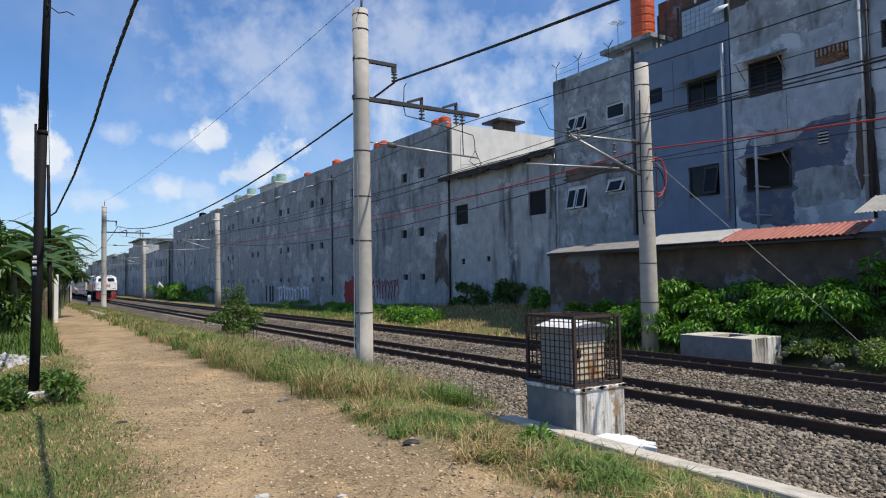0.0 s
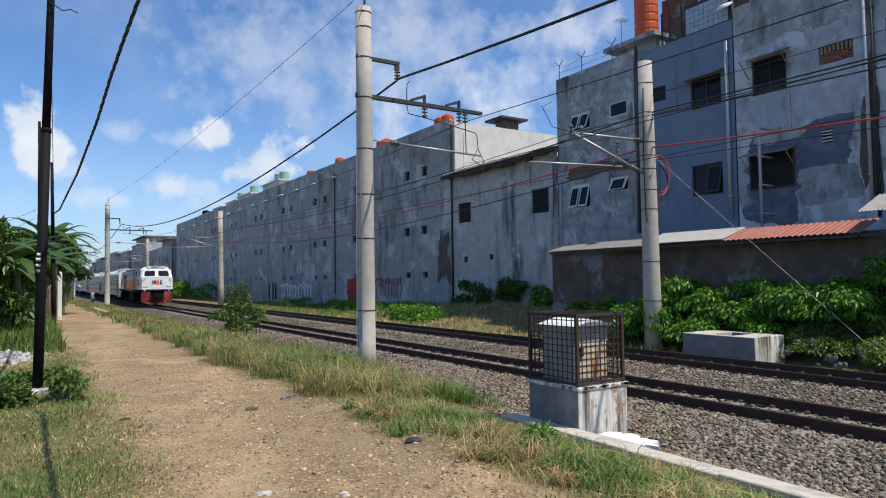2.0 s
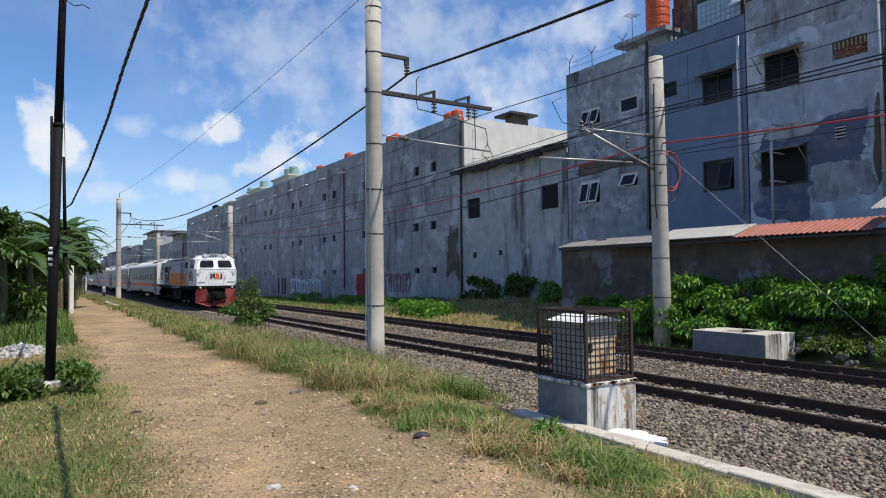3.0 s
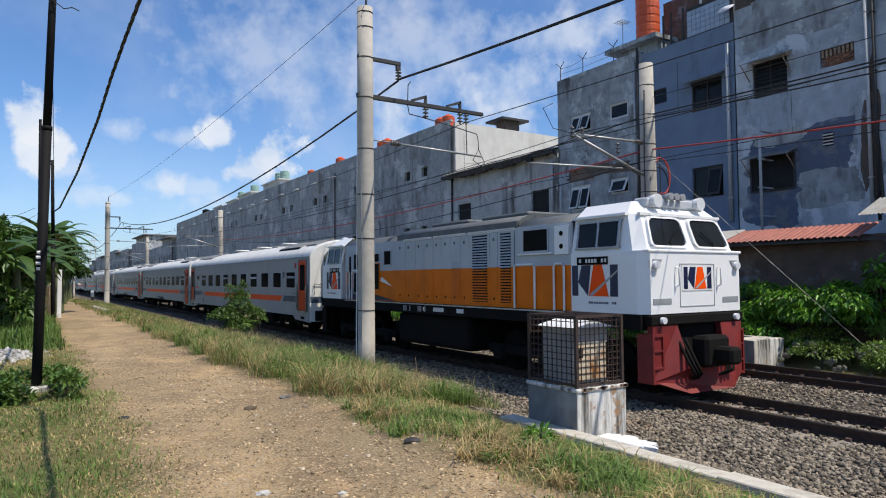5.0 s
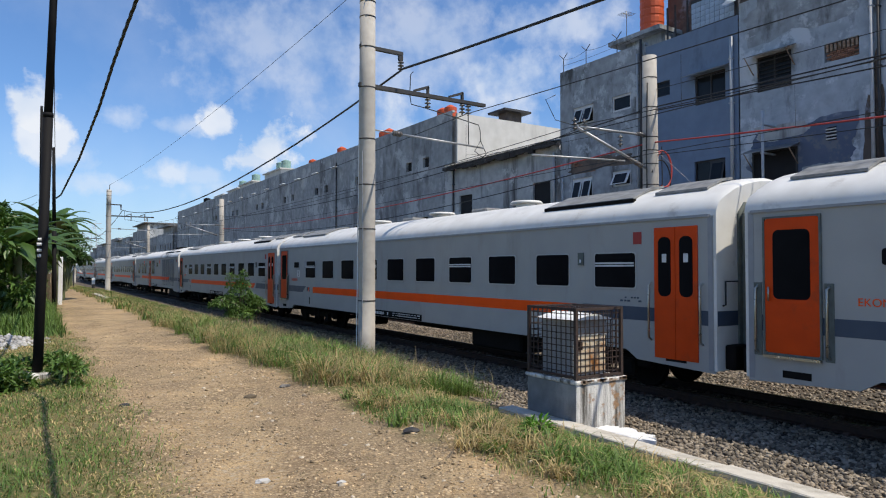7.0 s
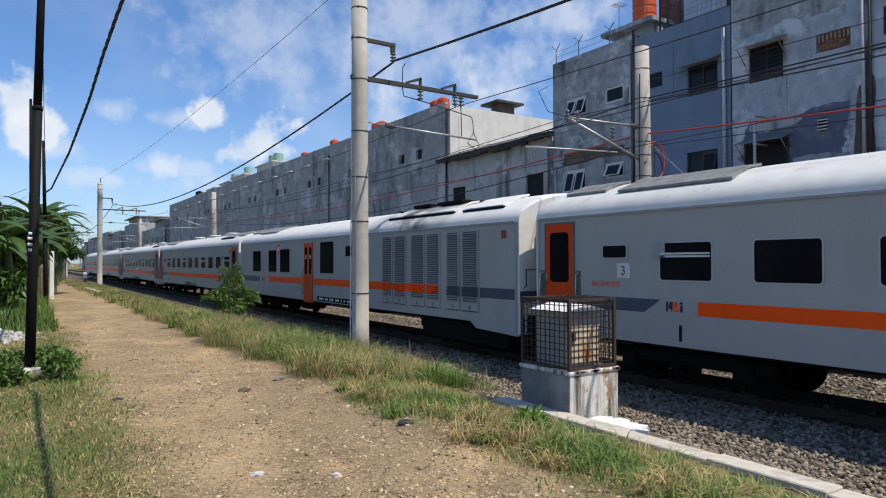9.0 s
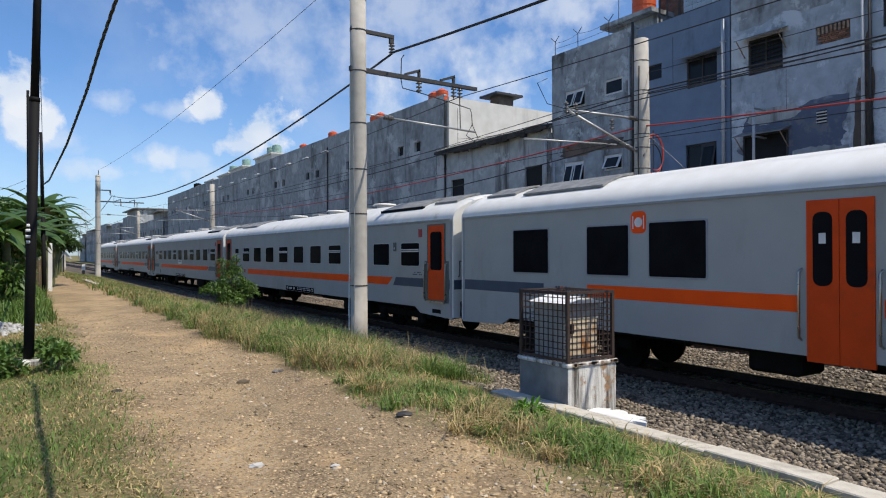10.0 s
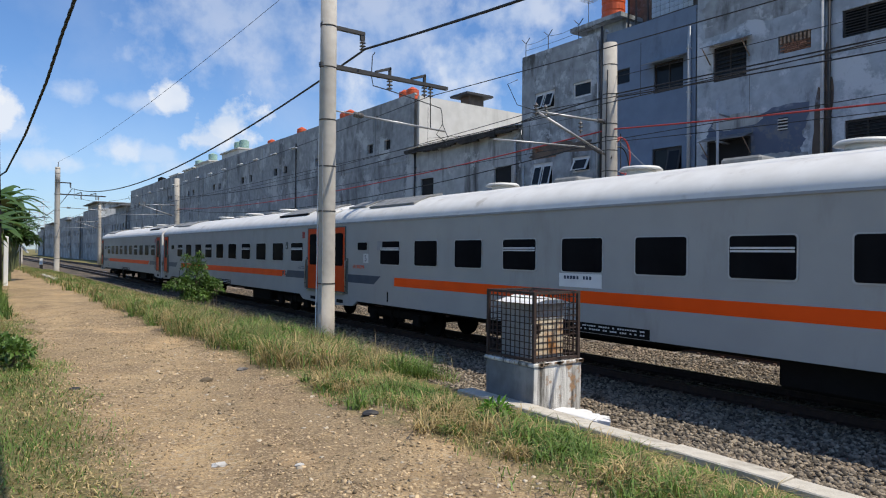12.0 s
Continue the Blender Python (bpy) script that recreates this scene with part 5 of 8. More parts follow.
def logo(parent, y, z, h, x=-HALF - 0.004, name="emblem"):
    """The railway's emblem as plain coloured shapes: two navy blocks, an orange wedge, a pale slash."""
    w = h * 2.0
    n = bmesh.new()
    prism(n, [(x, y, z), (x, y - h * 0.28, z), (x, y - h * 0.28, z + h), (x, y, z + h)], (0.003, 0, 0))
    prism(n, [(x, y - h * 0.28, z + h * 0.45), (x, y - h * 0.72, z), (x, y - h * 0.86, z + h), (x, y - h * 0.45, z + h)], (0.003, 0, 0))
    ob = part(name, n, M["navy_logo"], parent, "navy and orange emblem")
    o = bmesh.new()
    prism(o, [(x, y - w * 0.84, z), (x, y - w, z), (x, y - w, z + h), (x, y - w * 0.84, z + h)], (0.003, 0, 0))
    part("emblem_bar", o, M["navy_logo"], ob)
    o = bmesh.new()
    prism(o, [(x - 0.002, y - h * 0.75, z), (x - 0.002, y - h * 1.62, z), (x - 0.002, y - h * 1.35, z + h), (x - 0.002, y - h * 0.98, z + h)], (0.003, 0, 0))
    part("emblem_wedge", o, M["orange"], ob)
    o = bmesh.new()
    prism(o, [(x - 0.005, y - h * 0.75, z + h * 0.02), (x - 0.005, y - h * 0.95, z + h * 0.02), (x - 0.005, y - w, z + h * 0.78), (x - 0.005, y - w, z + h * 0.84)], (0.002, 0, 0))
    part("emblem_slash", o, M["coach_grey"], ob)
    return ob


def bars(parent, name, y0, y1, z0, z1, n, material, x=-HALF - 0.006, seed=1, label=""):
    """Unreadable writing as a row of plain bars."""
    rng = random.Random(seed)
    bm = bmesh.new()
    step = (y1 - y0) / n
    for i in range(n):
        if rng.random() < 0.12:
            continue
        box(bm, x, x + 0.003, y0 + step * i, y0 + step * (i + rng.uniform(0.55, 0.8)), z0, z1)
    return part(name, bm, material, parent, label)


def coach(label, number, double_front, double_rear, emblem_front, banner=False):
    car = thing("coach", label, "train coach", "coaches of the train")
    coach_shell(car)
    for side in (-1, 1):
        for k in range(10):
            y = 2.05 + 1.653 * k
            coach_window(car, side, y if side < 0 else CAR_L - y, k % 3 == 0)
        coach_door(car, side, 0.74, double_front)
        coach_door(car, side, CAR_L - 0.70, double_rear)
    for flip in (False, True):
        end_hatches(car, flip)
    rng = random.Random(number)
    for y in (6.3, 8.1, 10.2, 12.0, 14.2):
        if y in (8.1, 12.0):
            reuse("roof_fan", cached("roof_fan", lambda bm: bbox(bm, -0.28, 0.28, -0.35, 0.35, 3.66, 3.80, 0.04, 1), M["hatch"]), car, Matrix.Translation((0.1, y, 0)))
        else:
            def vent(bm):
                tube(bm, (0, 0, 3.66), (0, 0, 3.78), 0.26, 0.26, 18)
                tube(bm, (0, 0, 3.78), (0, 0, 3.84), 0.42, 0.36, 18)
            reuse("roof_vent", cached("roof_vent", vent, M["coach_roof"]), car, Matrix.Translation((0, y, 0)), "round white roof ventilator")
    band(car, "stripe", 3.03, 16.7, 1.29, 1.51, M["orange"], -0.0, 0.3, "orange stripe")
    band(car, "slate_stripe", 0.12, 2.85, 1.29, 1.52, M["slate"], -0.15, 0.0, "slate-blue stripe")
    band(car, "slate_stripe", 17.4, 20.35, 1.29, 1.52, M["slate"], 0.0, 0.35, "slate-blue stripe")
    # small window and boxes near the rear door, red plate near the front door
    w = part("lavatory_window", (lambda b: (rounded(b, -HALF - 0.012, 18.08, 18.71, 2.18, 2.46, 0.05, 0.012), b)[1])(bmesh.new()), M["coach_grey"], car)
    part("pane", (lambda b: (rounded(b, -HALF - 0.016, 18.13, 18.66, 2.22, 2.43, 0.04, 0.004), b)[1])(bmesh.new()), M["dusty_glass"], w)
    part("destination_box", slab((-HALF - 0.03, -HALF + 0.01, 17.3, 17.55, 2.22, 2.46)), M["gutter"], car)
    part("marker_plate", slab((-HALF - 0.008, -HALF, 1.44, 1.62, 2.60, 2.81)), M["red_plate"], car, "small red plate")
    lamp = part("side_lamp", slab((-HALF - 0.03, -HALF, 2.82, 2.96, 2.24, 2.48)), M["recess"], car, "dark side lamp housing")
    part("lens", slab((-HALF - 0.034, -HALF - 0.0305, 2.87, 2.91, 2.29, 2.35)), M["lamp_glass"], lamp)
    part("step_recess", slab((-HALF - 0.004, -HALF + 0.02, 0.55, 0.95, 0.66, 0.76)), M["under"], car)
    part("step_recess", slab((-HALF - 0.004, -HALF + 0.02, CAR_L - 0.95, CAR_L - 0.55, 0.66, 0.76)), M["under"], car)
    part("jack_pad", slab((-HALF - 0.01, -HALF + 0.02, 17.0, 17.05, 0.86, 1.12)), M["under"], car)
    bars(car, "small_lettering", 1.45, 1.95, 1.60, 1.63, 6, M["slate"], seed=number)
    bars(car, "small_lettering", 1.5, 1.85, 1.66, 1.685, 5, M["slate"], seed=number + 1)
    # data panel on the sole bar
    pl = part("data_panel", slab((-HALF - 0.005, -HALF + 0.01, 8.85, 11.7, 0.78, 0.95)), M["under"], car, "black data panel")
    bars(car, "panel_lettering", 10.75, 11.6, 0.83, 0.91, 9, M["frame_white"], -HALF - 0.008, number)
    bars(car, "panel_lettering", 8.95, 10.5, 0.89, 0.915, 30, M["frame_white"], -HALF - 0.008, number + 3)
    bars(car, "panel_lettering", 8.95, 10.5, 0.83, 0.855, 30, M["frame_white"], -HALF - 0.008, number + 4)
    if emblem_front:
        logo(car, 3.28, 1.33, 0.15)
    else:
        logo(car, 17.3, 1.33, 0.16)
    if number < 6:
        sign = part("number_sign", slab((-HALF - 0.008, -HALF, 18.05, 18.34, 1.86, 2.12)), M["frame_white"], car, "white coach number sign")
        writing(str(number), 0.24, M["navy_logo"], sign, Matrix.Translation((-HALF - 0.011, 18.20, 1.91)) @ SIDE_TEXT, "digit")
        writing("EKONOMI", 0.145, M["orange"], car, Matrix.Translation((-HALF - 0.006, 18.62, 1.70)) @ SIDE_TEXT)
    if banner:
        b = part("banner", slab((-HALF - 0.008, -HALF, 9.85, 10.86, 1.565, 1.815)), M["white"], car, "white paper banner under the windows")
        bars(b, "banner_lettering", 10.08, 10.76, 1.71, 1.77, 9, M["slate"], -HALF - 0.011, 3)
    return car


def power_car():
    car = thing("power_car", "grey dining and generator coach with louvred engine doors", "train coach", "coaches of the train")
    coach_shell(car, "sooty_roof", False)
    for side in (-1,):
        for y0, y1, z0, z1 in ((17.45, 18.55, 1.76, 2.66), (15.40, 16.40, 1.76, 2.66), (13.87, 14.97, 1.76, 2.68), (9.67, 10.82, 1.77, 2.86), (8.0, 8.72, 2.33, 2.68)):
            w = part("window", (lambda b: (rounded(b, -HALF - 0.010, y0 - 0.02, y1 + 0.02, z0 - 0.02, z1 + 0.02, 0.04, 0.010), b)[1])(bmesh.new()), M["gutter"], car)
            part("pane", (lambda b: (rounded(b, -HALF - 0.014, y0 + 0.01, y1 - 0.01, z0 + 0.01, z1 - 0.01, 0.03, 0.004), b)[1])(bmesh.new()), M["dusty_glass"], w)
        for k, (a, b) in enumerate(((5.54, 6.19), (4.78, 5.48), (3.80, 4.55), (3.06, 3.75), (2.20, 2.80), (1.42, 2.14))):
            d = part("engine_door", (lambda q: (bbox(q, -HALF - 0.025, -HALF, a + 0.02, b - 0.02, 0.98, 2.90, 0.01, 1), q)[1])(bmesh.new()), M["coach_grey"], car)
            # dark sheet on the door face paints the shade between the slats
            part("louvre_shade", slab((-HALF - 0.0275, -HALF - 0.0255, a + 0.08, b - 0.08, 1.20, 2.86)), M["slate"], d, "dark sheet painted for the shade behind the louvres")
            h = (b - a) / 2 - 0.07
            part("door_seam", slab((-HALF - 0.002, -HALF - 0.0005, a - 0.004, b + 0.004, 0.975, 2.905)), M["gutter"], d)
            for i in range(31):
                z = 1.20 + i * 0.0535
                paint = "orange" if 1.33 < z < 1.56 and k < 4 else "coach_grey"
                if k >= 4 and 1.33 < z < 1.55:
                    paint = "slate"

                def slat(q):
                    prism(q, [(-HALF - 0.062, -h, 0), (-HALF - 0.029, -h, 0.017), (-HALF - 0.029, h, 0.017), (-HALF - 0.062, h, 0)], (0, 0, 0.008))
                reuse("louvre", cached("louvre%.2f_%s" % (b - a, paint), slat, M[paint]), d, Matrix.Translation((0, (a + b) / 2, z)))
            part("toe_panel", slab((-HALF - 0.029, -HALF - 0.0252, a + 0.05, b - 0.05, 0.985, 1.0)), M["under"], d)
            part("latch", slab((-HALF - 0.032, -HALF - 0.02, (a + b) / 2 - 0.04, (a + b) / 2 + 0.04, 1.03, 1.12)), M["hatch"], d)
    part("engine_sump", (lambda q: (bbox(q, -1.30, 1.30, 0.6, 4.3, 0.18, 0.80, 0.06, 1), q)[1])(bmesh.new()), M["under"], car, "black engine sump")
    coach_door(car, -1, 11.92, True)
    coach_door(car, 1, 11.92, True)
    x = -HALF - 0.026
    for pts in ([(6.17, 1.35), (5.56, 1.35), (5.56, 1.58), (6.17, 1.58)], [(5.46, 1.35), (4.80, 1.35), (4.80, 1.58), (5.46, 1.58)], [(4.53, 1.35), (3.82, 1.35), (3.82, 1.58), (4.53, 1.58)], [(3.73, 1.35), (3.50, 1.35), (3.15, 1.58), (3.73, 1.58)], [(2.80, 1.33), (2.20, 1.33), (2.20, 1.56), (2.50, 1.56)], [(2.12, 1.33), (1.44, 1.33), (1.44, 1.56), (2.12, 1.56)]):
        bm = bmesh.new()
        prism(bm, [(x - 0.0030, y, z) for y, z in pts], (0.001, 0, 0))
        slate = pts[0][0] < 3
        part("slate_stripe" if slate else "stripe", bm, M["slate"] if slate else M["orange"], car, "slate-blue stripe" if slate else "orange stripe")
    for a, b in ((4.55, 4.78), (5.48, 5.54), (6.19, 11.4), (12.45, 16.4)):
        part("stripe", slab((-HALF - 0.004, -HALF - 0.001, a, b, 1.35, 1.58)), M["orange"], car, "orange stripe")
    part("slate_stripe", slab((-HALF - 0.004, -HALF - 0.001, 0.1, 1.40, 1.33, 1.56)), M["slate"], car, "slate-blue stripe")
    part("slate_stripe", slab((-HALF - 0.004, -HALF - 0.001, 17.6, 20.4, 1.33, 1.56)), M["slate"], car, "slate-blue stripe")
    bm = bmesh.new()
    tube(bm, (-HALF - 0.004, 7.27, 2.74), (-HALF - 0.001, 7.27, 2.74), 0.19, n=28)
    part("round_badge", bm, M["door_orange"], car, "round orange badge")
    sign = part("dining_sign", (lambda b: (rounded(b, -HALF - 0.008, 15.03, 15.35, 2.50, 2.88, 0.09, 0.007), b)[1])(bmesh.new()), M["orange"], car, "orange sign with a white plate")
    bm = bmesh.new()
    tube(bm, (-HALF - 0.011, 15.19, 2.69), (-HALF - 0.0085, 15.19, 2.69), 0.085, n=20)
    part("plate_symbol", bm, M["frame_white"], sign)
    for y in (15.075, 15.305):
        part("cutlery_symbol", slab((-HALF - 0.011, -HALF - 0.0085, y - 0.01, y + 0.01, 2.58, 2.80)), M["frame_white"], sign)
    part("data_panel", slab((-HALF - 0.005, -HALF + 0.01, 8.3, 11.1, 0.80, 0.96)), M["under"], car, "black data panel")
    bars(car, "panel_lettering", 8.4, 11.0, 0.84, 0.92, 22, M["frame_white"], -HALF - 0.008, 9)
    part("marker_plate", slab((-HALF - 0.008, -HALF, 0.42, 0.60, 2.66, 2.84)), M["red_plate"], car, "small red plate")
    logo(car, 17.25, 1.36, 0.16)
    # raised generator hatches on the roof, blackened round the exhaust
    for y0, y1 in ((2.9, 6.2), (0.9, 2.4)):
        bm = bmesh.new()
        prism(bm, [(-1.20, y0, 3.40), (-1.20, y1, 3.40), (-0.62, y1 - 0.1, 3.64), (-0.25, y1 - 0.2, 3.71), (-0.25, y0 + 0.2, 3.71), (-0.62, y0 + 0.1, 3.64)], (0, 0, 0.05))
        part("roof_hatch", bm, M["sooty_roof"], car, "sooty raised roof hatch")
        part("hatch_lip", slab((-1.24, -1.17, y0 - 0.05, y1 + 0.05, 3.35, 3.42)), M["under"], car)
    for y0, y1 in ((3.4, 4.6), (5.0, 5.9)):
        part("exhaust_grille", slab((-0.6, 0.3, y0, y1, 3.72, 3.80)), M["under"], car)
    end_hatches(car, True)
    return car


def round_quad(q, r, inset):
    """A four-sided outline drawn in by inset, its corners rounded by r."""
    q = [Vector(p) for p in q]
    mid = sum(q, Vector()) / 4
    size = (q[0] - q[1]).length / 2
    q = [mid + (p - mid) * (1 - inset / size) for p in q]
    out = []
    for i in range(4):
        p, a, b = q[i], (q[i - 1] - q[i]).normalized(), (q[(i + 1) % 4] - q[i]).normalized()
        for k in range(5):
            u = k / 4
            out.append(p + a * r * (1 - u) ** 2 + b * r * u ** 2)
    return out


def cab(loco, turn):
    """A driving cab between y = 0.6 and 2.45 of its end."""
    def lower(bm):
        pts = [(-1.40, 2.45), (-1.40, 0.82), (-1.28, 0.62), (1.28, 0.62), (1.40, 0.82), (1.40, 2.45)]
        prism(bm, [(x, y, 1.50) for x, y in pts], (0, 0, 1.12))
    c = reuse("cab", cached("cab_lower", lower, M["loco_white"]), loco, turn, "white driving cab")

    def upper(bm):
        a = [(-1.38, 2.45, 2.62), (-1.38, 0.92, 2.62), (-1.22, 0.72, 2.62), (1.22, 0.72, 2.62), (1.38, 0.92, 2.62), (1.38, 2.45, 2.62)]
        b = [(-1.26, 2.45, 3.30), (-1.26, 1.12, 3.30), (-1.10, 0.98, 3.30), (1.10, 0.98, 3.30), (1.26, 1.12, 3.30), (1.26, 2.45, 3.30)]
        d = [(-0.95, 2.45, 3.56), (-0.95, 1.30, 3.56), (-0.85, 1.22, 3.56), (0.85, 1.22, 3.56), (0.95, 1.30, 3.56), (0.95, 2.45, 3.56)]
        vs = loft(bm, [a, b, d], smooth=False)
        bm.faces.new(vs[-1])
    reuse("cab_top", cached("cab_upper", upper, M["loco_white"]), c, Matrix())

    def eave(bm):
        for s in (-1, 1):
            box(bm, s * 1.30 - 0.05, s * 1.30 + 0.05, 1.1, 2.45, 3.27, 3.32)
        box(bm, -1.15, 1.15, 0.93, 1.0, 3.27, 3.32)
    reuse("rain_gutter", cached("cab_eave", eave, M["loco_white"]), c, Matrix())

    for s in (-1, 1):
        quad = [(s * 1.15, 0.745, 2.70), (s * 0.09, 0.745, 2.70), (s * 0.09, 0.968, 3.27), (s * 1.02, 0.968, 3.27)]

        def screen(bm):
            prism(bm, round_quad(quad, 0.14, 0.05), (0, -0.03, -0.01))

        def surround(bm):
            a, b = round_quad(quad, 0.16, 0.0), round_quad(quad, 0.14, 0.05)
            out = Vector((0, -0.06, -0.02))
            loft(bm, [a, [Vector(p) + out for p in a], [Vector(p) + out for p in b], b], closed=True, smooth=False)
        w = reuse("windscreen", cached("windscreen%d" % s, screen, M["glass"]), c, Matrix(), "dark windscreen")
        reuse("window_frame", cached("screen_frame%d" % s, surround, M["loco_white"]), w, Matrix(), "white proud frame")
        reuse("wiper", cached("wiper%d" % s, lambda bm: rope(bm, [(s * 0.6, 0.70, 2.68), (s * 0.62, 0.72, 2.78), (s * 0.35, 0.79, 3.0)], 0.012, 5), M["under"]), w, Matrix())
        reuse("light_recess", cached("light_recess%d" % s, lambda bm: prism(bm, [(s * 1.30, 0.63, 2.46), (s * 0.98, 0.612, 2.46), (s * 1.10, 0.612, 2.30), (s * 1.30, 0.63, 2.30)], (0, -0.006, 0)), M["gutter"]), c, Matrix())
    reuse("ledge", cached("cab_ledge", lambda bm: bbox(bm, -1.34, 1.34, 0.60, 0.76, 2.585, 2.64, 0.015, 1), M["loco_white"]), c, Matrix())
    reuse("lamp_box", cached("lamp_box", lambda bm: bbox(bm, -0.86, 0.86, 1.06, 1.34, 3.45, 3.62, 0.03, 1), M["loco_grey"]), c, Matrix())
    for s in (-1, 1):
        def sidewin(bm):
            prism(bm, [(s * 1.372, 1.25, 2.72), (s * 1.372, 2.28, 2.72), (s * 1.298, 2.28, 3.18), (s * 1.298, 1.25, 3.18)], (s * 0.02, 0, 0))
        w = reuse("side_window", cached("cab_side%d" % s, sidewin, M["glass"]), c, Matrix())

        def sideframe(bm):
            for y in (1.22, 1.74, 2.26):
                prism(bm, [(s * 1.386, y, 2.70), (s * 1.386, y + 0.05, 2.70), (s * 1.310, y + 0.05, 3.20), (s * 1.310, y, 3.20)], (s * 0.022, 0, 0))
            box(bm, min(s * 1.37, s * 1.41), max(s * 1.37, s * 1.41), 1.2, 2.33, 2.68, 2.72)
            box(bm, min(s * 1.29, s * 1.33), max(s * 1.29, s * 1.33), 1.2, 2.33, 3.18, 3.22)
        reuse("window_frame", cached("cab_frame%d" % s, sideframe, M["galv"]), c, Matrix())
    # front details
    for s in (-1, 1):
        reuse("headlight", cached("headlight", lambda bm: tube(bm, (0, -0.10, 0), (0, 0.12, 0), 0.125, 0.10, 18), M["lamp_glass"]), c, turn_at(s * 0.62, 1.05, 3.56), "round headlight")
        reuse("marker_light", cached("marker_light", lambda bm: tube(bm, (0, -0.05, 0), (0, 0.1, 0), 0.075, 0.075, 14), M["lamp_glass"]), c, turn_at(s * 1.16, 0.60, 2.36))
        reuse("ditch_light", cached("ditch_light", lambda bm: tube(bm, (0, -0.05, 0), (0, 0.1, 0), 0.06, 0.06, 14), M["lamp_glass"]), c, turn_at(s * 1.05, 0.56, 1.39))
        reuse("recess", cached("recess", lambda bm: box(bm, -0.24, 0.24, -0.006, 0.02, -0.05, 0.05), M["gutter"]), c, turn_at(s * 0.98, 0.617, 1.72))
        reuse("grab_iron", cached("grab_iron", lambda bm: rope(bm, [(0, 0, 0), (0, -0.06, 0.02), (0, -0.06, 0.33), (0, 0, 0.35)], 0.014), M["loco_white"]), c, turn_at(s * 0.60, 0.61, 1.98))
    reuse("horn_bar", cached("horn_bar", lambda bm: (tube(bm, (-0.5, 1.12, 3.62), (0.5, 1.12, 3.62), 0.03), [tube(bm, (x, 0.95, 3.66), (x, 1.25, 3.66), 0.07, 0.03, 10) for x in (-0.25, -0.08, 0.1)]), M["gutter"]), c, Matrix())
    reuse("panel_line", cached("panel_line", lambda bm: ring(bm, -0.50, 0.50, -0.42, 0.36, 0.015, -0.004, 0.0), M["gutter"]), c, turn_at(0, 0.617, 2.03) @ Matrix.Rotation(math.pi / 2, 4, "Z"))
    # emblem on the nose and both sides
    hub = reuse("emblem_board", cached("emblem_board", lambda bm: box(bm, -0.44, 0.44, -0.008, 0, -0.23, 0.23), M["white"]), c, turn_at(0, 0.618, 2.13))
    k = logo(c, 0, 0, 0.40, 0.0)
    k.matrix_basis = Matrix.Translation((-0.40, 0.607, 1.93)) @ Matrix.Rotation(math.pi / 2, 4, "Z")
    for s in (-1, 1):
        k = logo(c, 0, 0, 0.585, 0.0)
        if s < 0:
            k.matrix_basis = Matrix.Translation((-1.405, 2.42, 1.80))
        else:
            k.matrix_basis = Matrix.Translation((1.405, 1.2, 1.82)) @ Matrix.Rotation(math.pi, 4, "Z")
        b = reuse("number_board", cached("number_board", lambda bm: box(bm, -0.006, 0.0, -0.40, 0.40, 2.39, 2.54), M["under"]), c, Matrix.Translation((s * 1.403 + (0.006 if s > 0 else 0), 1.88, 0)), "black number board")
        q = bars(b, "board_lettering", -0.36, 0.36, 2.43, 2.50, 9, M["frame_white"], (-0.009 if s < 0 else 0.001), 4)
        q = bars(c, "depot_lettering", 1.3, 2.0, 1.66, 1.70, 11, M["slate"], s * 1.402 - 0.002, 6)
    return c


def turn_at(x, y, z):
    return Matrix.Translation((x, y, z))


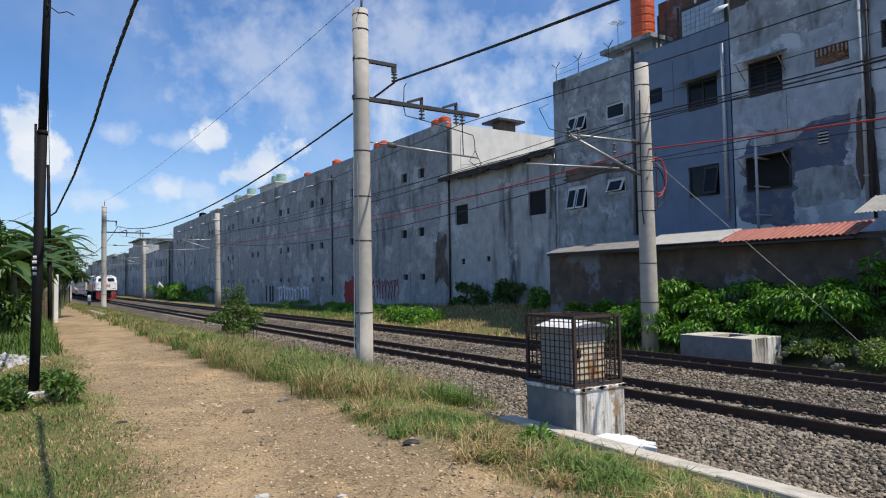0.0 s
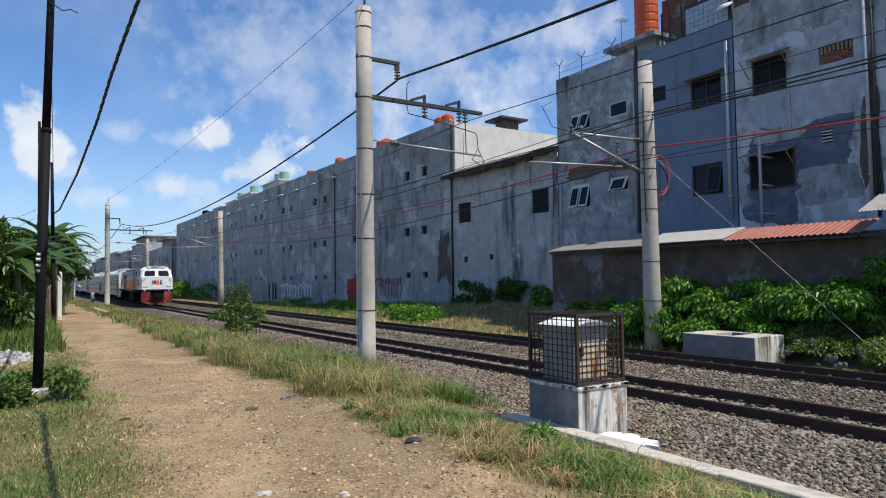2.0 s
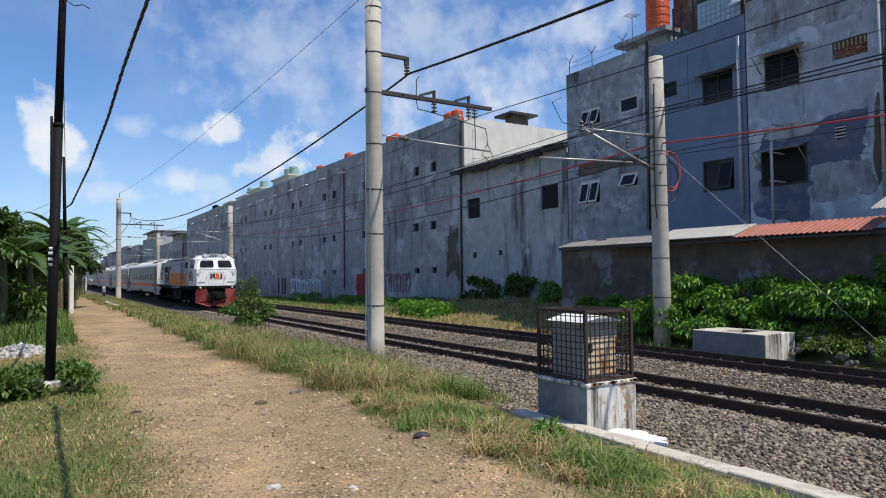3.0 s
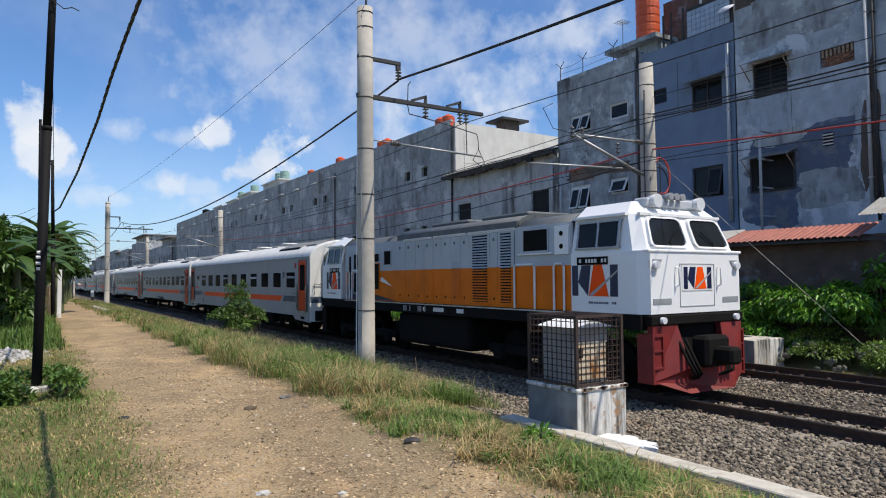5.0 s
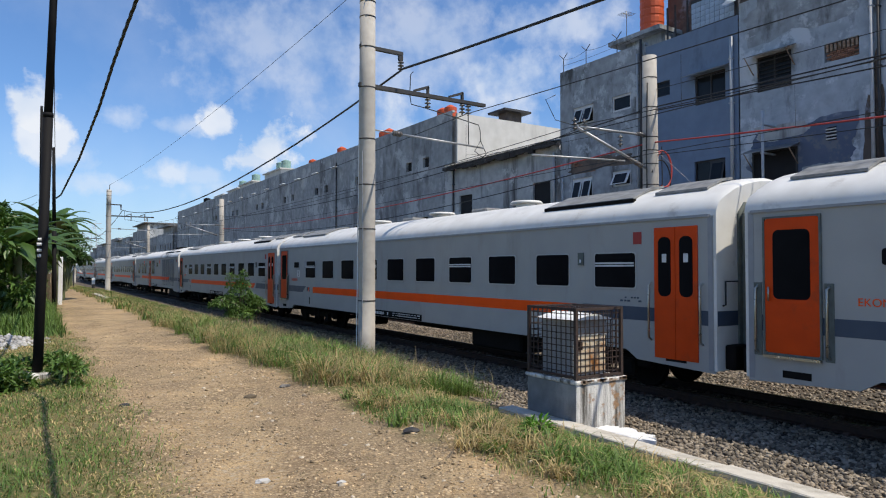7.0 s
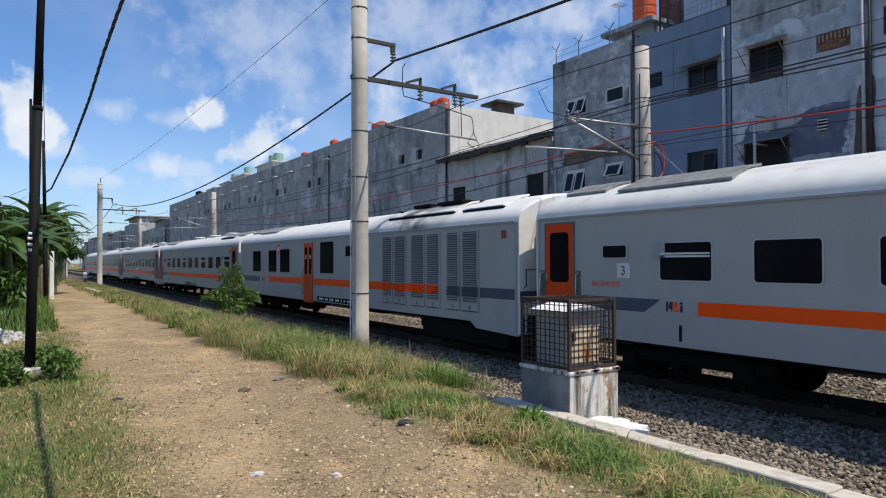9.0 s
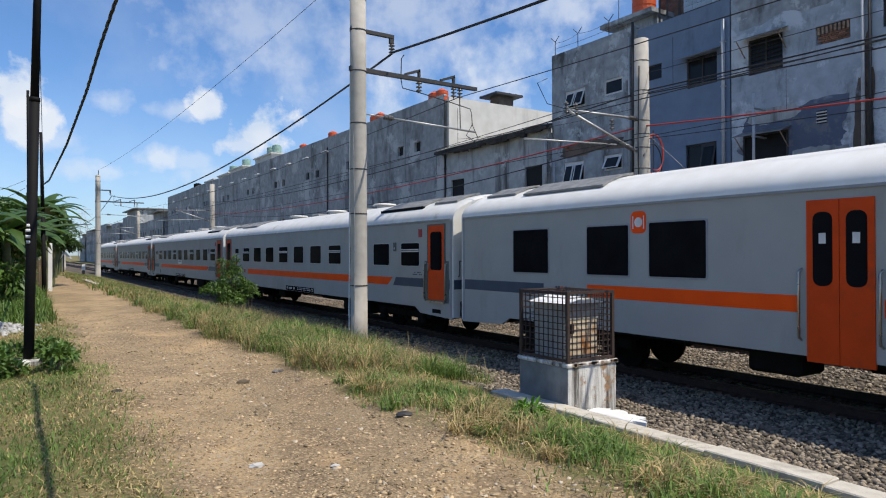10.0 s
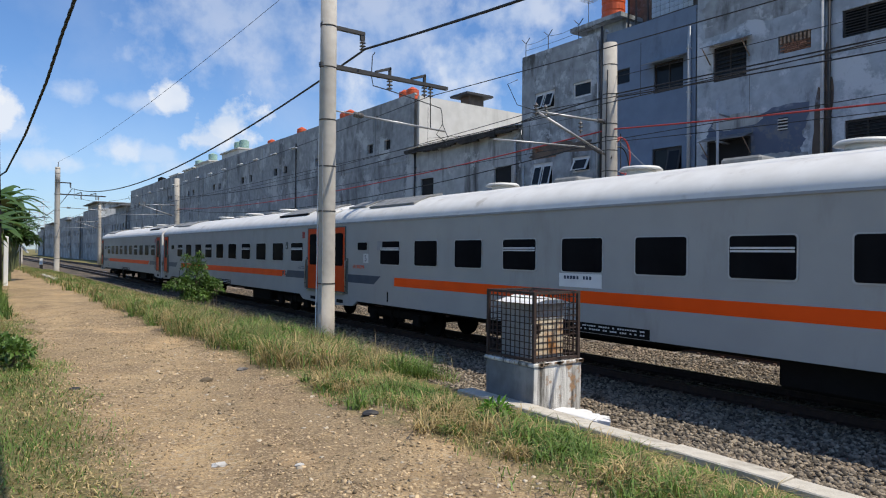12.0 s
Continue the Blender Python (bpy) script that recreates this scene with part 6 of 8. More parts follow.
def hood_side(loco, s):
    X = 1.36
    a0, a1 = 2.46, 13.24
    lo, hi = min(s * (X - 0.05), s * X), max(s * (X - 0.05), s * X)
    part("hood_side_lower", slab((lo, hi, a0, a1, 1.5, 2.40)), M["loco_orange"], loco, "orange hood side")
    part("hood_side_upper", slab((lo, hi, a0, a1, 2.40, 3.26)), M["loco_grey"], loco, "grey hood side")
    p0, p1 = (s * X, s * (X + 0.012)) if s > 0 else (s * (X + 0.012), s * X)
    # door leaves, each in two colours
    edges = (4.25, 4.85, 5.15, 5.95, 6.35, 6.78, 7.21, 7.63, 8.10, 8.55, 9.11, 9.6)
    for a in edges:
        part("door_seam", slab((s * (X + 0.002) - 0.002, s * (X + 0.002) + 0.002, a - 0.006, a + 0.006, 1.54, 3.21)), M["under"], loco)
    for a, b in zip(edges, edges[1:]):
        part("hood_door", slab((p0, p1, a + 0.006, b - 0.006, 2.405, 3.20)), M["loco_grey"], loco)
        part("hood_door", slab((p0, p1, a + 0.006, b - 0.006, 1.56, 2.395)), M["loco_orange"], loco)
        part("door_latch", slab((s * (X + 0.02) - 0.01, s * (X + 0.02) + 0.01, b - 0.18, b - 0.14, 3.00, 3.07)), M["recess"], loco)
        part("door_latch", slab((s * (X + 0.02) - 0.01, s * (X + 0.02) + 0.01, b - 0.18, b - 0.15, 1.66, 1.71)), M["under"], loco)
    for a, b in ((4.32, 4.80), (5.2, 5.9)):
        # black sheet on the hood side, standing for shade behind the slats
        part("louvre_shade", slab((s * (X + 0.013) - 0.001, s * (X + 0.013) + 0.001, a + 0.05, b - 0.05, 1.60, 3.16)), M["under"], loco, "dark sheet painted for the shade behind the louvres")
        for i in range(24):
            z = 1.62 + i * 0.064
            up = z > 2.36
            bm = bmesh.new()
            kk = "hl%d_%.2f_%d" % (s, a, up)
            if kk not in MESH:
                prism(bm, [(s * (X + 0.012), a + 0.05, 0), (s * (X + 0.04), a + 0.05, 0), (s * (X + 0.016), a + 0.05, 0.034)], (0, b - a - 0.1, 0))
                MESH[kk] = finish("louvre", bm, M["loco_grey"] if up else M["loco_orange"])
            else:
                bm.free()
            reuse("louvre", MESH[kk], loco, Matrix.Translation((0, 0, z)))
    # the short louvred door
    for i in range(17):
        z = 1.63 + i * 0.056
        bm = bmesh.new()
        prism(bm, [(s * (X + 0.012), 6.42, z), (s * (X + 0.034), 6.42, z), (s * (X + 0.014), 6.42, z + 0.03)], (0, 0.28, 0))
        part("louvre", bm, M["loco_grey"] if z > 2.39 else M["loco_orange"], loco)
    # light strips under the roof edge
    for a, b in ((4.2, 6.0), (6.1, 7.6), (7.7, 9.2)):
        part("rain_strip", slab((s * (X + 0.015) - 0.015, s * (X + 0.015) + 0.015, a, b, 3.205, 3.225)), M["white"], loco)
        part("rain_strip", slab((s * (X + 0.02) - 0.02, s * (X + 0.02) + 0.02, a, b, 3.235, 3.262)), M["white"], loco)
    part("sand_box", slab((min(s * 1.30, s * 1.40), max(s * 1.30, s * 1.40), 2.52, 2.92, 2.62, 3.20)), M["loco_white"], loco, "white sand box")
    for z in (2.78, 3.04):
        bm = bmesh.new()
        tube(bm, (s * 1.40, 2.72, z), (s * 1.412, 2.72, z), 0.05, n=12)
        part("filler_cap", bm, M["under"], loco)
    part("ledge", slab((s * (X + 0.03) - 0.03, s * (X + 0.03) + 0.03, 3.0, 4.1, 2.64, 2.67)), M["loco_white"], loco)
    part("roof_edge", slab((s * (X - 0.02) - 0.03, s * (X - 0.02) + 0.03, 4.15, 9.6, 3.25, 3.40)), M["loco_roof"], loco)
    # radiator fan opening and grilles
    for a, b, z0, z1 in ((3.16, 3.93, 2.72, 3.16), (10.0, 10.42, 2.58, 2.98), (10.75, 11.10, 1.85, 2.62), (10.75, 11.1, 2.68, 2.92), (11.18, 11.55, 2.42, 2.92), (11.18, 11.55, 1.72, 2.36), (11.65, 12.55, 2.42, 2.95), (11.65, 12.55, 1.72, 2.36), (12.75, 12.92, 1.75, 2.9)):
        g = part("grille", slab((s * (X + 0.006) - 0.006, s * (X + 0.006) + 0.006, a, b, z0, z1)), M["under"], loco, "dark grille opening")
        part("grille_frame", (lambda q: (ring(q, a - 0.03, b + 0.03, z0 - 0.03, z1 + 0.03, 0.03, s * (X + 0.012) - 0.012, s * (X + 0.012) + 0.012), q)[1])(bmesh.new()), M["loco_grey"] if z0 > 2.0 or a > 11 else M["loco_orange"], g)
    bm = bmesh.new()
    x = s * (X + 0.003)
    prism(bm, [(x, 13.2, 1.52), (x, 9.7, 1.52), (x, 11.0, 1.68), (x, 13.2, 1.98)], (s * 0.004, 0, 0))
    part("swoosh", bm, M["navy_logo"], loco, "navy swoosh")
    bm = bmesh.new()
    prism(bm, [(x, 10.7, 2.1), (x, 9.9, 1.93), (x, 10.6, 2.22)], (s * 0.005, 0, 0))
    part("swoosh", bm, M["white"], loco, "white swoosh")
    for a, b in ((2.66, 2.95), (3.55, 4.22), (11.55, 12.65), (12.85, 13.05)):
        bm = bmesh.new()
        rope(bm, [(s * 1.40, a, 1.5), (s * 1.40, a, 2.38), (s * 1.40, a + 0.06, 2.44), (s * 1.40, b - 0.06, 2.44), (s * 1.40, b, 2.38), (s * 1.40, b, 1.5)], 0.024, 8)
        part("handrail", bm, M["white"], loco, "white tubular handrail")


def locomotive():
    loco = thing("locomotive", "orange and grey diesel locomotive with white end cabs", "locomotive")
    part("frame", slab((-1.40, 1.40, 0.75, 15.2, 1.22, 1.49)), M["under"], loco, "black underframe")
    part("sill_line", slab((-1.415, 1.415, 2.5, 13.2, 1.455, 1.485)), M["kerb"], loco, "cream sill line")
    hood = [(-1.36, 3.24), (-1.33, 3.36), (-1.22, 3.47), (-1.02, 3.55), (-0.6, 3.60), (0, 3.62)]
    hood = hood + [(-x, z) for x, z in hood[-2::-1]]
    bm = bmesh.new()
    for a, b, k in ((2.46, 4.15, -0.10), (4.15, 9.6, 0.0), (9.6, 13.24, -0.10)):
        r = [[(x, y, z + k * (1 if z > 3.3 else 0)) for x, z in hood] for y in (a, b)]
        vs = loft(bm, r)
        bm.faces.new(vs[0])
        bm.faces.new(vs[1][::-1])
    part("hood_roof", bm, M["loco_roof"], loco, "dark grey rounded roof")
    for y0, y1 in ((4.6, 6.4), (7.0, 8.8)):
        part("roof_fan_housing", (lambda q: (bbox(q, -0.7, 0.7, y0, y1, 3.58, 3.70, 0.04, 1), q)[1])(bmesh.new()), M["loco_roof"], loco)
    for s in (-1, 1):
        hood_side(loco, s)
    cab(loco, Matrix())
    cab(loco, Matrix.Translation((0, 15.95, 0)) @ Matrix.Rotation(math.pi, 4, "Z"))
    for flip in (False, True):
        turn = Matrix() if not flip else Matrix.Translation((0, 15.95, 0)) @ Matrix.Rotation(math.pi, 4, "Z")

        def plough(bm):
            prism(bm, [(-1.27, 0.60, 1.30), (-1.27, 0.60, 0.34), (-0.62, 0.34, 0.12), (0.62, 0.34, 0.12), (1.27, 0.60, 0.34), (1.27, 0.60, 1.30), (0.62, 0.60, 1.30), (0.50, 0.42, 0.55), (-0.50, 0.42, 0.55), (-0.62, 0.60, 1.30)], (0, 0.12, 0))
        reuse("snow_plough", cached("plough%d" % flip, plough, M["under"] if flip else M["red_plough"]), loco, turn, "black snow plough" if flip else "red snow plough")

        reuse("buffer_beam", cached("buffer_beam", lambda bm: (bbox(bm, -1.32, 1.32, 0.58, 1.0, 1.30, 1.48, 0.02, 1), bbox(bm, -0.7, 0.7, 0.72, 1.0, 0.40, 1.30, 0.02, 1)), M["under"]), loco, turn, "black buffer beam")
        for sx in (-1, 1):
            def stepwell(bm):
                ring(bm, -0.15, 0.15, 0.30, 1.15, 0.04, -0.05, 0.30)
                for z in (0.55, 0.85):
                    box(bm, -0.05, 0.28, -0.11, 0.11, z, z + 0.035)
            reuse("cab_steps", cached("cab_steps%d" % flip, stepwell, M["under"] if flip else M["red_plough"]), loco, turn @ Matrix.Translation((sx * 1.16, 0.62, 0)) @ Matrix.Rotation(math.pi / 2, 4, "Z"), "")

        def coupler(bm):
            bbox(bm, -0.16, 0.16, -0.15, 0.62, 0.62, 0.92, 0.05, 1)
            bbox(bm, -0.34, 0.34, 0.2, 0.55, 0.55, 1.1, 0.06, 1)
            for x in (-0.62, -0.52, -0.42, 0.4, 0.5, 0.6):
                rope(bm, [(x, 0.6, 1.05), (x * 1.05, 0.35, 0.65), (x * 0.9, 0.3, 0.45), (x * 0.7, 0.45, 0.35)], 0.03, 6)
        reuse("coupler", cached("loco_coupler", coupler, M["under"]), loco, turn)
        bogie_y = 3.6 if not flip else 15.95 - 3.6
        bogie(loco, bogie_y, (-1.6, 0.0, 1.6), 0.46)
    bm = bmesh.new()
    bbox(bm, -1.25, 1.25, 6.2, 9.8, 0.35, 1.2, 0.12, 2)
    part("fuel_tank", bm, M["under"], loco, "black fuel tank")
    for y, w in ((6.2, 0.3), (7.1, 0.5), (8.0, 0.12)):
        part("stencil", slab((-1.408, -1.40, y, y + w, 1.30, 1.40)), M["frame_white"], loco)
    for y in (8.0, 8.8):
        bars(loco, "vent_grid", y, y + 0.42, 1.27, 1.42, 6, M["gutter"], -1.41, 2)
    return loco


TX = 10.45


def train_y(t):
    return 104.55 - 19.90 * t + 0.0782 * t * t


ROLLING = [(locomotive(), 0.05)]
SET = [(1, False, False, False), (2, True, False, False), (3, True, False, False), None, (4, False, False, False), (5, False, False, True), (6, False, False, True), (7, False, False, False)]
for n, spec in enumerate(SET):
    if spec is None:
        c = power_car()
    else:
        c = coach("grey passenger coach with orange stripe and orange doors", spec[0], spec[1], spec[2], spec[3], banner=(n == 5))
    ROLLING.append((c, 16.25 + 20.92 * n + {0: -0.06, 2: -0.13, 4: -0.06, 5: -0.08, 6: -0.16, 7: -0.12}.get(n, 0.0)))


def motions():
    for ob, behind in ROLLING:
        walk(ob, [(t, Matrix.Translation((TX, train_y(t) + behind, 0))) for t in range(13)])


# ---------------------------------------------------------------- trackside things
def kerb():
    k = thing("kerb", "pale concrete kerb beside the ballast", "kerb", kind="structure")
    bm = bmesh.new()
    bbox(bm, -0.14, 0.14, -0.599, 0.599, -0.35, 0.0, 0.012, 1)
    me = finish("kerb_stone", bm, M["kerb"])
    rng = random.Random(8)
    for i in range(10):
        reuse("kerb_stone", me, k, pose(KERB_X + rng.uniform(-0.008, 0.008), -3.6 + 1.2 * i, 0.13 + rng.uniform(-0.012, 0.012), 0, 0, rng.uniform(-0.3, 0.3)))
    far = thing("concrete_block", "long low pale concrete block beside the path", "block")
    bm = bmesh.new()
    bbox(bm, 3.85, 4.2, 41.5, 50.0, 0.1, 0.55, 0.03, 1)
    part("block", bm, M["kerb"], far)


kerb()


def pedestal():
    p = thing("pedestal", "whitewashed concrete pedestal with rust streaks", "pedestal")
    bm = bmesh.new()
    bbox(bm, 6.22, 7.16, 6.45, 7.48, -0.25, 0.62, 0.025, 2)
    for v in bm.verts:
        v.co.x += 0.012 * math.sin(v.co.z * 9 + v.co.y * 3)
    bm.normal_update()
    # the -x faces take the darker grey that paints in their shade
    for f in bm.faces:
        if f.normal.x < -0.8:
            f.material_index = 1
    part("plinth", bm, [M["ped"], M["cement"]], p)
    bm = bmesh.new()
    bbox(bm, 6.20, 7.18, 6.43, 7.50, 0.615, 0.67, 0.015, 1)
    part("cap", bm, M["ped"], p)
    rng = random.Random(8)
    for i in range(22):
        a = rng.uniform(6.22, 7.12)
        part("rust_stain", slab((a, a + rng.uniform(0.02, 0.10), 6.4275, 6.4295, 0.665 - rng.uniform(0.015, 0.05), 0.668)), M["rust_edge"], p)
    c = thing("signal_cabinet", "rust-streaked metal cabinet inside a steel mesh cage", "cabinet")
    part("body", slab((6.36, 6.98, 6.66, 7.28, 0.70, 1.46)), M["cab_grey"], c)
    part("door", slab((6.38, 6.96, 6.642, 6.658, 0.74, 1.40)), M["cab_rust"], c, "rusty door")
    part("torn_plate", slab((6.36, 6.98, 6.632, 6.641, 1.24, 1.42)), M["cab_grey"], c)
    bm = bmesh.new()
    prism(bm, [(6.28, 6.56, 1.46), (7.06, 6.56, 1.46), (6.67, 6.56, 1.55)], (0, 0.8, 0))
    part("roof", bm, M["white"], c, "white pitched metal lid")
    part("handle", slab((6.42, 6.48, 6.60, 6.64, 1.05, 1.17)), M["rust"], c)
    g = thing("mesh_cage", "rusty brown steel cage of thin bars", "cage")
    x0, x1, y0, y1, z0, z1 = 6.24, 7.10, 6.48, 7.44, 0.675, 1.64
    for x in (x0, x1):
        for y in (y0, y1):
            part("post", slab((x - 0.022, x + 0.022, y - 0.022, y + 0.022, z0, z1)), M["rust"], g)
    for z in (z0 + 0.03, z1 - 0.02):
        for y in (y0, y1):
            part("rail", slab((x0 + 0.022, x1 - 0.022, y - 0.018, y + 0.018, z - 0.018, z + 0.018)), M["rust"], g)
        for x in (x0, x1):
            part("rail", slab((x - 0.018, x + 0.018, y0 + 0.022, y1 - 0.022, z - 0.018, z + 0.018)), M["rust"], g)
    r = 0.0055
    nx, ny, nz = 10, 10, 11
    for y in (y0, y1):
        for i in range(1, nx):
            x = x0 + (x1 - x0) * i / nx
            part("bar", slab((x - r, x + r, y - r, y + r, z0, z1)), M["rust"], g)
        for i in range(1, nz):
            z = z0 + (z1 - z0) * i / nz
            part("bar", slab((x0, x1, y + r, y + 3 * r, z - r, z + r)), M["rust"], g)
    for x in (x0, x1):
        for i in range(1, ny):
            y = y0 + (y1 - y0) * i / ny
            part("bar", slab((x - r, x + r, y - r, y + r, z0, z1)), M["rust"], g)
        for i in range(1, nz):
            z = z0 + (z1 - z0) * i / nz
            part("bar", slab((x + r, x + 3 * r, y0, y1, z - r, z + r)), M["rust"], g)
    for i in range(1, 5):
        x = x0 + (x1 - x0) * i / 5
        part("bar", slab((x - r, x + r, y0, y1, z1 - 0.02, z1 - 0.01)), M["rust"], g)
    # spilled white cement
    rng = random.Random(5)
    bm = bmesh.new()
    n = 40
    prism(bm, [(6.66 + (0.24 + rng.uniform(-0.07, 0.07)) * math.cos(a), 6.05 + (0.46 + rng.uniform(-0.1, 0.1)) * math.sin(a), -0.03) for a in (2 * math.pi * i / n for i in range(n))], (0, 0, 0.055))
    thing("cement_spill", "spilled hardened white cement on the ballast", "cement", data=finish("cement_spill", bm, M["white"]))


pedestal()


def concrete_chamber():
    c = thing("concrete_chamber", "open grey concrete cable chamber beside the track", "chamber")
    x0, x1, y0, y1, z0, z1 = 16.25, 17.62, 10.25, 12.5, -0.6, 0.46
    w = 0.17
    for n, b in (("side", (x0, x0 + w, y0, y1)), ("side", (x1 - w, x1, y0, y1)), ("end", (x0 + w, x1 - w, y0, y0 + w)), ("end", (x0 + w, x1 - w, y1 - w, y1))):
        bm = bmesh.new()
        bbox(bm, *b, z0, z1, 0.012, 1)
        bm.normal_update()
        # track-side faces get the grey with shade painted in
        for f in bm.faces:
            if f.normal.x < -0.8:
                f.material_index = 1
        part(n + "_wall", bm, [M["ped"] if n == "end" else M["kerb"], M["cement"]], c)
    for a, b in ((y0 + w, y0 + 0.75), (y1 - 0.8, y1 - w)):
        part("lid", slab((x0 + w, x1 - w, a, b, z1 - 0.09, z1 - 0.004)), M["kerb"], c)


concrete_chamber()


# ---------------------------------------------------------------- facade fittings
def pipe(house_name, label, y, z0, z1, r=0.055, x=WALL_X - 0.09, dy=0.0, material="pvc"):
    p = thing("downpipe", label, "pipe", "downpipes")
    bm = bmesh.new()
    tube(bm, (x, y, z0), (x, y + dy, z1), r, n=12)
    part("pipe", bm, M[material], p)
    for i in range(4):
        k = (i + 0.5) / 4
        z = z0 + (z1 - z0) * k
        part("bracket", slab((x - r - 0.01, WALL_X + 0.02, y + dy * k - r - 0.012, y + dy * k + r + 0.012, z - 0.02, z + 0.02)), M[material], p)


pipe("", "white plastic downpipe on the blue wall", 15.24, 4.3, 11.2, 0.07)
pipe("", "slim grey pipe on the peeling wall", 13.6, 3.8, 7.9, 0.05, WALL_X - 0.75)
pipe("", "white plastic downpipe on the peeling wall", 10.26, 4.4, 11.6, 0.06)
pipe("", "dark stained pipe on the peeling wall", 10.05, 3.9, 11.6, 0.05, material="steel_dark")
pipe("", "thin dark pipe at the corner of the wall", 34.72, 1.0, 8.5, 0.05, material="steel_dark")
pipe("", "white plastic downpipe on the pale wall", 25.35, 5.2, 8.2, 0.07)
pipe("", "thin grey pipe on the grey wall", 24.7, 3.7, 7.0, 0.035)
pipe("", "thin dark pipe on the long wall", 53.4, 1.0, 11.5, 0.05, material="steel_dark")
pipe("", "thin dark pipe on the long wall", 92.0, 1.0, 11.5, 0.06, material="steel_dark")
pipe("", "bundle of pipes at the house corner", 19.65, 4.0, 12.4, 0.06, material="steel_dark")
pipe("", "grey pipe at the house corner", 19.85, 4.0, 11.8, 0.045)


def ragged(name, label, y0, y1, z0, z1, material, seed, x=WALL_X - 0.004, n=70, amp=0.12, parent=None):
    """A thin patch of paint with a ragged outline."""
    rng = random.Random(seed)
    cy, cz, hy, hz = (y0 + y1) / 2, (z0 + z1) / 2, (y1 - y0) / 2, (z1 - z0) / 2
    bm = bmesh.new()
    pts = []
    ph = [rng.uniform(0, 6.28) for _ in range(5)]
    for i in range(n):
        a = 2 * math.pi * i / n
        k = 1 / max(abs(math.cos(a)), abs(math.sin(a))) ** 0.8
        k *= 1 + amp * sum(math.sin((j + 2) * a * 1.5 + ph[j]) / (j + 1.5) for j in range(5)) + rng.uniform(-0.04, 0.04)
        pts.append((x, cy + hy * k * math.cos(a), cz + hz * k * math.sin(a)))
    prism(bm, pts, (0.003, 0, 0))
    if parent:
        return part(name, bm, material, parent, label)
    return thing(name, label, "paint patch", "paint on the walls", data=finish(name, bm, material))


ragged("paint_patch", "ragged patch of old dark blue wall paint", 10.75, 14.5, 5.0, 7.35, M["navy"], 3)
ragged("paint_patch", "ragged patch of old dark blue wall paint", 12.6, 14.75, 3.95, 5.6, M["navy"], 4, WALL_X - 0.008)
ragged("paint_patch", "pale bare render where paint has flaked", 10.6, 12.7, 4.5, 5.8, M["h1"], 5, WALL_X - 0.012)
ragged("paint_patch", "pale bare render where paint has flaked", 12.4, 14.3, 6.9, 7.45, M["conc_lean"], 6, WALL_X - 0.012)
ragged("paint_patch", "dark mould beside the downpipe", 9.95, 10.5, 4.6, 8.6, M["brickdark"], 7, WALL_X - 0.016, amp=0.3)
ragged("paint_patch", "pale smeared render on the upper wall", 10.8, 14.6, 10.6, 12.6, M["h1"], 9, WALL_X - 0.006)
ragged("brick_patch", "broken bare brickwork below the eaves", 20.2, 24.0, 6.95, 7.5, M["brickdark"], 10, WALL_X - 0.006, amp=0.25)
ragged("mould_patch", "black mould stain on the long wall", 35.2, 36.6, 2.0, 5.0, M["brickdark"], 11, WALL_X - 0.03, amp=0.3)


def graffiti():
    g = thing("graffiti", "faded spray-painted marks low on the long wall", "graffiti")
    rng = random.Random(12)
    ragged("mark", "red painted block", 48.2, 51.0, 0.2, 2.3, M["graf_red"], 13, WALL_X - 0.030, parent=g)
    x = WALL_X - 0.03
    for i in range(9):
        y = 41.7 + i * 0.48
        bm = bmesh.new()
        rope(bm, [(x, y + rng.uniform(-0.15, 0.15), 0.85 + 1.4 * k / 5 + rng.uniform(-0.1, 0.1)) for k in range(6)] + [(x, y + 0.4, 1.9 + rng.uniform(-0.3, 0.3))], 0.035, 5)
        part("mark", bm, M["graf_pink"], g)
    for i in range(11):
        y = 59.2 + i * 0.82
        bm = bmesh.new()
        z0, z1 = 0.35 + rng.uniform(-0.1, 0.1), 1.75 + rng.uniform(-0.25, 0.2)
        box(bm, x, x + 0.006, y, y + 0.28, z0, z1)
        box(bm, x, x + 0.006, y + 0.28, y + 0.62, z1 - 0.3, z1 - 0.05)
        if i % 2:
            box(bm, x, x + 0.006, y + 0.28, y + 0.6, z0, z0 + 0.28)
        part("mark", bm, M["graf_white"], g)
    for y in (69.4, 70.3, 71.6):
        part("mark", slab((x, x + 0.006, y, y + 0.5, 0.1, 1.85)), M["graf_black"], g)


graffiti()


OUT = Matrix.Translation((0, 0, 0.258)) @ Matrix.Scale(0.88, 4)


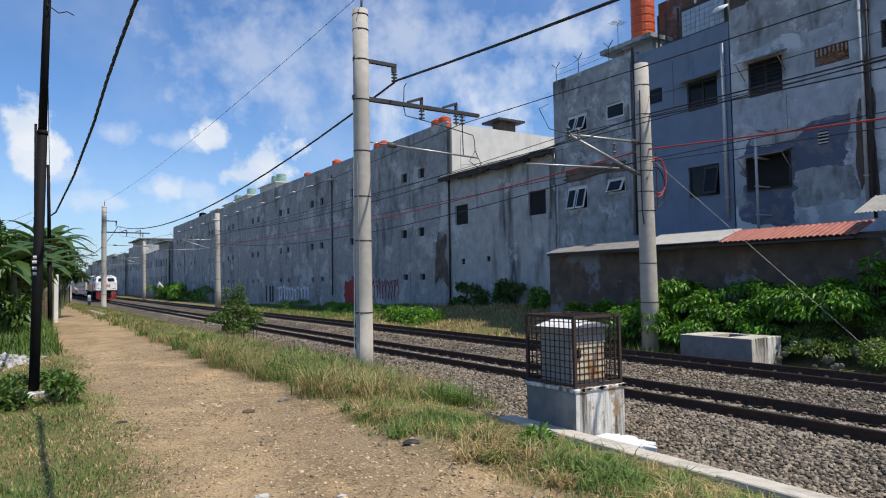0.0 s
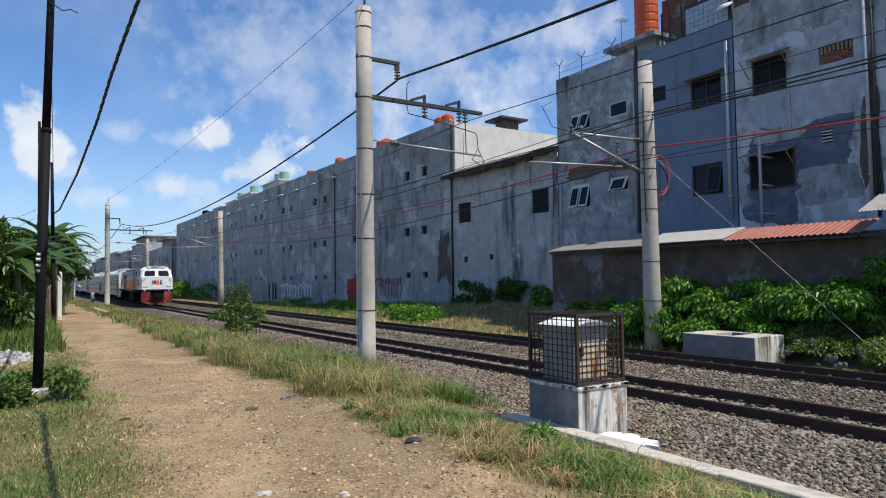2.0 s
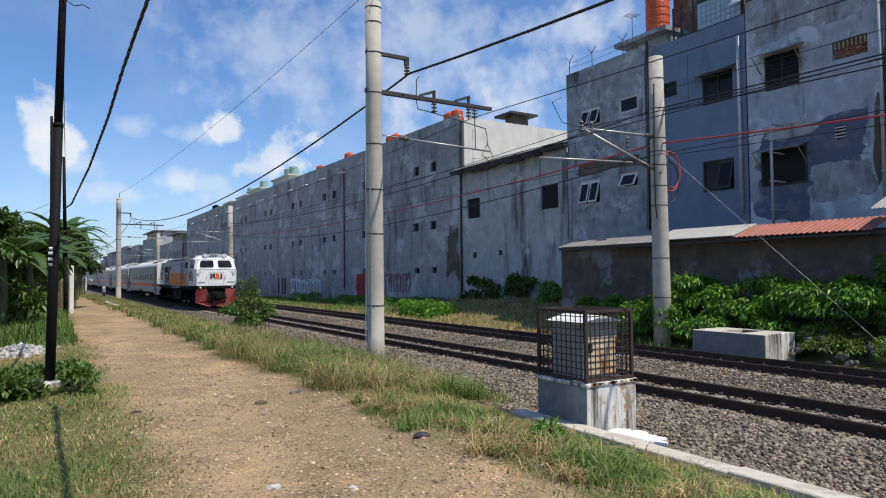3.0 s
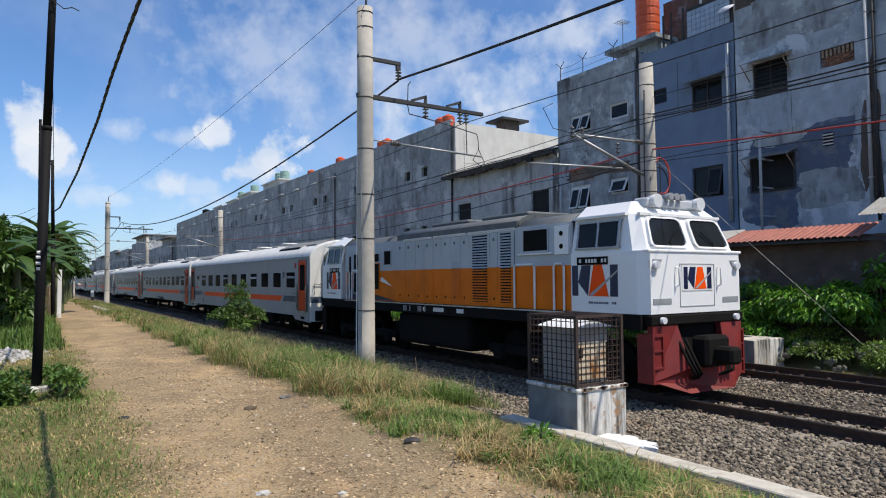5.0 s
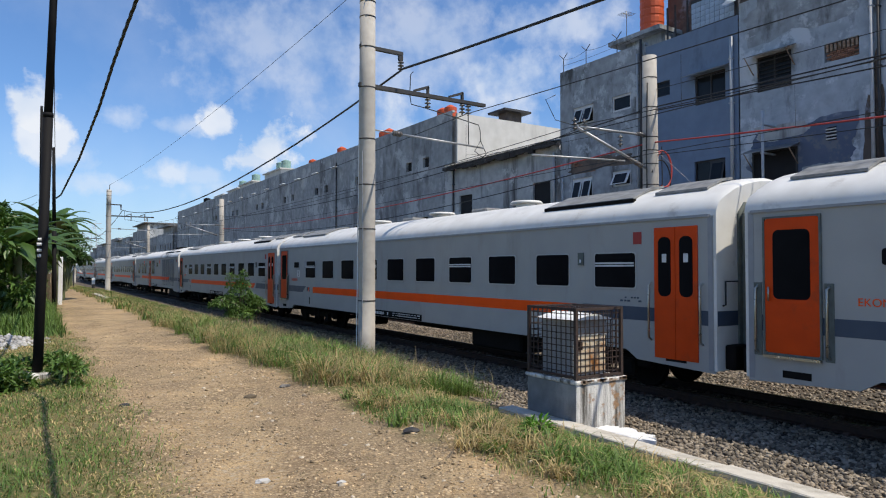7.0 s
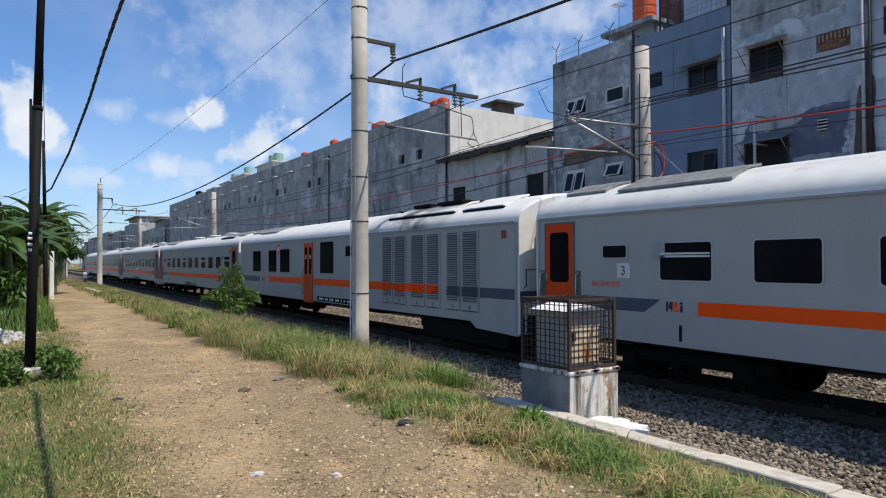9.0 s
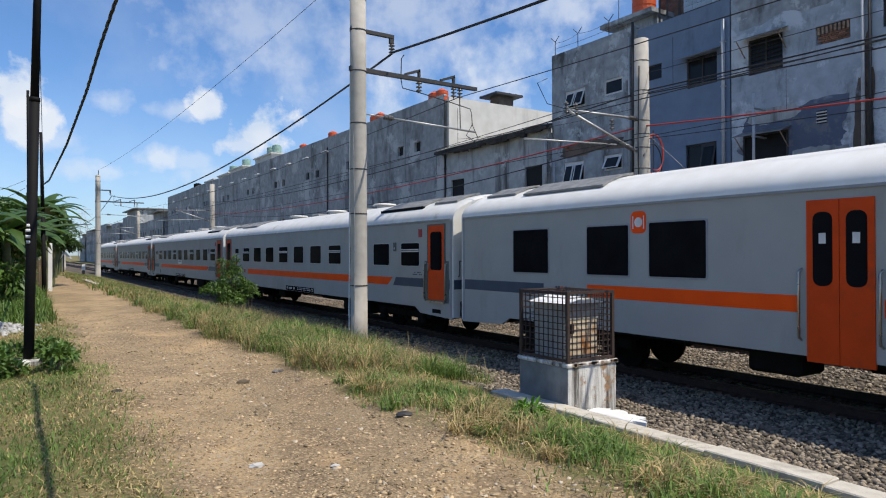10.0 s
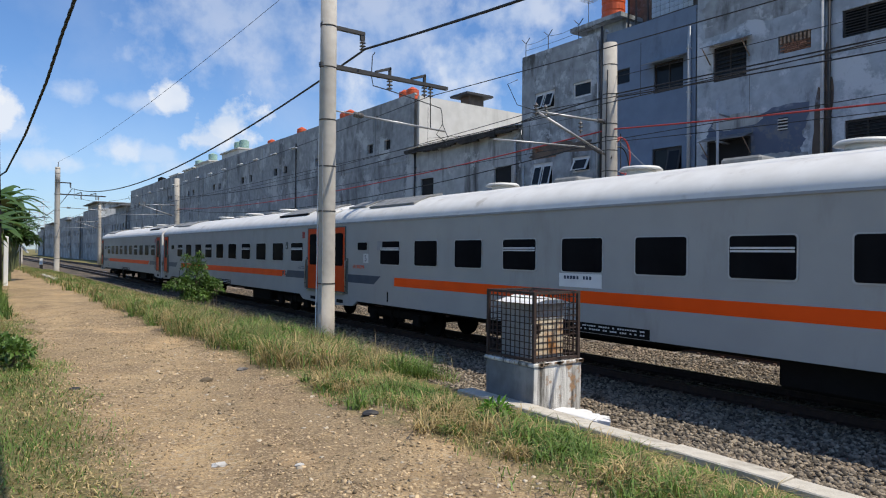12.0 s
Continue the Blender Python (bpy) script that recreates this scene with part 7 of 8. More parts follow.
def lean_tos():
    t = thing("lean_to", "dark low wall with corrugated tin canopy", "lean-to", m=OUT)
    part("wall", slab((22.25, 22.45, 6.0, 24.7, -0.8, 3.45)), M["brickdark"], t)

    def tin(y0, y1, z0, z1, xa, xb, n, mat_="tin"):
        bm = bmesh.new()
        for i in range(n):
            a, c = y0 + (y1 - y0) * i / n, y0 + (y1 - y0) * (i + 1) / n
            m = (a + c) / 2
            for p, q, h0, h1 in ((a, m, 0, 0.035), (m, c, 0.035, 0)):
                poly(bm, [(xa, p, z0 + h0), (xa, q, z0 + h1), (xb, q, z1 + h1), (xb, p, z1 + h0)])
        return part("tin_sheet", bm, M[mat_], t)
    tin(18.4, 24.3, 3.35, 3.72, 21.6, 22.97, 48)
    tin(14.7, 18.5, 3.42, 3.90, 21.5, 22.97, 30, "pale_tin")
    tin(6.0, 10.1, 3.98, 4.6, 21.5, 22.97, 36)
    part("beam", slab((21.65, 21.72, 6.1, 24.2, 3.22, 3.33)), M["frame_dark"], t)
    part("ledge", slab((22.98, 26.1, 6.9, 24.6, 3.3, 3.42)), M["frame_dark"], t)
    r = thing("tiled_canopy", "red clay tile canopy against the wall", "roof", m=OUT)
    tile = bmesh.new()
    prof = [(math.cos(a) * 0.105, math.sin(a) * 0.055) for a in (math.pi * k / 6 for k in range(7))]
    loft(tile, [[(0, -u, w) for u, w in prof], [(0.36, -u * 0.92, w * 0.92 + 0.135) for u, w in prof], ])
    loft(tile, [[(0, -u * 0.85, w * 0.85 - 0.012) for u, w in prof], [(0, -u, w) for u, w in prof]])
    me = finish("tile", tile, M["redtile"])
    for row in range(4):
        for c in range(23):
            reuse("tile", me, r, Matrix.Translation((21.5 + 0.33 * row, 10.15 + 0.205 * c, 3.34 + 0.115 * row)))
    part("deck", slab((21.55, 22.95, 10.1, 14.8, 3.22, 3.30)), M["frame_dark"], r)


lean_tos()


def water_tank(x, y, z, r, h, material, label):
    t = thing("water_tank", label, "water tank", "roof water tanks", m=Matrix.Translation((x, y, z)))
    prof = [(0.0, 0.01), (0.0, r)]
    for i in range(6):
        z0, dz = h * 0.85 * i / 6, h * 0.85 / 6
        prof += [(z0 + 0.02, r), (z0 + dz * 0.7, r), (z0 + dz * 0.75, r * 0.965), (z0 + dz * 0.97, r * 0.965)]
    prof += [(h * 0.86, r), (h * 0.97, r * 0.45), (h * 0.97, 0.01)]
    bm = bmesh.new()
    loft(bm, [[(q * math.cos(a), q * math.sin(a), z) for a in (2 * math.pi * k / 20 for k in range(20))] for z, q in prof], closed=True, smooth=False)
    part("tank", bm, material, t)
    bm = bmesh.new()
    tube(bm, (0, 0, h * 0.95), (0, 0, h), r * 0.3, r * 0.3, 16)
    part("lid", bm, material, t)


for y, h in ((38.6, 1.5), (47.8, 1.5), (57.4, 1.5), (64.8, 1.35)):
    for dy in ((0, 0.95) if y < 50 else (0,)):
        water_tank(25.2, y + dy, 12.28, 0.46, h, M["tank_o"], "orange ribbed plastic water tank on the roof")
for y, z in ((73.8, 13.75), (75.6, 13.75), (85.5, 13.5), (91.5, 13.3)):
    water_tank(25.4, y, 13.7 if y < 80 else (13.5 if y < 90 else 13.3), 0.55, 1.15, M["tank_g"], "pale green water tank on the roof")
water_tank(24.7, 20.5, 13.3, 0.55, 2.6, M["tank_o"], "large orange-red water tank on the roof terrace")
water_tank(24.6, 109.0, 12.3, 0.6, 1.3, M["blackpole"], "black water tank on the roof")


def roof_block(y0, y1, z1, material="conc_white"):
    b = thing("roof_room", "small pale rendered room on the flat roof", "roof room", "roof rooms")
    part("wall", slab((24.4, 27.5, y0, y1, 12.0, z1 - 0.14)), M[material], b)
    part("slab", slab((24.2, 27.7, y0 - 0.25, y1 + 0.25, z1 - 0.14, z1)), M[material], b)


for y0, y1, z in ((72.6, 78.6, 13.7), (83.5, 89.5, 13.5), (90.3, 95.5, 13.3), (98.0, 103.0, 13.2), (105.5, 112.0, 13.0)):
    roof_block(y0, y1, z)


def terrace():
    t = thing("roof_terrace", "cluttered roof terrace with pale blue tiled parapet", "terrace")
    part("back_wall", slab((25.6, 25.8, 15.0, 20.3, 11.9, 15.2)), M["brickdark"], t)
    part("canopy", slab((23.4, 26.2, 14.9, 18.3, 15.0, 15.1)), M["tin"], t)
    part("parapet", slab((23.02, 23.16, 15.0, 17.1, 12.0, 13.25)), M["frame_dark"], t)
    bm = bmesh.new()
    box(bm, 23.0, 23.018, -0.1, 0.1, -0.1, 0.1)
    me = finish("tile", bm, M["tile_blue"])
    for i in range(9):
        for j in range(5):
            reuse("tile", me, t, Matrix.Translation((-0.002, 15.25 + 0.215 * i, 12.14 + 0.215 * j)))
    part("window_frame", (lambda b: (ring(b, 15.9, 16.5, 13.2, 14.3, 0.06, 23.05, 23.12), b)[1])(bmesh.new()), M["frame_white"], t)
    for y in (17.3, 17.9, 18.3):
        part("post", slab((23.05, 23.11, y, y + 0.06, 11.9, 13.4)), M["frame_dark"], t)
    bm = bmesh.new()
    vs = [[(22.7 - 0.16 * (1 - k * k) + k * 0.2 * math.sin(a), 15.1 + k * 0.34 * math.cos(a), 12.5 + k * 0.17 * math.sin(a)) for a in (2 * math.pi * i / 20 for i in range(20))] for k in (0.05, 0.5, 1.0)]
    loft(bm, vs, closed=True)
    d = thing("satellite_dish", "white satellite dish on the parapet", "dish", data=finish("satellite_dish", bm, M["lamp_white"]))
    a = thing("tv_antenna", "thin metal television antenna on the roof", "antenna")
    bm = bmesh.new()
    tube(bm, (24.2, 21.6, 13.2), (24.2, 21.6, 14.6), 0.018, n=6)
    part("mast", bm, M["galv"], a)
    for i in range(7):
        bm = bmesh.new()
        tube(bm, (24.2 - 0.3 + 0.1 * i, 21.3, 14.45), (24.2 - 0.3 + 0.1 * i, 21.9, 14.45), 0.010, n=5)
        part("rod", bm, M["galv"], a)
    part("boom", slab((23.85, 24.55, 21.59, 21.61, 14.44, 14.46)), M["galv"], a)
    for y in (24.8, 23.2, 21.2):
        f = thing("fence_post", "bent iron fence post on the parapet", "post", "parapet posts")
        bm = bmesh.new()
        rope(bm, [(23.1, y, 12.1), (23.1, y, 12.95), (23.05, y + 0.25, 13.2)], 0.02, 6)
        part("post", bm, M["steel_dark"], f)
        bm = bmesh.new()
        rope(bm, [(23.1, y, 12.95), (23.12, y - 0.25, 13.2)], 0.02, 6)
        part("prong", bm, M["steel_dark"], f)
    line("barbed_wire", "thin sagging barbed wire on the parapet", [((23.1, 24.8, 12.9), (23.1, 23.2, 12.95), 0.1), ((23.1, 23.2, 12.95), (23.1, 21.2, 12.95), 0.12), ((23.1, 24.8, 12.6), (23.1, 19.6, 12.7), 0.1)], 0.008, M["steel_dark"])
    w = thing("window", "dark open window under a tin awning", "window")
    # flat black slab on the wall, painting the unlit room; no hole here
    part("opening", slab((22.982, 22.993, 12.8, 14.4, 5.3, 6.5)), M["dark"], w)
    part("window_frame", (lambda b: (ring(b, 12.75, 14.45, 5.25, 6.55, 0.06, 22.95, 22.99), b)[1])(bmesh.new()), M["frame_dark"], w)
    v = thing("wall_vent", "small slatted vent in the peeling wall", "vent")
    part("backing", slab((22.98, 22.992, 11.43, 11.75, 6.57, 7.02)), M["dark"], v)
    for i in range(4):
        part("slat", slab((22.955, 22.979, 11.42, 11.76, 6.60 + 0.11 * i, 6.645 + 0.11 * i)), M["conc_white"], v)
    p = thing("roof_pavilion", "small dark shed with a flat lid on the roof", "shed")
    part("shed", slab((28.7, 30.0, 36.6, 37.6, 12.0, 13.35)), M["brickdark"], p)
    part("roof", slab((28.1, 30.5, 36.1, 38.1, 13.35, 13.5)), M["frame_dark"], p)



terrace()
for i, y in enumerate((53.08, 57.46, 62.11, 66.54, 71.89, 76.91, 82.13, 87.56, 93.5, 100.0, 108.0, 117.0)):
    w = thing("wall_lamp", "white shaded lamp on the long wall", "lamp", "wall lamps", m=Matrix.Translation((WALL_X, y, 10.95)))
    bm = bmesh.new()
    tube(bm, (0, 0, 0.12), (-0.35, 0, 0.16), 0.025, n=6)
    part("bracket", bm, M["galv"], w)
    bm = bmesh.new()
    bbox(bm, -0.62, -0.30, -0.55, 0.55, 0.02, 0.12, 0.03, 1)
    part("shade", bm, M["lamp_white"], w)


# ---------------------------------------------------------------- plants
def leaves(name, label, category, centres, outward, size, material, seed, aspect=0.42, droop=0.5, parent=None, kind=""):
    """Folded pointed leaves, each two facets along a midrib, in one mesh."""
    rng = np.random.default_rng(seed)
    n = len(centres)
    d = outward + rng.normal(0, 0.55, (n, 3))
    d[:, 2] -= droop
    d /= np.linalg.norm(d, axis=1)[:, None] + 1e-9
    up = np.tile(np.array([0, 0, 1.0]), (n, 1)) + rng.normal(0, 0.35, (n, 3))
    side = np.cross(d, up)
    side /= np.linalg.norm(side, axis=1)[:, None] + 1e-9
    nor = np.cross(side, d)
    s = size * rng.uniform(0.6, 1.3, n)[:, None]
    v = np.empty((n, 6, 3))
    v[:, 0] = centres
    v[:, 1] = centres + d * s * 0.45 + side * s * aspect * 0.5 + nor * s * 0.10
    v[:, 2] = centres + d * s * 0.5
    v[:, 3] = centres + d * s * 0.45 - side * s * aspect * 0.5 + nor * s * 0.10
    v[:, 4] = centres + d * s - nor * s * 0.12
    v[:, 5] = v[:, 2]
    f = np.array([[0, 2, 1], [0, 3, 2], [2, 4, 1], [2, 3, 4]])
    faces = (f[None] + (np.arange(n) * 6)[:, None, None]).reshape(-1, 3)
    me = from_arrays(name, v.reshape(-1, 3), faces, material)
    if parent:
        ob = new(name, me)
        ob.parent = parent
        return ob
    return thing(name, label, category, kind=kind, data=me)


def clump_points(rng, n, clumps):
    """Points on and in a set of ellipsoids (x, y, z, rx, ry, rz); returns points and outward ways."""
    w = np.array([c[3] * c[4] + c[4] * c[5] + c[3] * c[5] for c in clumps])
    pick = rng.choice(len(clumps), n, p=w / w.sum())
    c = np.array(clumps)[pick]
    d = rng.normal(0, 1, (n, 3))
    d /= np.linalg.norm(d, axis=1)[:, None]
    d[:, 2] = np.abs(d[:, 2]) * 0.9 - 0.25
    k = rng.uniform(0.72, 1.04, n)[:, None]
    return c[:, :3] + d * c[:, 3:] * k, d


def shrub(name, label, clumps, n, size, material, seed, droop=0.5, aspect=0.42, stem=None, z_min=None):
    rng = np.random.default_rng(seed)
    b = thing(name, label, "plant")
    pts, out = clump_points(rng, n, clumps)
    if z_min is not None:
        keep = pts[:, 2] > z_min
        pts, out = pts[keep], out[keep]
    leaves("foliage", "", "", pts, out, size, material, seed + 1, aspect, droop, b)
    for c in clumps[:16]:
        g = float(ground_z(c[0], c[1]))
        foot = (c[0] + random.uniform(-0.1, 0.1), c[1] + random.uniform(-0.1, 0.1), min(g, c[2]) - 0.1)
        bm = bmesh.new()
        rope(bm, [foot, (c[0], c[1], (foot[2] + c[2]) / 2), (c[0] + 0.05, c[1], c[2] + c[5] * 0.5)], 0.018, 5)
        part("stem", bm, M["bark"], b)
    return b


def bank_plants():
    rng = random.Random(21)
    clumps = []
    for i in range(84):
        y = rng.uniform(8.8, 17.0)
        top = np.interp(y, [8.8, 9.3, 10, 11.5, 12.5, 13.7, 15, 16.4, 17.6], [1.9, 2.0, 1.75, 2.0, 2.0, 2.35, 1.9, 1.25, 0.7])
        k = rng.uniform(0.08, 0.9) if y > 10.7 else rng.uniform(0.55, 0.9)
        z = top * k
        x = 17.45 + 1.5 * k + rng.uniform(-0.15, 0.6)
        r = rng.uniform(0.35, 0.7)
        clumps.append((x, y, z, r, r * 1.1, min(r * 0.75, top - z + 0.1)))
    shrub("bush", "dense bright green broad-leaved bushes on the bank", clumps, 30000, 0.20, M["leaf_bush"], 31, 1.0, 0.33)
    clumps = []
    for i in range(52):
        y = rng.uniform(2.5, 10.2)
        x = rng.uniform(17.15, 19.8)
        r = rng.uniform(0.3, 0.75)
        clumps.append((x, y, -0.15 + 0.52 * (x - 17.2) + rng.uniform(-0.1, 0.2), r, r, 0.42))
    shrub("creeper", "low tangled green creeper covering the bank", clumps, 34000, 0.07, M["leaf_creeper"], 33, 0.3, 0.5)
    clumps = [(rng.uniform(18.4, 19.9), rng.uniform(29.5, 35.8), rng.uniform(-0.3, 0.35), rng.uniform(0.5, 0.9), rng.uniform(0.7, 1.1), 0.5) for i in range(16)]
    shrub("bush", "round light green bush on the bank", clumps, 6000, 0.22, M["leaf_bush"], 35, 0.5)
    clumps = [(22.4, 28.0 + rng.uniform(-1.3, 1.1), rng.uniform(0.1, 2.1), 0.3, 0.34, 0.36) for i in range(13)]
    clumps += [(22.3, 32.0 + rng.uniform(-1.7, 1.5), rng.uniform(0.1, 2.0), 0.3, 0.34, 0.36) for i in range(15)]
    # darker green than the sunlit bushes: the wall's shade is in the colour
    shrub("bush", "bushes against the wall, shade put into darker leaves", clumps, 4000, 0.24, M["leaf_tree"], 37)
    clumps = [(21.7, 24.2 + rng.uniform(-1.6, 1.2), rng.uniform(0.5, 1.5), 0.4, 0.5, 0.5) for i in range(8)]
    clumps += [(18.9, 18.2 + rng.uniform(-1.8, 1.8), rng.uniform(0.4, 1.0), 0.4, 0.5, 0.4) for i in range(6)]
    shrub("bush", "small green bushes at the foot of the wall", clumps, 3500, 0.24, M["leaf_bush"], 39)
    clumps = [(rng.uniform(19.5, 22.4), rng.uniform(38, 62), rng.uniform(-0.1, 0.35), 0.5, 0.9, 0.4) for i in range(22)]
    shrub("weeds", "low green weeds along the foot of the wall", clumps, 5000, 0.2, M["leaf_bush"], 41)
    clumps = [(rng.uniform(19.5, 22.2), rng.uniform(92, 128), rng.uniform(-0.2, 1.8), 0.9, 1.4, 0.9) for i in range(26)]
    shrub("bush", "distant green bushes beside the track", clumps, 6000, 0.4, M["leaf_bush"], 43)
    # bush at the low wall, the shade there put into its dark leaf colour
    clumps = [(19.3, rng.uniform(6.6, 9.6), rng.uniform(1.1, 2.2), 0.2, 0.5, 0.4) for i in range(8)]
    shrub("bush", "leafy bush under the canopy, shade put into dark leaves", clumps, 2600, 0.2, M["leaf_dark"], 45)
    clumps = [(18.8, 8.3, 2.0, 0.25, 0.3, 0.35), (18.8, 8.4, 2.4, 0.2, 0.2, 0.2), (18.8, 7.8, 1.5, 0.3, 0.3, 0.3), (18.8, 9.3, 1.8, 0.3, 0.3, 0.3)]
    shrub("sapling", "thin young tree with bright yellow-green leaves", clumps, 420, 0.24, M["leaf_bush"], 46)


bank_plants()


def small_tree():
    rng = random.Random(52)
    extra = [(6.55 + rng.uniform(-0.7, 0.7), 24.0 + rng.uniform(-0.3, 0.3), rng.uniform(0.1, 1.0), 0.28, 0.28, 0.22) for i in range(9)]
    extra += [(6.55 + rng.uniform(-0.5, 0.5), 24.0, rng.uniform(1.5, 2.0), 0.13, 0.13, 0.24) for i in range(5)]
    clumps = extra + [(6.6, 24.0, 1.25, 0.45, 0.45, 0.45), (6.1, 23.9, 0.95, 0.5, 0.5, 0.35), (7.05, 24.1, 0.95, 0.45, 0.5, 0.35), (6.7, 24.1, 1.6, 0.3, 0.3, 0.28), (5.75, 24.0, 0.85, 0.25, 0.3, 0.2), (6.5, 23.7, 0.6, 0.5, 0.45, 0.35)]
    shrub("small_tree", "small leafy green shrub beside the ballast", clumps, 5200, 0.11, M["leaf_tree"], 51, 0.3, 0.45)


small_tree()


def stone_pitching():
    """Rough stones set in the foot of the bank, showing between the creepers."""
    w = thing("stone_pitching", "pale rough stones set in the foot of the bank", "stones", kind="structure")
    rng = random.Random(14)
    shapes = []
    for k in range(4):
        bm = bmesh.new()
        bmesh.ops.create_icosphere(bm, subdivisions=2, radius=1)
        for v in bm.verts:
            v.co *= 1 + 0.4 * noise.noise(v.co * 1.4 + Vector((k * 5.1, 0, 0)))
        shapes.append(finish("stone", bm, M["bank_stone"]))
    for i in range(70):
        y, up = rng.uniform(4.5, 10.1), rng.uniform(0, 1)
        x = 17.05 + 0.55 * up
        r = rng.uniform(0.045, 0.085)
        reuse("stone", shapes[i % 4], w, Matrix.Translation((x, y, -0.28 + 0.75 * up)) @ Matrix.Rotation(rng.uniform(0, 6.28), 4, "X") @ Matrix.Diagonal((r * 0.7, r * 1.35, r, 1)))


stone_pitching()


def weeds():
    rng = random.Random(23)
    clumps = [(0.0 + rng.uniform(-0.9, 0.65), 12.4 + rng.uniform(-0.9, 0.7), 0.40 + rng.uniform(0, 0.22), 0.24, 0.26, 0.2) for i in range(26)]
    clumps += [(rng.uniform(-1.3, 0.75), rng.uniform(10.9, 12.5), 0.34 + rng.uniform(0, 0.07), 0.14, 0.16, 0.09) for i in range(26)]
    clumps = [c for c in clumps if not (abs(c[0] - 0.25) < 0.30 and c[1] < 12.9)]
    shrub("weeds", "dark green leafy weeds round the pole footing", clumps, 4200, 0.115, M["leaf_tree"], 53, 0.0, 0.42)
    for k, (x, y, s) in enumerate(((5.0, 12.2, 0.35), (5.6, 13.6, 0.45), (6.2, 14.3, 0.45), (6.0, 12.6, 0.3), (4.9, 5.7, 0.3), (5.2, 17.4, 0.5), (5.0, 22.0, 0.4), (4.8, 10.2, 0.3))):
        g = float(ground_z(x, y))
        clumps = [(x, y, g + s * 0.5, s * 0.5, s * 0.5, s * 0.5), (x + 0.15, y + 0.2, g + s * 0.3, s * 0.5, s * 0.5, s * 0.3)]
        shrub("weed", "leafy green weed in the verge", clumps, 130, 0.12, M["leaf_bush"], 60 + k, 0.1, 0.26)


weeds()


def grass(name, label, pts, height, material, seed, lean=0.45, width=0.006):
    rng = np.random.default_rng(seed)
    n = len(pts)
    a = rng.uniform(0, 6.28, n)
    d = np.stack([np.cos(a), np.sin(a), np.zeros(n)], 1)
    s = np.stack([-np.sin(a), np.cos(a), np.zeros(n)], 1)
    h = (height * rng.uniform(0.45, 1.25, n))[:, None]
    bend = (lean * rng.uniform(0.2, 1.5, n))[:, None]
    z = np.array([[0, 0, 1.0]])
    w = width * rng.uniform(0.7, 1.5, n)[:, None]
    v = np.empty((n, 5, 3))
    v[:, 0], v[:, 1] = pts - s * w, pts + s * w
    mid = pts + z * h * 0.6 + d * h * bend * 0.35
    v[:, 2], v[:, 3] = mid - s * w * 0.7, mid + s * w * 0.7
    v[:, 4] = pts + z * h * (1 - 0.25 * bend) + d * h * bend
    f = np.array([[0, 1, 3], [0, 3, 2], [2, 3, 4]])
    faces = (f[None] + (np.arange(n) * 5)[:, None, None]).reshape(-1, 3)
    thing(name, label, "grass", kind="stuff", data=from_arrays(name, v.reshape(-1, 3), faces, material))


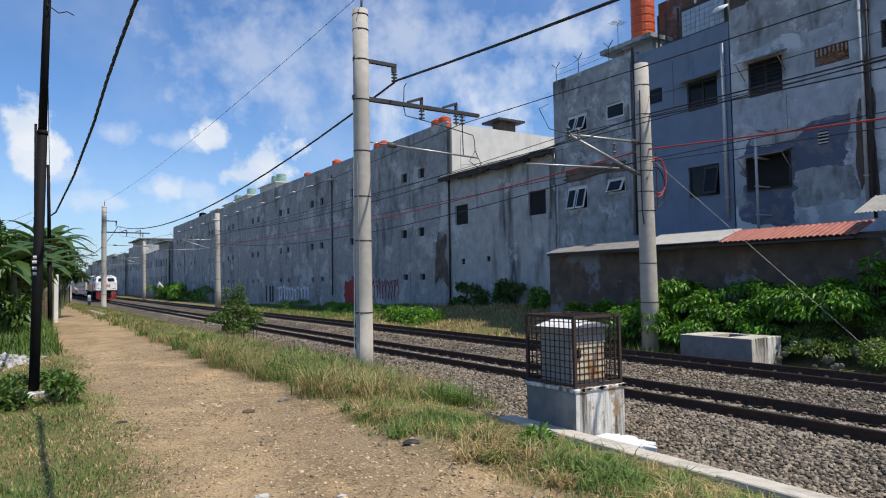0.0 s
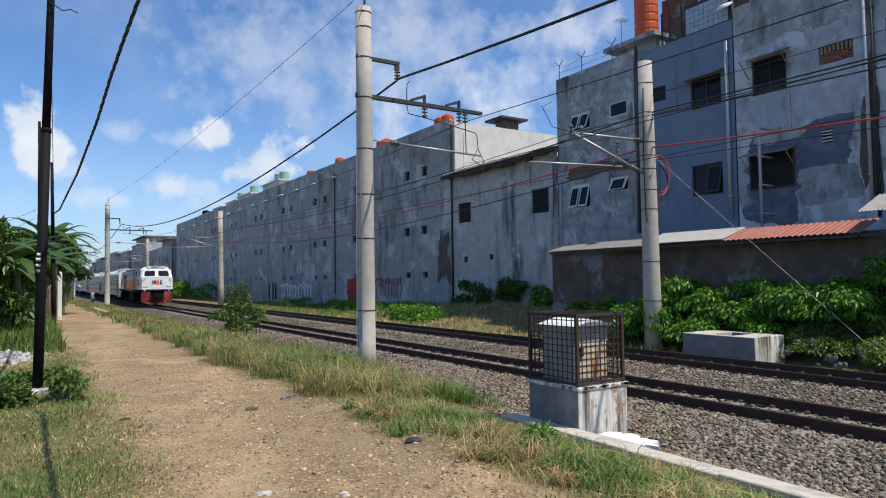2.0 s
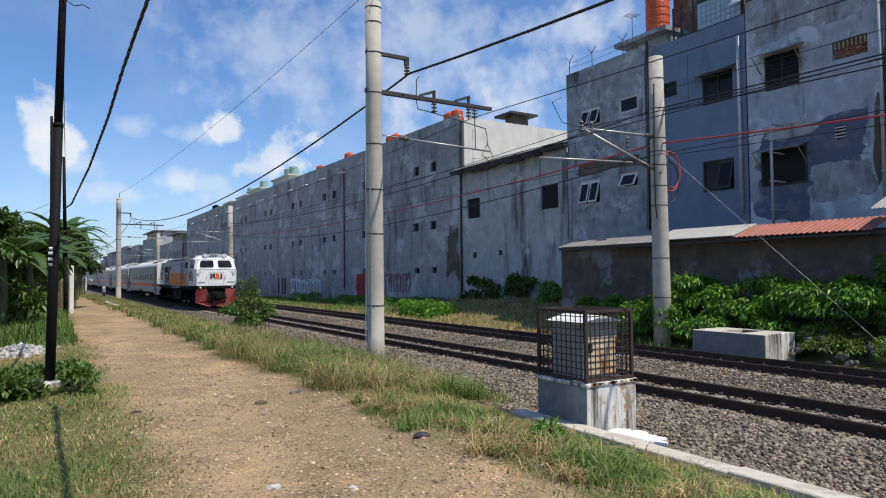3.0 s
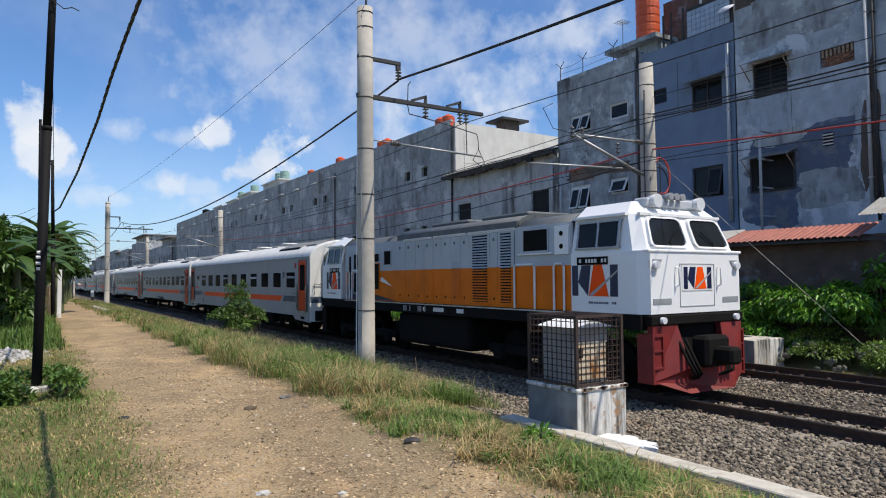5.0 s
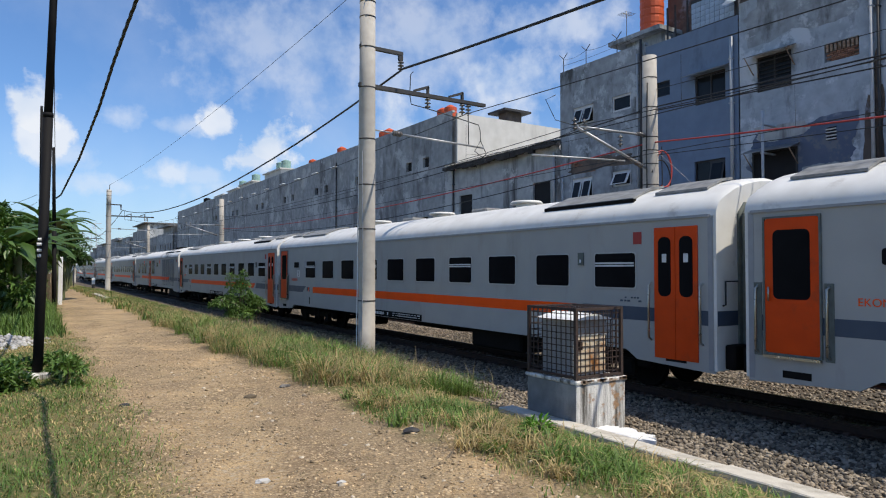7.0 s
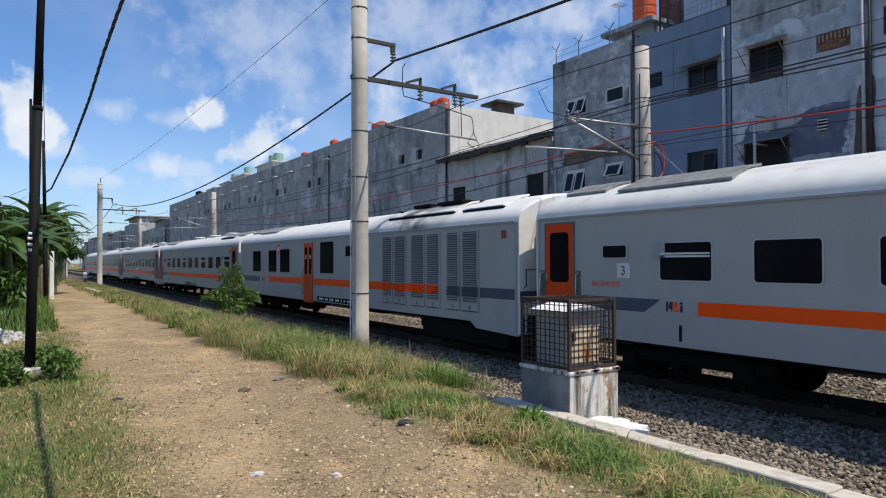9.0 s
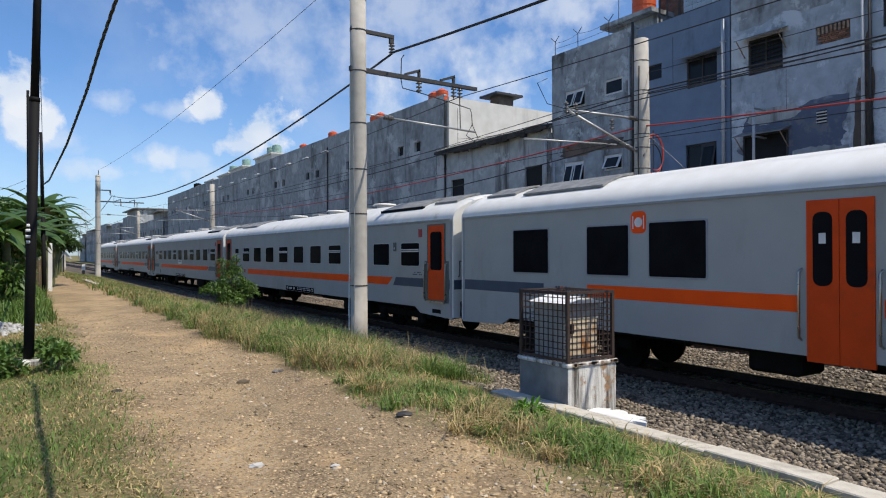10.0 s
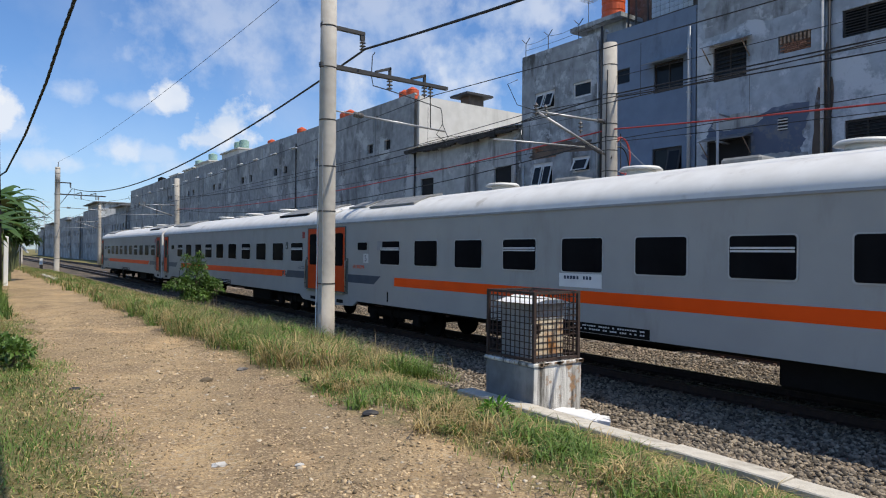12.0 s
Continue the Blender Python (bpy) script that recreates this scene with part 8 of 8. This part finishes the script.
def build_grass():
    rng = np.random.default_rng(71)

    def field(n, x0, x1, y0, y1, keep):
        x, y = rng.uniform(x0, x1, n), rng.uniform(y0, y1, n)
        k = keep(x, y) > rng.uniform(0, 1, n)
        x, y = x[k], y[k]
        return np.stack([x, y, ground_z(x, y) - 0.01], 1)

    def patch(x, y, s, seed):
        return 0.5 + 0.5 * wobble(x, y, s, seed)

    def verge(x, y):
        return smoothstep(3.5, 4.5, x + 0.35 * wobble(x, y, 0.9, 3)) * (1 - smoothstep(5.75, 5.92, x) * (y < 9.0)) * (1 - smoothstep(6.2, 7.2, x + 0.4 * wobble(x, y, 0.6, 9)))
    a = field(75000, 3.4, 7.2, 2.0, 24, lambda x, y: verge(x, y) * (0.15 + 0.85 * np.clip(patch(x, y, 0.55, 5) * 1.4 - 0.1, 0, 1)))
    h = np.where(a[:, 1] > 9, 0.38, 0.17) * (0.5 + 0.9 * patch(a[:, 0], a[:, 1], 0.8, 11)) * np.where((a[:, 0] > 5.5) & (a[:, 1] < 9), 0.45, 1)
    grass("green_grass", "green grass along the verge", a, h, M["grass_g"], 72, 1.1, 0.0055)
    a = field(78000, 3.4, 7.2, 2.0, 24, lambda x, y: verge(x, y) * (0.2 + 0.8 * np.clip(1.1 - patch(x, y, 0.55, 5), 0, 1)))
    h = np.where(a[:, 1] > 11, 0.42, 0.15) * (0.5 + 0.8 * patch(a[:, 0], a[:, 1], 0.9, 12)) * np.where((a[:, 0] > 5.5) & (a[:, 1] < 9), 0.45, 1)
    grass("dry_grass", "dry straw-coloured grass along the verge", a, h, M["grass_y"], 73, 1.4, 0.0035)
    # thicker tufts that break up the verge
    def tufts(n, blades, seed):
        r = np.random.default_rng(seed)
        c = field(n, 3.6, 6.3, 2.6, 22, verge)
        k = np.repeat(np.arange(len(c)), blades)
        spread = r.normal(0, 0.055, (len(k), 2))
        x, y = c[k, 0] + spread[:, 0], c[k, 1] + spread[:, 1]
        s = r.uniform(0.6, 1.3, len(c))[k]
        hh = np.where(y > 9, 0.46, 0.21) * s * np.where((x > 5.5) & (y < 9), 0.5, 1)
        return np.stack([x, y, ground_z(x, y) - 0.01], 1), hh
    a, h = tufts(420, 42, 171)
    grass("green_tufts", "tufts of green grass along the verge", a, h, M["grass_g"], 172, 1.3, 0.0075)
    a, h = tufts(420, 42, 173)
    grass("dry_tufts", "tufts of dry straw grass along the verge", a, h, M["grass_y"], 174, 1.5, 0.006)
    a = field(60000, 3.2, 6.6, 24, 70, lambda x, y: verge(x, y) * np.clip(patch(x, y, 0.4, 6) + 0.2, 0, 1))
    grass("green_grass", "green grass along the far verge", a, 0.30, M["grass_g"], 74, 0.6, 0.012)
    a = field(60000, 3.2, 6.6, 24, 70, lambda x, y: verge(x, y) * np.clip(1.1 - patch(x, y, 0.4, 6), 0, 1))
    grass("dry_grass", "dry straw grass along the far verge", a, 0.30, M["grass_y"], 75, 0.7, 0.012)
    # left of the path
    left = lambda x, y: smoothstep(1.5, 0.5, x + 0.35 * wobble(x, y, 0.9, 8))
    a = field(80000, -3.8, 1.4, 4.0, 22, lambda x, y: left(x, y) * np.clip(patch(x, y, 0.5, 15) * 1.2 + 0.1, 0, 1))
    h = 0.04 + 0.065 * patch(a[:, 0], a[:, 1], 0.7, 16)
    grass("short_grass", "short trodden green grass left of the path", a, h, M["grass_g"], 76, 1.3, 0.004)
    a = field(85000, -3.8, 1.6, 4.0, 22, lambda x, y: left(x, y) * np.clip(1.0 - patch(x, y, 0.5, 15), 0.1, 1))
    grass("short_dry_grass", "short dry grass left of the path", a, 0.06, M["grass_y"], 77, 1.5)
    a = field(45000, -5.0, 1.0, 19, 42, lambda x, y: left(x, y) * smoothstep(19, 22, y))
    h = 0.25 + 0.5 * patch(a[:, 0], a[:, 1], 0.5, 41)
    grass("tall_grass", "tall green reeds and grass beside the path", a, h, M["grass_g"], 78, 0.7, 0.010)
    # the bank across the tracks
    a = field(45000, 16.8, 22.5, 12, 70, lambda x, y: smoothstep(16.8, 17.6, x) * np.clip(patch(x, y, 0.35, 25), 0.05, 1) * np.where((y > 18) & (y < 36), 0.08, 1))
    grass("bank_grass", "green grass on the bank below the wall", a, 0.30, M["grass_g"], 79, 0.6, 0.014)
    a = field(45000, 16.8, 22.5, 12, 70, lambda x, y: smoothstep(16.8, 17.6, x) * np.clip(1 - patch(x, y, 0.35, 25), 0.1, 1))
    grass("dry_bank_grass", "dry straw grass on the bank", a, 0.2, M["grass_y"], 80, 0.9, 0.013)
    # seed heads of the tall dry stalks near the pole
    a = field(1300, 5.2, 7.5, 9.5, 24, lambda x, y: patch(x, y, 0.7, 30))
    grass("dry_stalks", "tall dry brown stalks beside the ballast", a, 0.55, M["leaf_dry"], 81, 0.5, 0.008)


build_grass()


def path_bits():
    rng = np.random.default_rng(91)
    def strewn(n, x0, x1, y0, y1, power, patchy, seed):
        x, y = rng.uniform(x0, x1, n), y0 + rng.uniform(0, 1, n) ** power * (y1 - y0)
        k = np.clip(0.5 + 0.75 * wobble(x, y, patchy, seed) + 0.25 * wobble(x, y, patchy * 3.1, seed + 2), 0.05, 1) > rng.uniform(0, 1, n)
        return np.stack([x[k], y[k], ground_z(x[k], y[k]) + 0.002], 1)
    scatter_stones("path_pebbles", "scattered pebbles and grit on the dirt path", strewn(17000, 0.7, 4.5, 3.0, 24, 1.6, 0.8, 4), 0.013, M["path_stone"], 92, 0.5)
    scatter_stones("path_gravel", "drifts of coarse brown gravel on the dirt path", strewn(3600, 0.8, 4.6, 3.0, 22, 1.5, 1.1, 7), 0.024, M["path_stone"], 96, 0.45)
    scatter_stones("path_stones", "pale flat stones on the edge of the path", strewn(420, 2.2, 4.4, 3.0, 14, 1.2, 0.9, 9), 0.026, M["pale_stone"], 93, 0.35)
    pts = strewn(3600, 0.6, 4.7, 3.0, 19, 1.5, 0.7, 12) + np.array([0, 0, 0.01])
    flat = np.stack([rng.normal(0, 1, len(pts)), rng.normal(0, 1, len(pts)), np.zeros(len(pts))], 1)
    leaves("leaf_litter", "dry leaf and straw litter on the path", "litter", pts, flat, 0.045, M["leaf_dry"], 95, 0.25, 0.1, kind="stuff")
    for px, py, s, m in ((3.6, 6.29, 0.07, "steel_dark"), (2.76, 9.45, 0.07, "bark"), (1.15, 9.65, 0.05, "steel_dark"), (3.43, 9.92, 0.06, "ballast_bed"), (1.75, 5.6, 0.05, "white_stone"), (2.3, 5.2, 0.03, "white_stone")):
        bm = bmesh.new()
        bmesh.ops.create_icosphere(bm, subdivisions=2, radius=1)
        for v in bm.verts:
            v.co = Vector((v.co.x * s * 1.4, v.co.y * s, v.co.z * s * 0.5)) * (1 + 0.35 * noise.noise(v.co * 1.7 + Vector((px, py, 0))))
        ob = thing("stone", "loose flat stone on the dirt path", "stone", "stones on the path", m=Matrix.Translation((px, py, float(ground_z(px, py)) + s * 0.2)), data=finish("stone", bm, M[m]))
    n = 260
    x, y = rng.normal(-0.35, 0.35, n), rng.normal(19.0, 0.5, n)
    z = ground_z(x, y) + np.clip(0.22 - 0.35 * np.hypot(x + 0.35, (y - 19) * 0.8), 0, 1) * rng.uniform(0.3, 1, n)
    scatter_stones("rubble", "heap of broken white rubble beside the path", np.stack([x, y, z], 1), 0.07, M["white_stone"], 94, 0.7)


path_bits()


def left_thicket():
    rng = random.Random(61)
    clumps = []
    for i in range(70):
        y = rng.uniform(23.5, 34)
        x = rng.uniform(-5.5, 0.15) if y < 30 else rng.uniform(-4, 0.5)
        clumps.append((x, y, rng.uniform(0.9, 4.4), rng.uniform(0.4, 0.7), rng.uniform(0.4, 0.7), rng.uniform(0.4, 0.7)))
    shrub("thicket", "dense dark green thicket beside the path", clumps, 13000, 0.34, M["leaf_banana"], 62, 0.5, 0.35)


left_thicket()


# ---------------------------------------------------------------- plants and clutter left of the path
def banana_leaf(bm, foot, yaw, length, width, rise, droop):
    n = 12
    c, s = math.cos(yaw), math.sin(yaw)
    rows = []
    for i in range(n + 1):
        t = i / n
        r = length * t
        z = rise * length * t - droop * length * t * t
        w = width * math.sin(math.pi * min(1, 0.08 + 0.92 * t) ** 0.75) * (0.4 + 0.6 * (t < 0.96))
        if i % 2 and t > 0.2:
            w *= 0.84
        mid = Vector(foot) + Vector((c * r, s * r, z))
        out = Vector((-s, c, 0)) * w
        rows.append([mid + out - Vector((0, 0, w * 0.35)), mid, mid - out - Vector((0, 0, w * 0.35))])
    loft(bm, rows)


def banana_plant(x, y, h, seed):
    rng = random.Random(seed)
    b = thing("banana_plant", "tall banana plant with long arching leaves", "plant", "banana plants", m=Matrix.Translation((x, y, float(ground_z(x, y)))))
    bm = bmesh.new()
    rope(bm, [(0, 0, -0.2), (0.03, 0, h * 0.3), (-0.03, 0.05, h * 0.6)], 0.13, 10)
    part("trunk", bm, M["green_stem"], b)
    for i in range(13):
        bm = bmesh.new()
        a = i * 2.4 + rng.uniform(-0.3, 0.3)
        banana_leaf(bm, (-0.03, 0.05, h * rng.uniform(0.5, 0.62)), a, rng.uniform(1.5, 2.3), rng.uniform(0.24, 0.36), rng.uniform(0.6, 1.3), rng.uniform(0.6, 1.15))
        part("leaf", bm, M["leaf_banana"], b)


for i, (x, y, h) in enumerate(((-0.9, 25.0, 4.2), (-2.0, 27.0, 4.6), (-0.2, 27.5, 4.3), (-0.4, 30.5, 4.4), (-1.6, 31.5, 4.8), (-3.2, 29.0, 4.6), (0.3, 35.0, 4.6), (0.6, 32.5, 4.4), (-1.3, 28.5, 5.0), (0.9, 38.5, 6.6), (1.4, 41.0, 7.4), (1.9, 44.0, 7.0), (-2.4, 22.5, 3.8), (1.6, 48.0, 4.6), (2.3, 55.0, 5.0), (2.9, 62.0, 5.4), (3.5, 70.0, 5.6), (2.2, 66.0, 6.0), (4.2, 80.0, 6.0))):
    banana_plant(x, y, h, 100 + i)


def broad_tree(x, y, h, r, seed, n=5000):
    rng = random.Random(seed)
    t = thing("tree", "dark green leafy tree beside the path", "tree", "trees beside the path")
    g = float(ground_z(x, y))
    clumps = []
    for i in range(14):
        a, k = rng.uniform(0, 6.28), rng.uniform(0.1, 0.95)
        clumps.append((x + r * k * math.cos(a), y + r * k * math.sin(a), g + h * rng.uniform(0.45, 0.92), r * 0.42, r * 0.42, r * 0.3))
    nrng = np.random.default_rng(seed)
    pts, out = clump_points(nrng, n, clumps)
    leaves("crown", "", "", pts, out, 0.30, M["leaf_dark"], seed + 1, 0.4, 0.4, t)
    bm = bmesh.new()
    tube(bm, (x, y, g - 0.2), (x + 0.1, y, g + h * 0.5), 0.16, 0.09, 10)
    for c in clumps[:8]:
        rope(bm, [(x + 0.08, y, g + h * 0.4), ((x + c[0]) / 2, (y + c[1]) / 2, g + h * 0.55), c[:3]], 0.035, 6)
    part("trunk", bm, M["bark"], t)


for i, (x, y, h, r) in enumerate(((-1.2, 37.0, 4.6, 1.9), (1.6, 44.5, 5.0, 1.8), (-3.5, 36.0, 5.2, 2.4), (1.0, 53.0, 4.2, 1.8), (-2.2, 50.0, 5.5, 2.6), (0.4, 66.0, 5.0, 2.4), (-3.0, 80.0, 6.0, 3.0), (0.5, 95.0, 5.0, 2.6), (-4.5, 26.0, 4.8, 2.2), (2.8, 78.0, 6.0, 2.2), (4.2, 92.0, 6.5, 2.6), (1.2, 58.0, 5.0, 1.8))):
    broad_tree(x, y, h, r, 200 + i)


def clutter():
    w = thing("boundary_wall", "weathered grey slab wall behind the weeds", "wall")
    part("panel", slab((-6.5, 0.55, 47.2, 47.4, 0.2, 2.0)), M["kerb"], w)
    part("panel", slab((-6.5, -1.2, 33.0, 33.2, 0.2, 2.0)), M["kerb"], w)
    p = thing("white_post", "white painted concrete post beside the path", "post")
    bm = bmesh.new()
    bbox(bm, 1.45, 1.65, 38.4, 38.6, 0.2, 2.75, 0.02, 1)
    part("post", bm, M["white"], p)
    f = thing("wooden_fence", "dark wooden shack wall behind the post", "fence")
    for i in range(6):
        part("board", slab((0.55 + 0.14 * i, 0.67 + 0.14 * i, 37.8, 37.84, 0.3, 1.9 + 0.05 * (i % 3))), M["bark"], f)
    m = thing("marker_post", "short white and black marker post by the track", "post", m=Matrix.Translation((5.45, 69.2, 0.2)))
    part("post", slab((-0.12, 0.12, -0.12, 0.12, -0.4, 0.55)), M["graf_black"], m)
    part("cap", slab((-0.13, 0.13, -0.13, 0.13, 0.55, 1.1)), M["white"], m, "white painted cap")
    for x, y, flip in ((3.97, 71.3, 1), (18.6, 112.0, 1)):
        s = thing("track_sign", "small white angled sign on a thin post", "sign", "track signs", m=Matrix.Translation((x, y, 0)))
        bm = bmesh.new()
        tube(bm, (0, 0, -0.6), (0, 0, 2.6), 0.05, n=8)
        part("post", bm, M["steel_dark"], s)
        bm = bmesh.new()
        prism(bm, [(-0.3, -0.06, 1.7), (0.0, -0.06, 2.7), (0.7, -0.06, 1.8), (0.45, -0.06, 1.8), (0.05, -0.06, 2.3)], (0, 0.03, 0))
        part("board", bm, M["white"], s)
    t = thing("pylon", "far lattice power transmission tower", "tower", m=Matrix.Translation((33.0, 420.0, 0)) @ Matrix.Diagonal((0.62, 0.62, 0.68, 1)))
    for sx in (-1, 1):
        for sy in (-1, 1):
            bm = bmesh.new()
            tube(bm, (sx * 4, sy * 4, 0), (sx * 1.0, sy * 1.0, 42), 0.22, 0.14, 5)
            part("leg", bm, M["far_steel"], t)
    for i in range(9):
        z0, z1 = i * 4.6, (i + 1) * 4.6
        a, b = 4 - 3 * z0 / 42, 4 - 3 * z1 / 42
        for k in (-1, 1):
            bm = bmesh.new()
            tube(bm, (-a * k, -a, z0), (b * k, -b, z1), 0.10, n=4)
            part("brace", bm, M["far_steel"], t)
    for z, w_ in ((32, 9), (37, 7.5), (41, 6)):
        part("crossarm", slab((-w_, w_, -0.2, 0.2, z, z + 0.5)), M["far_steel"], t)


clutter()
motions()
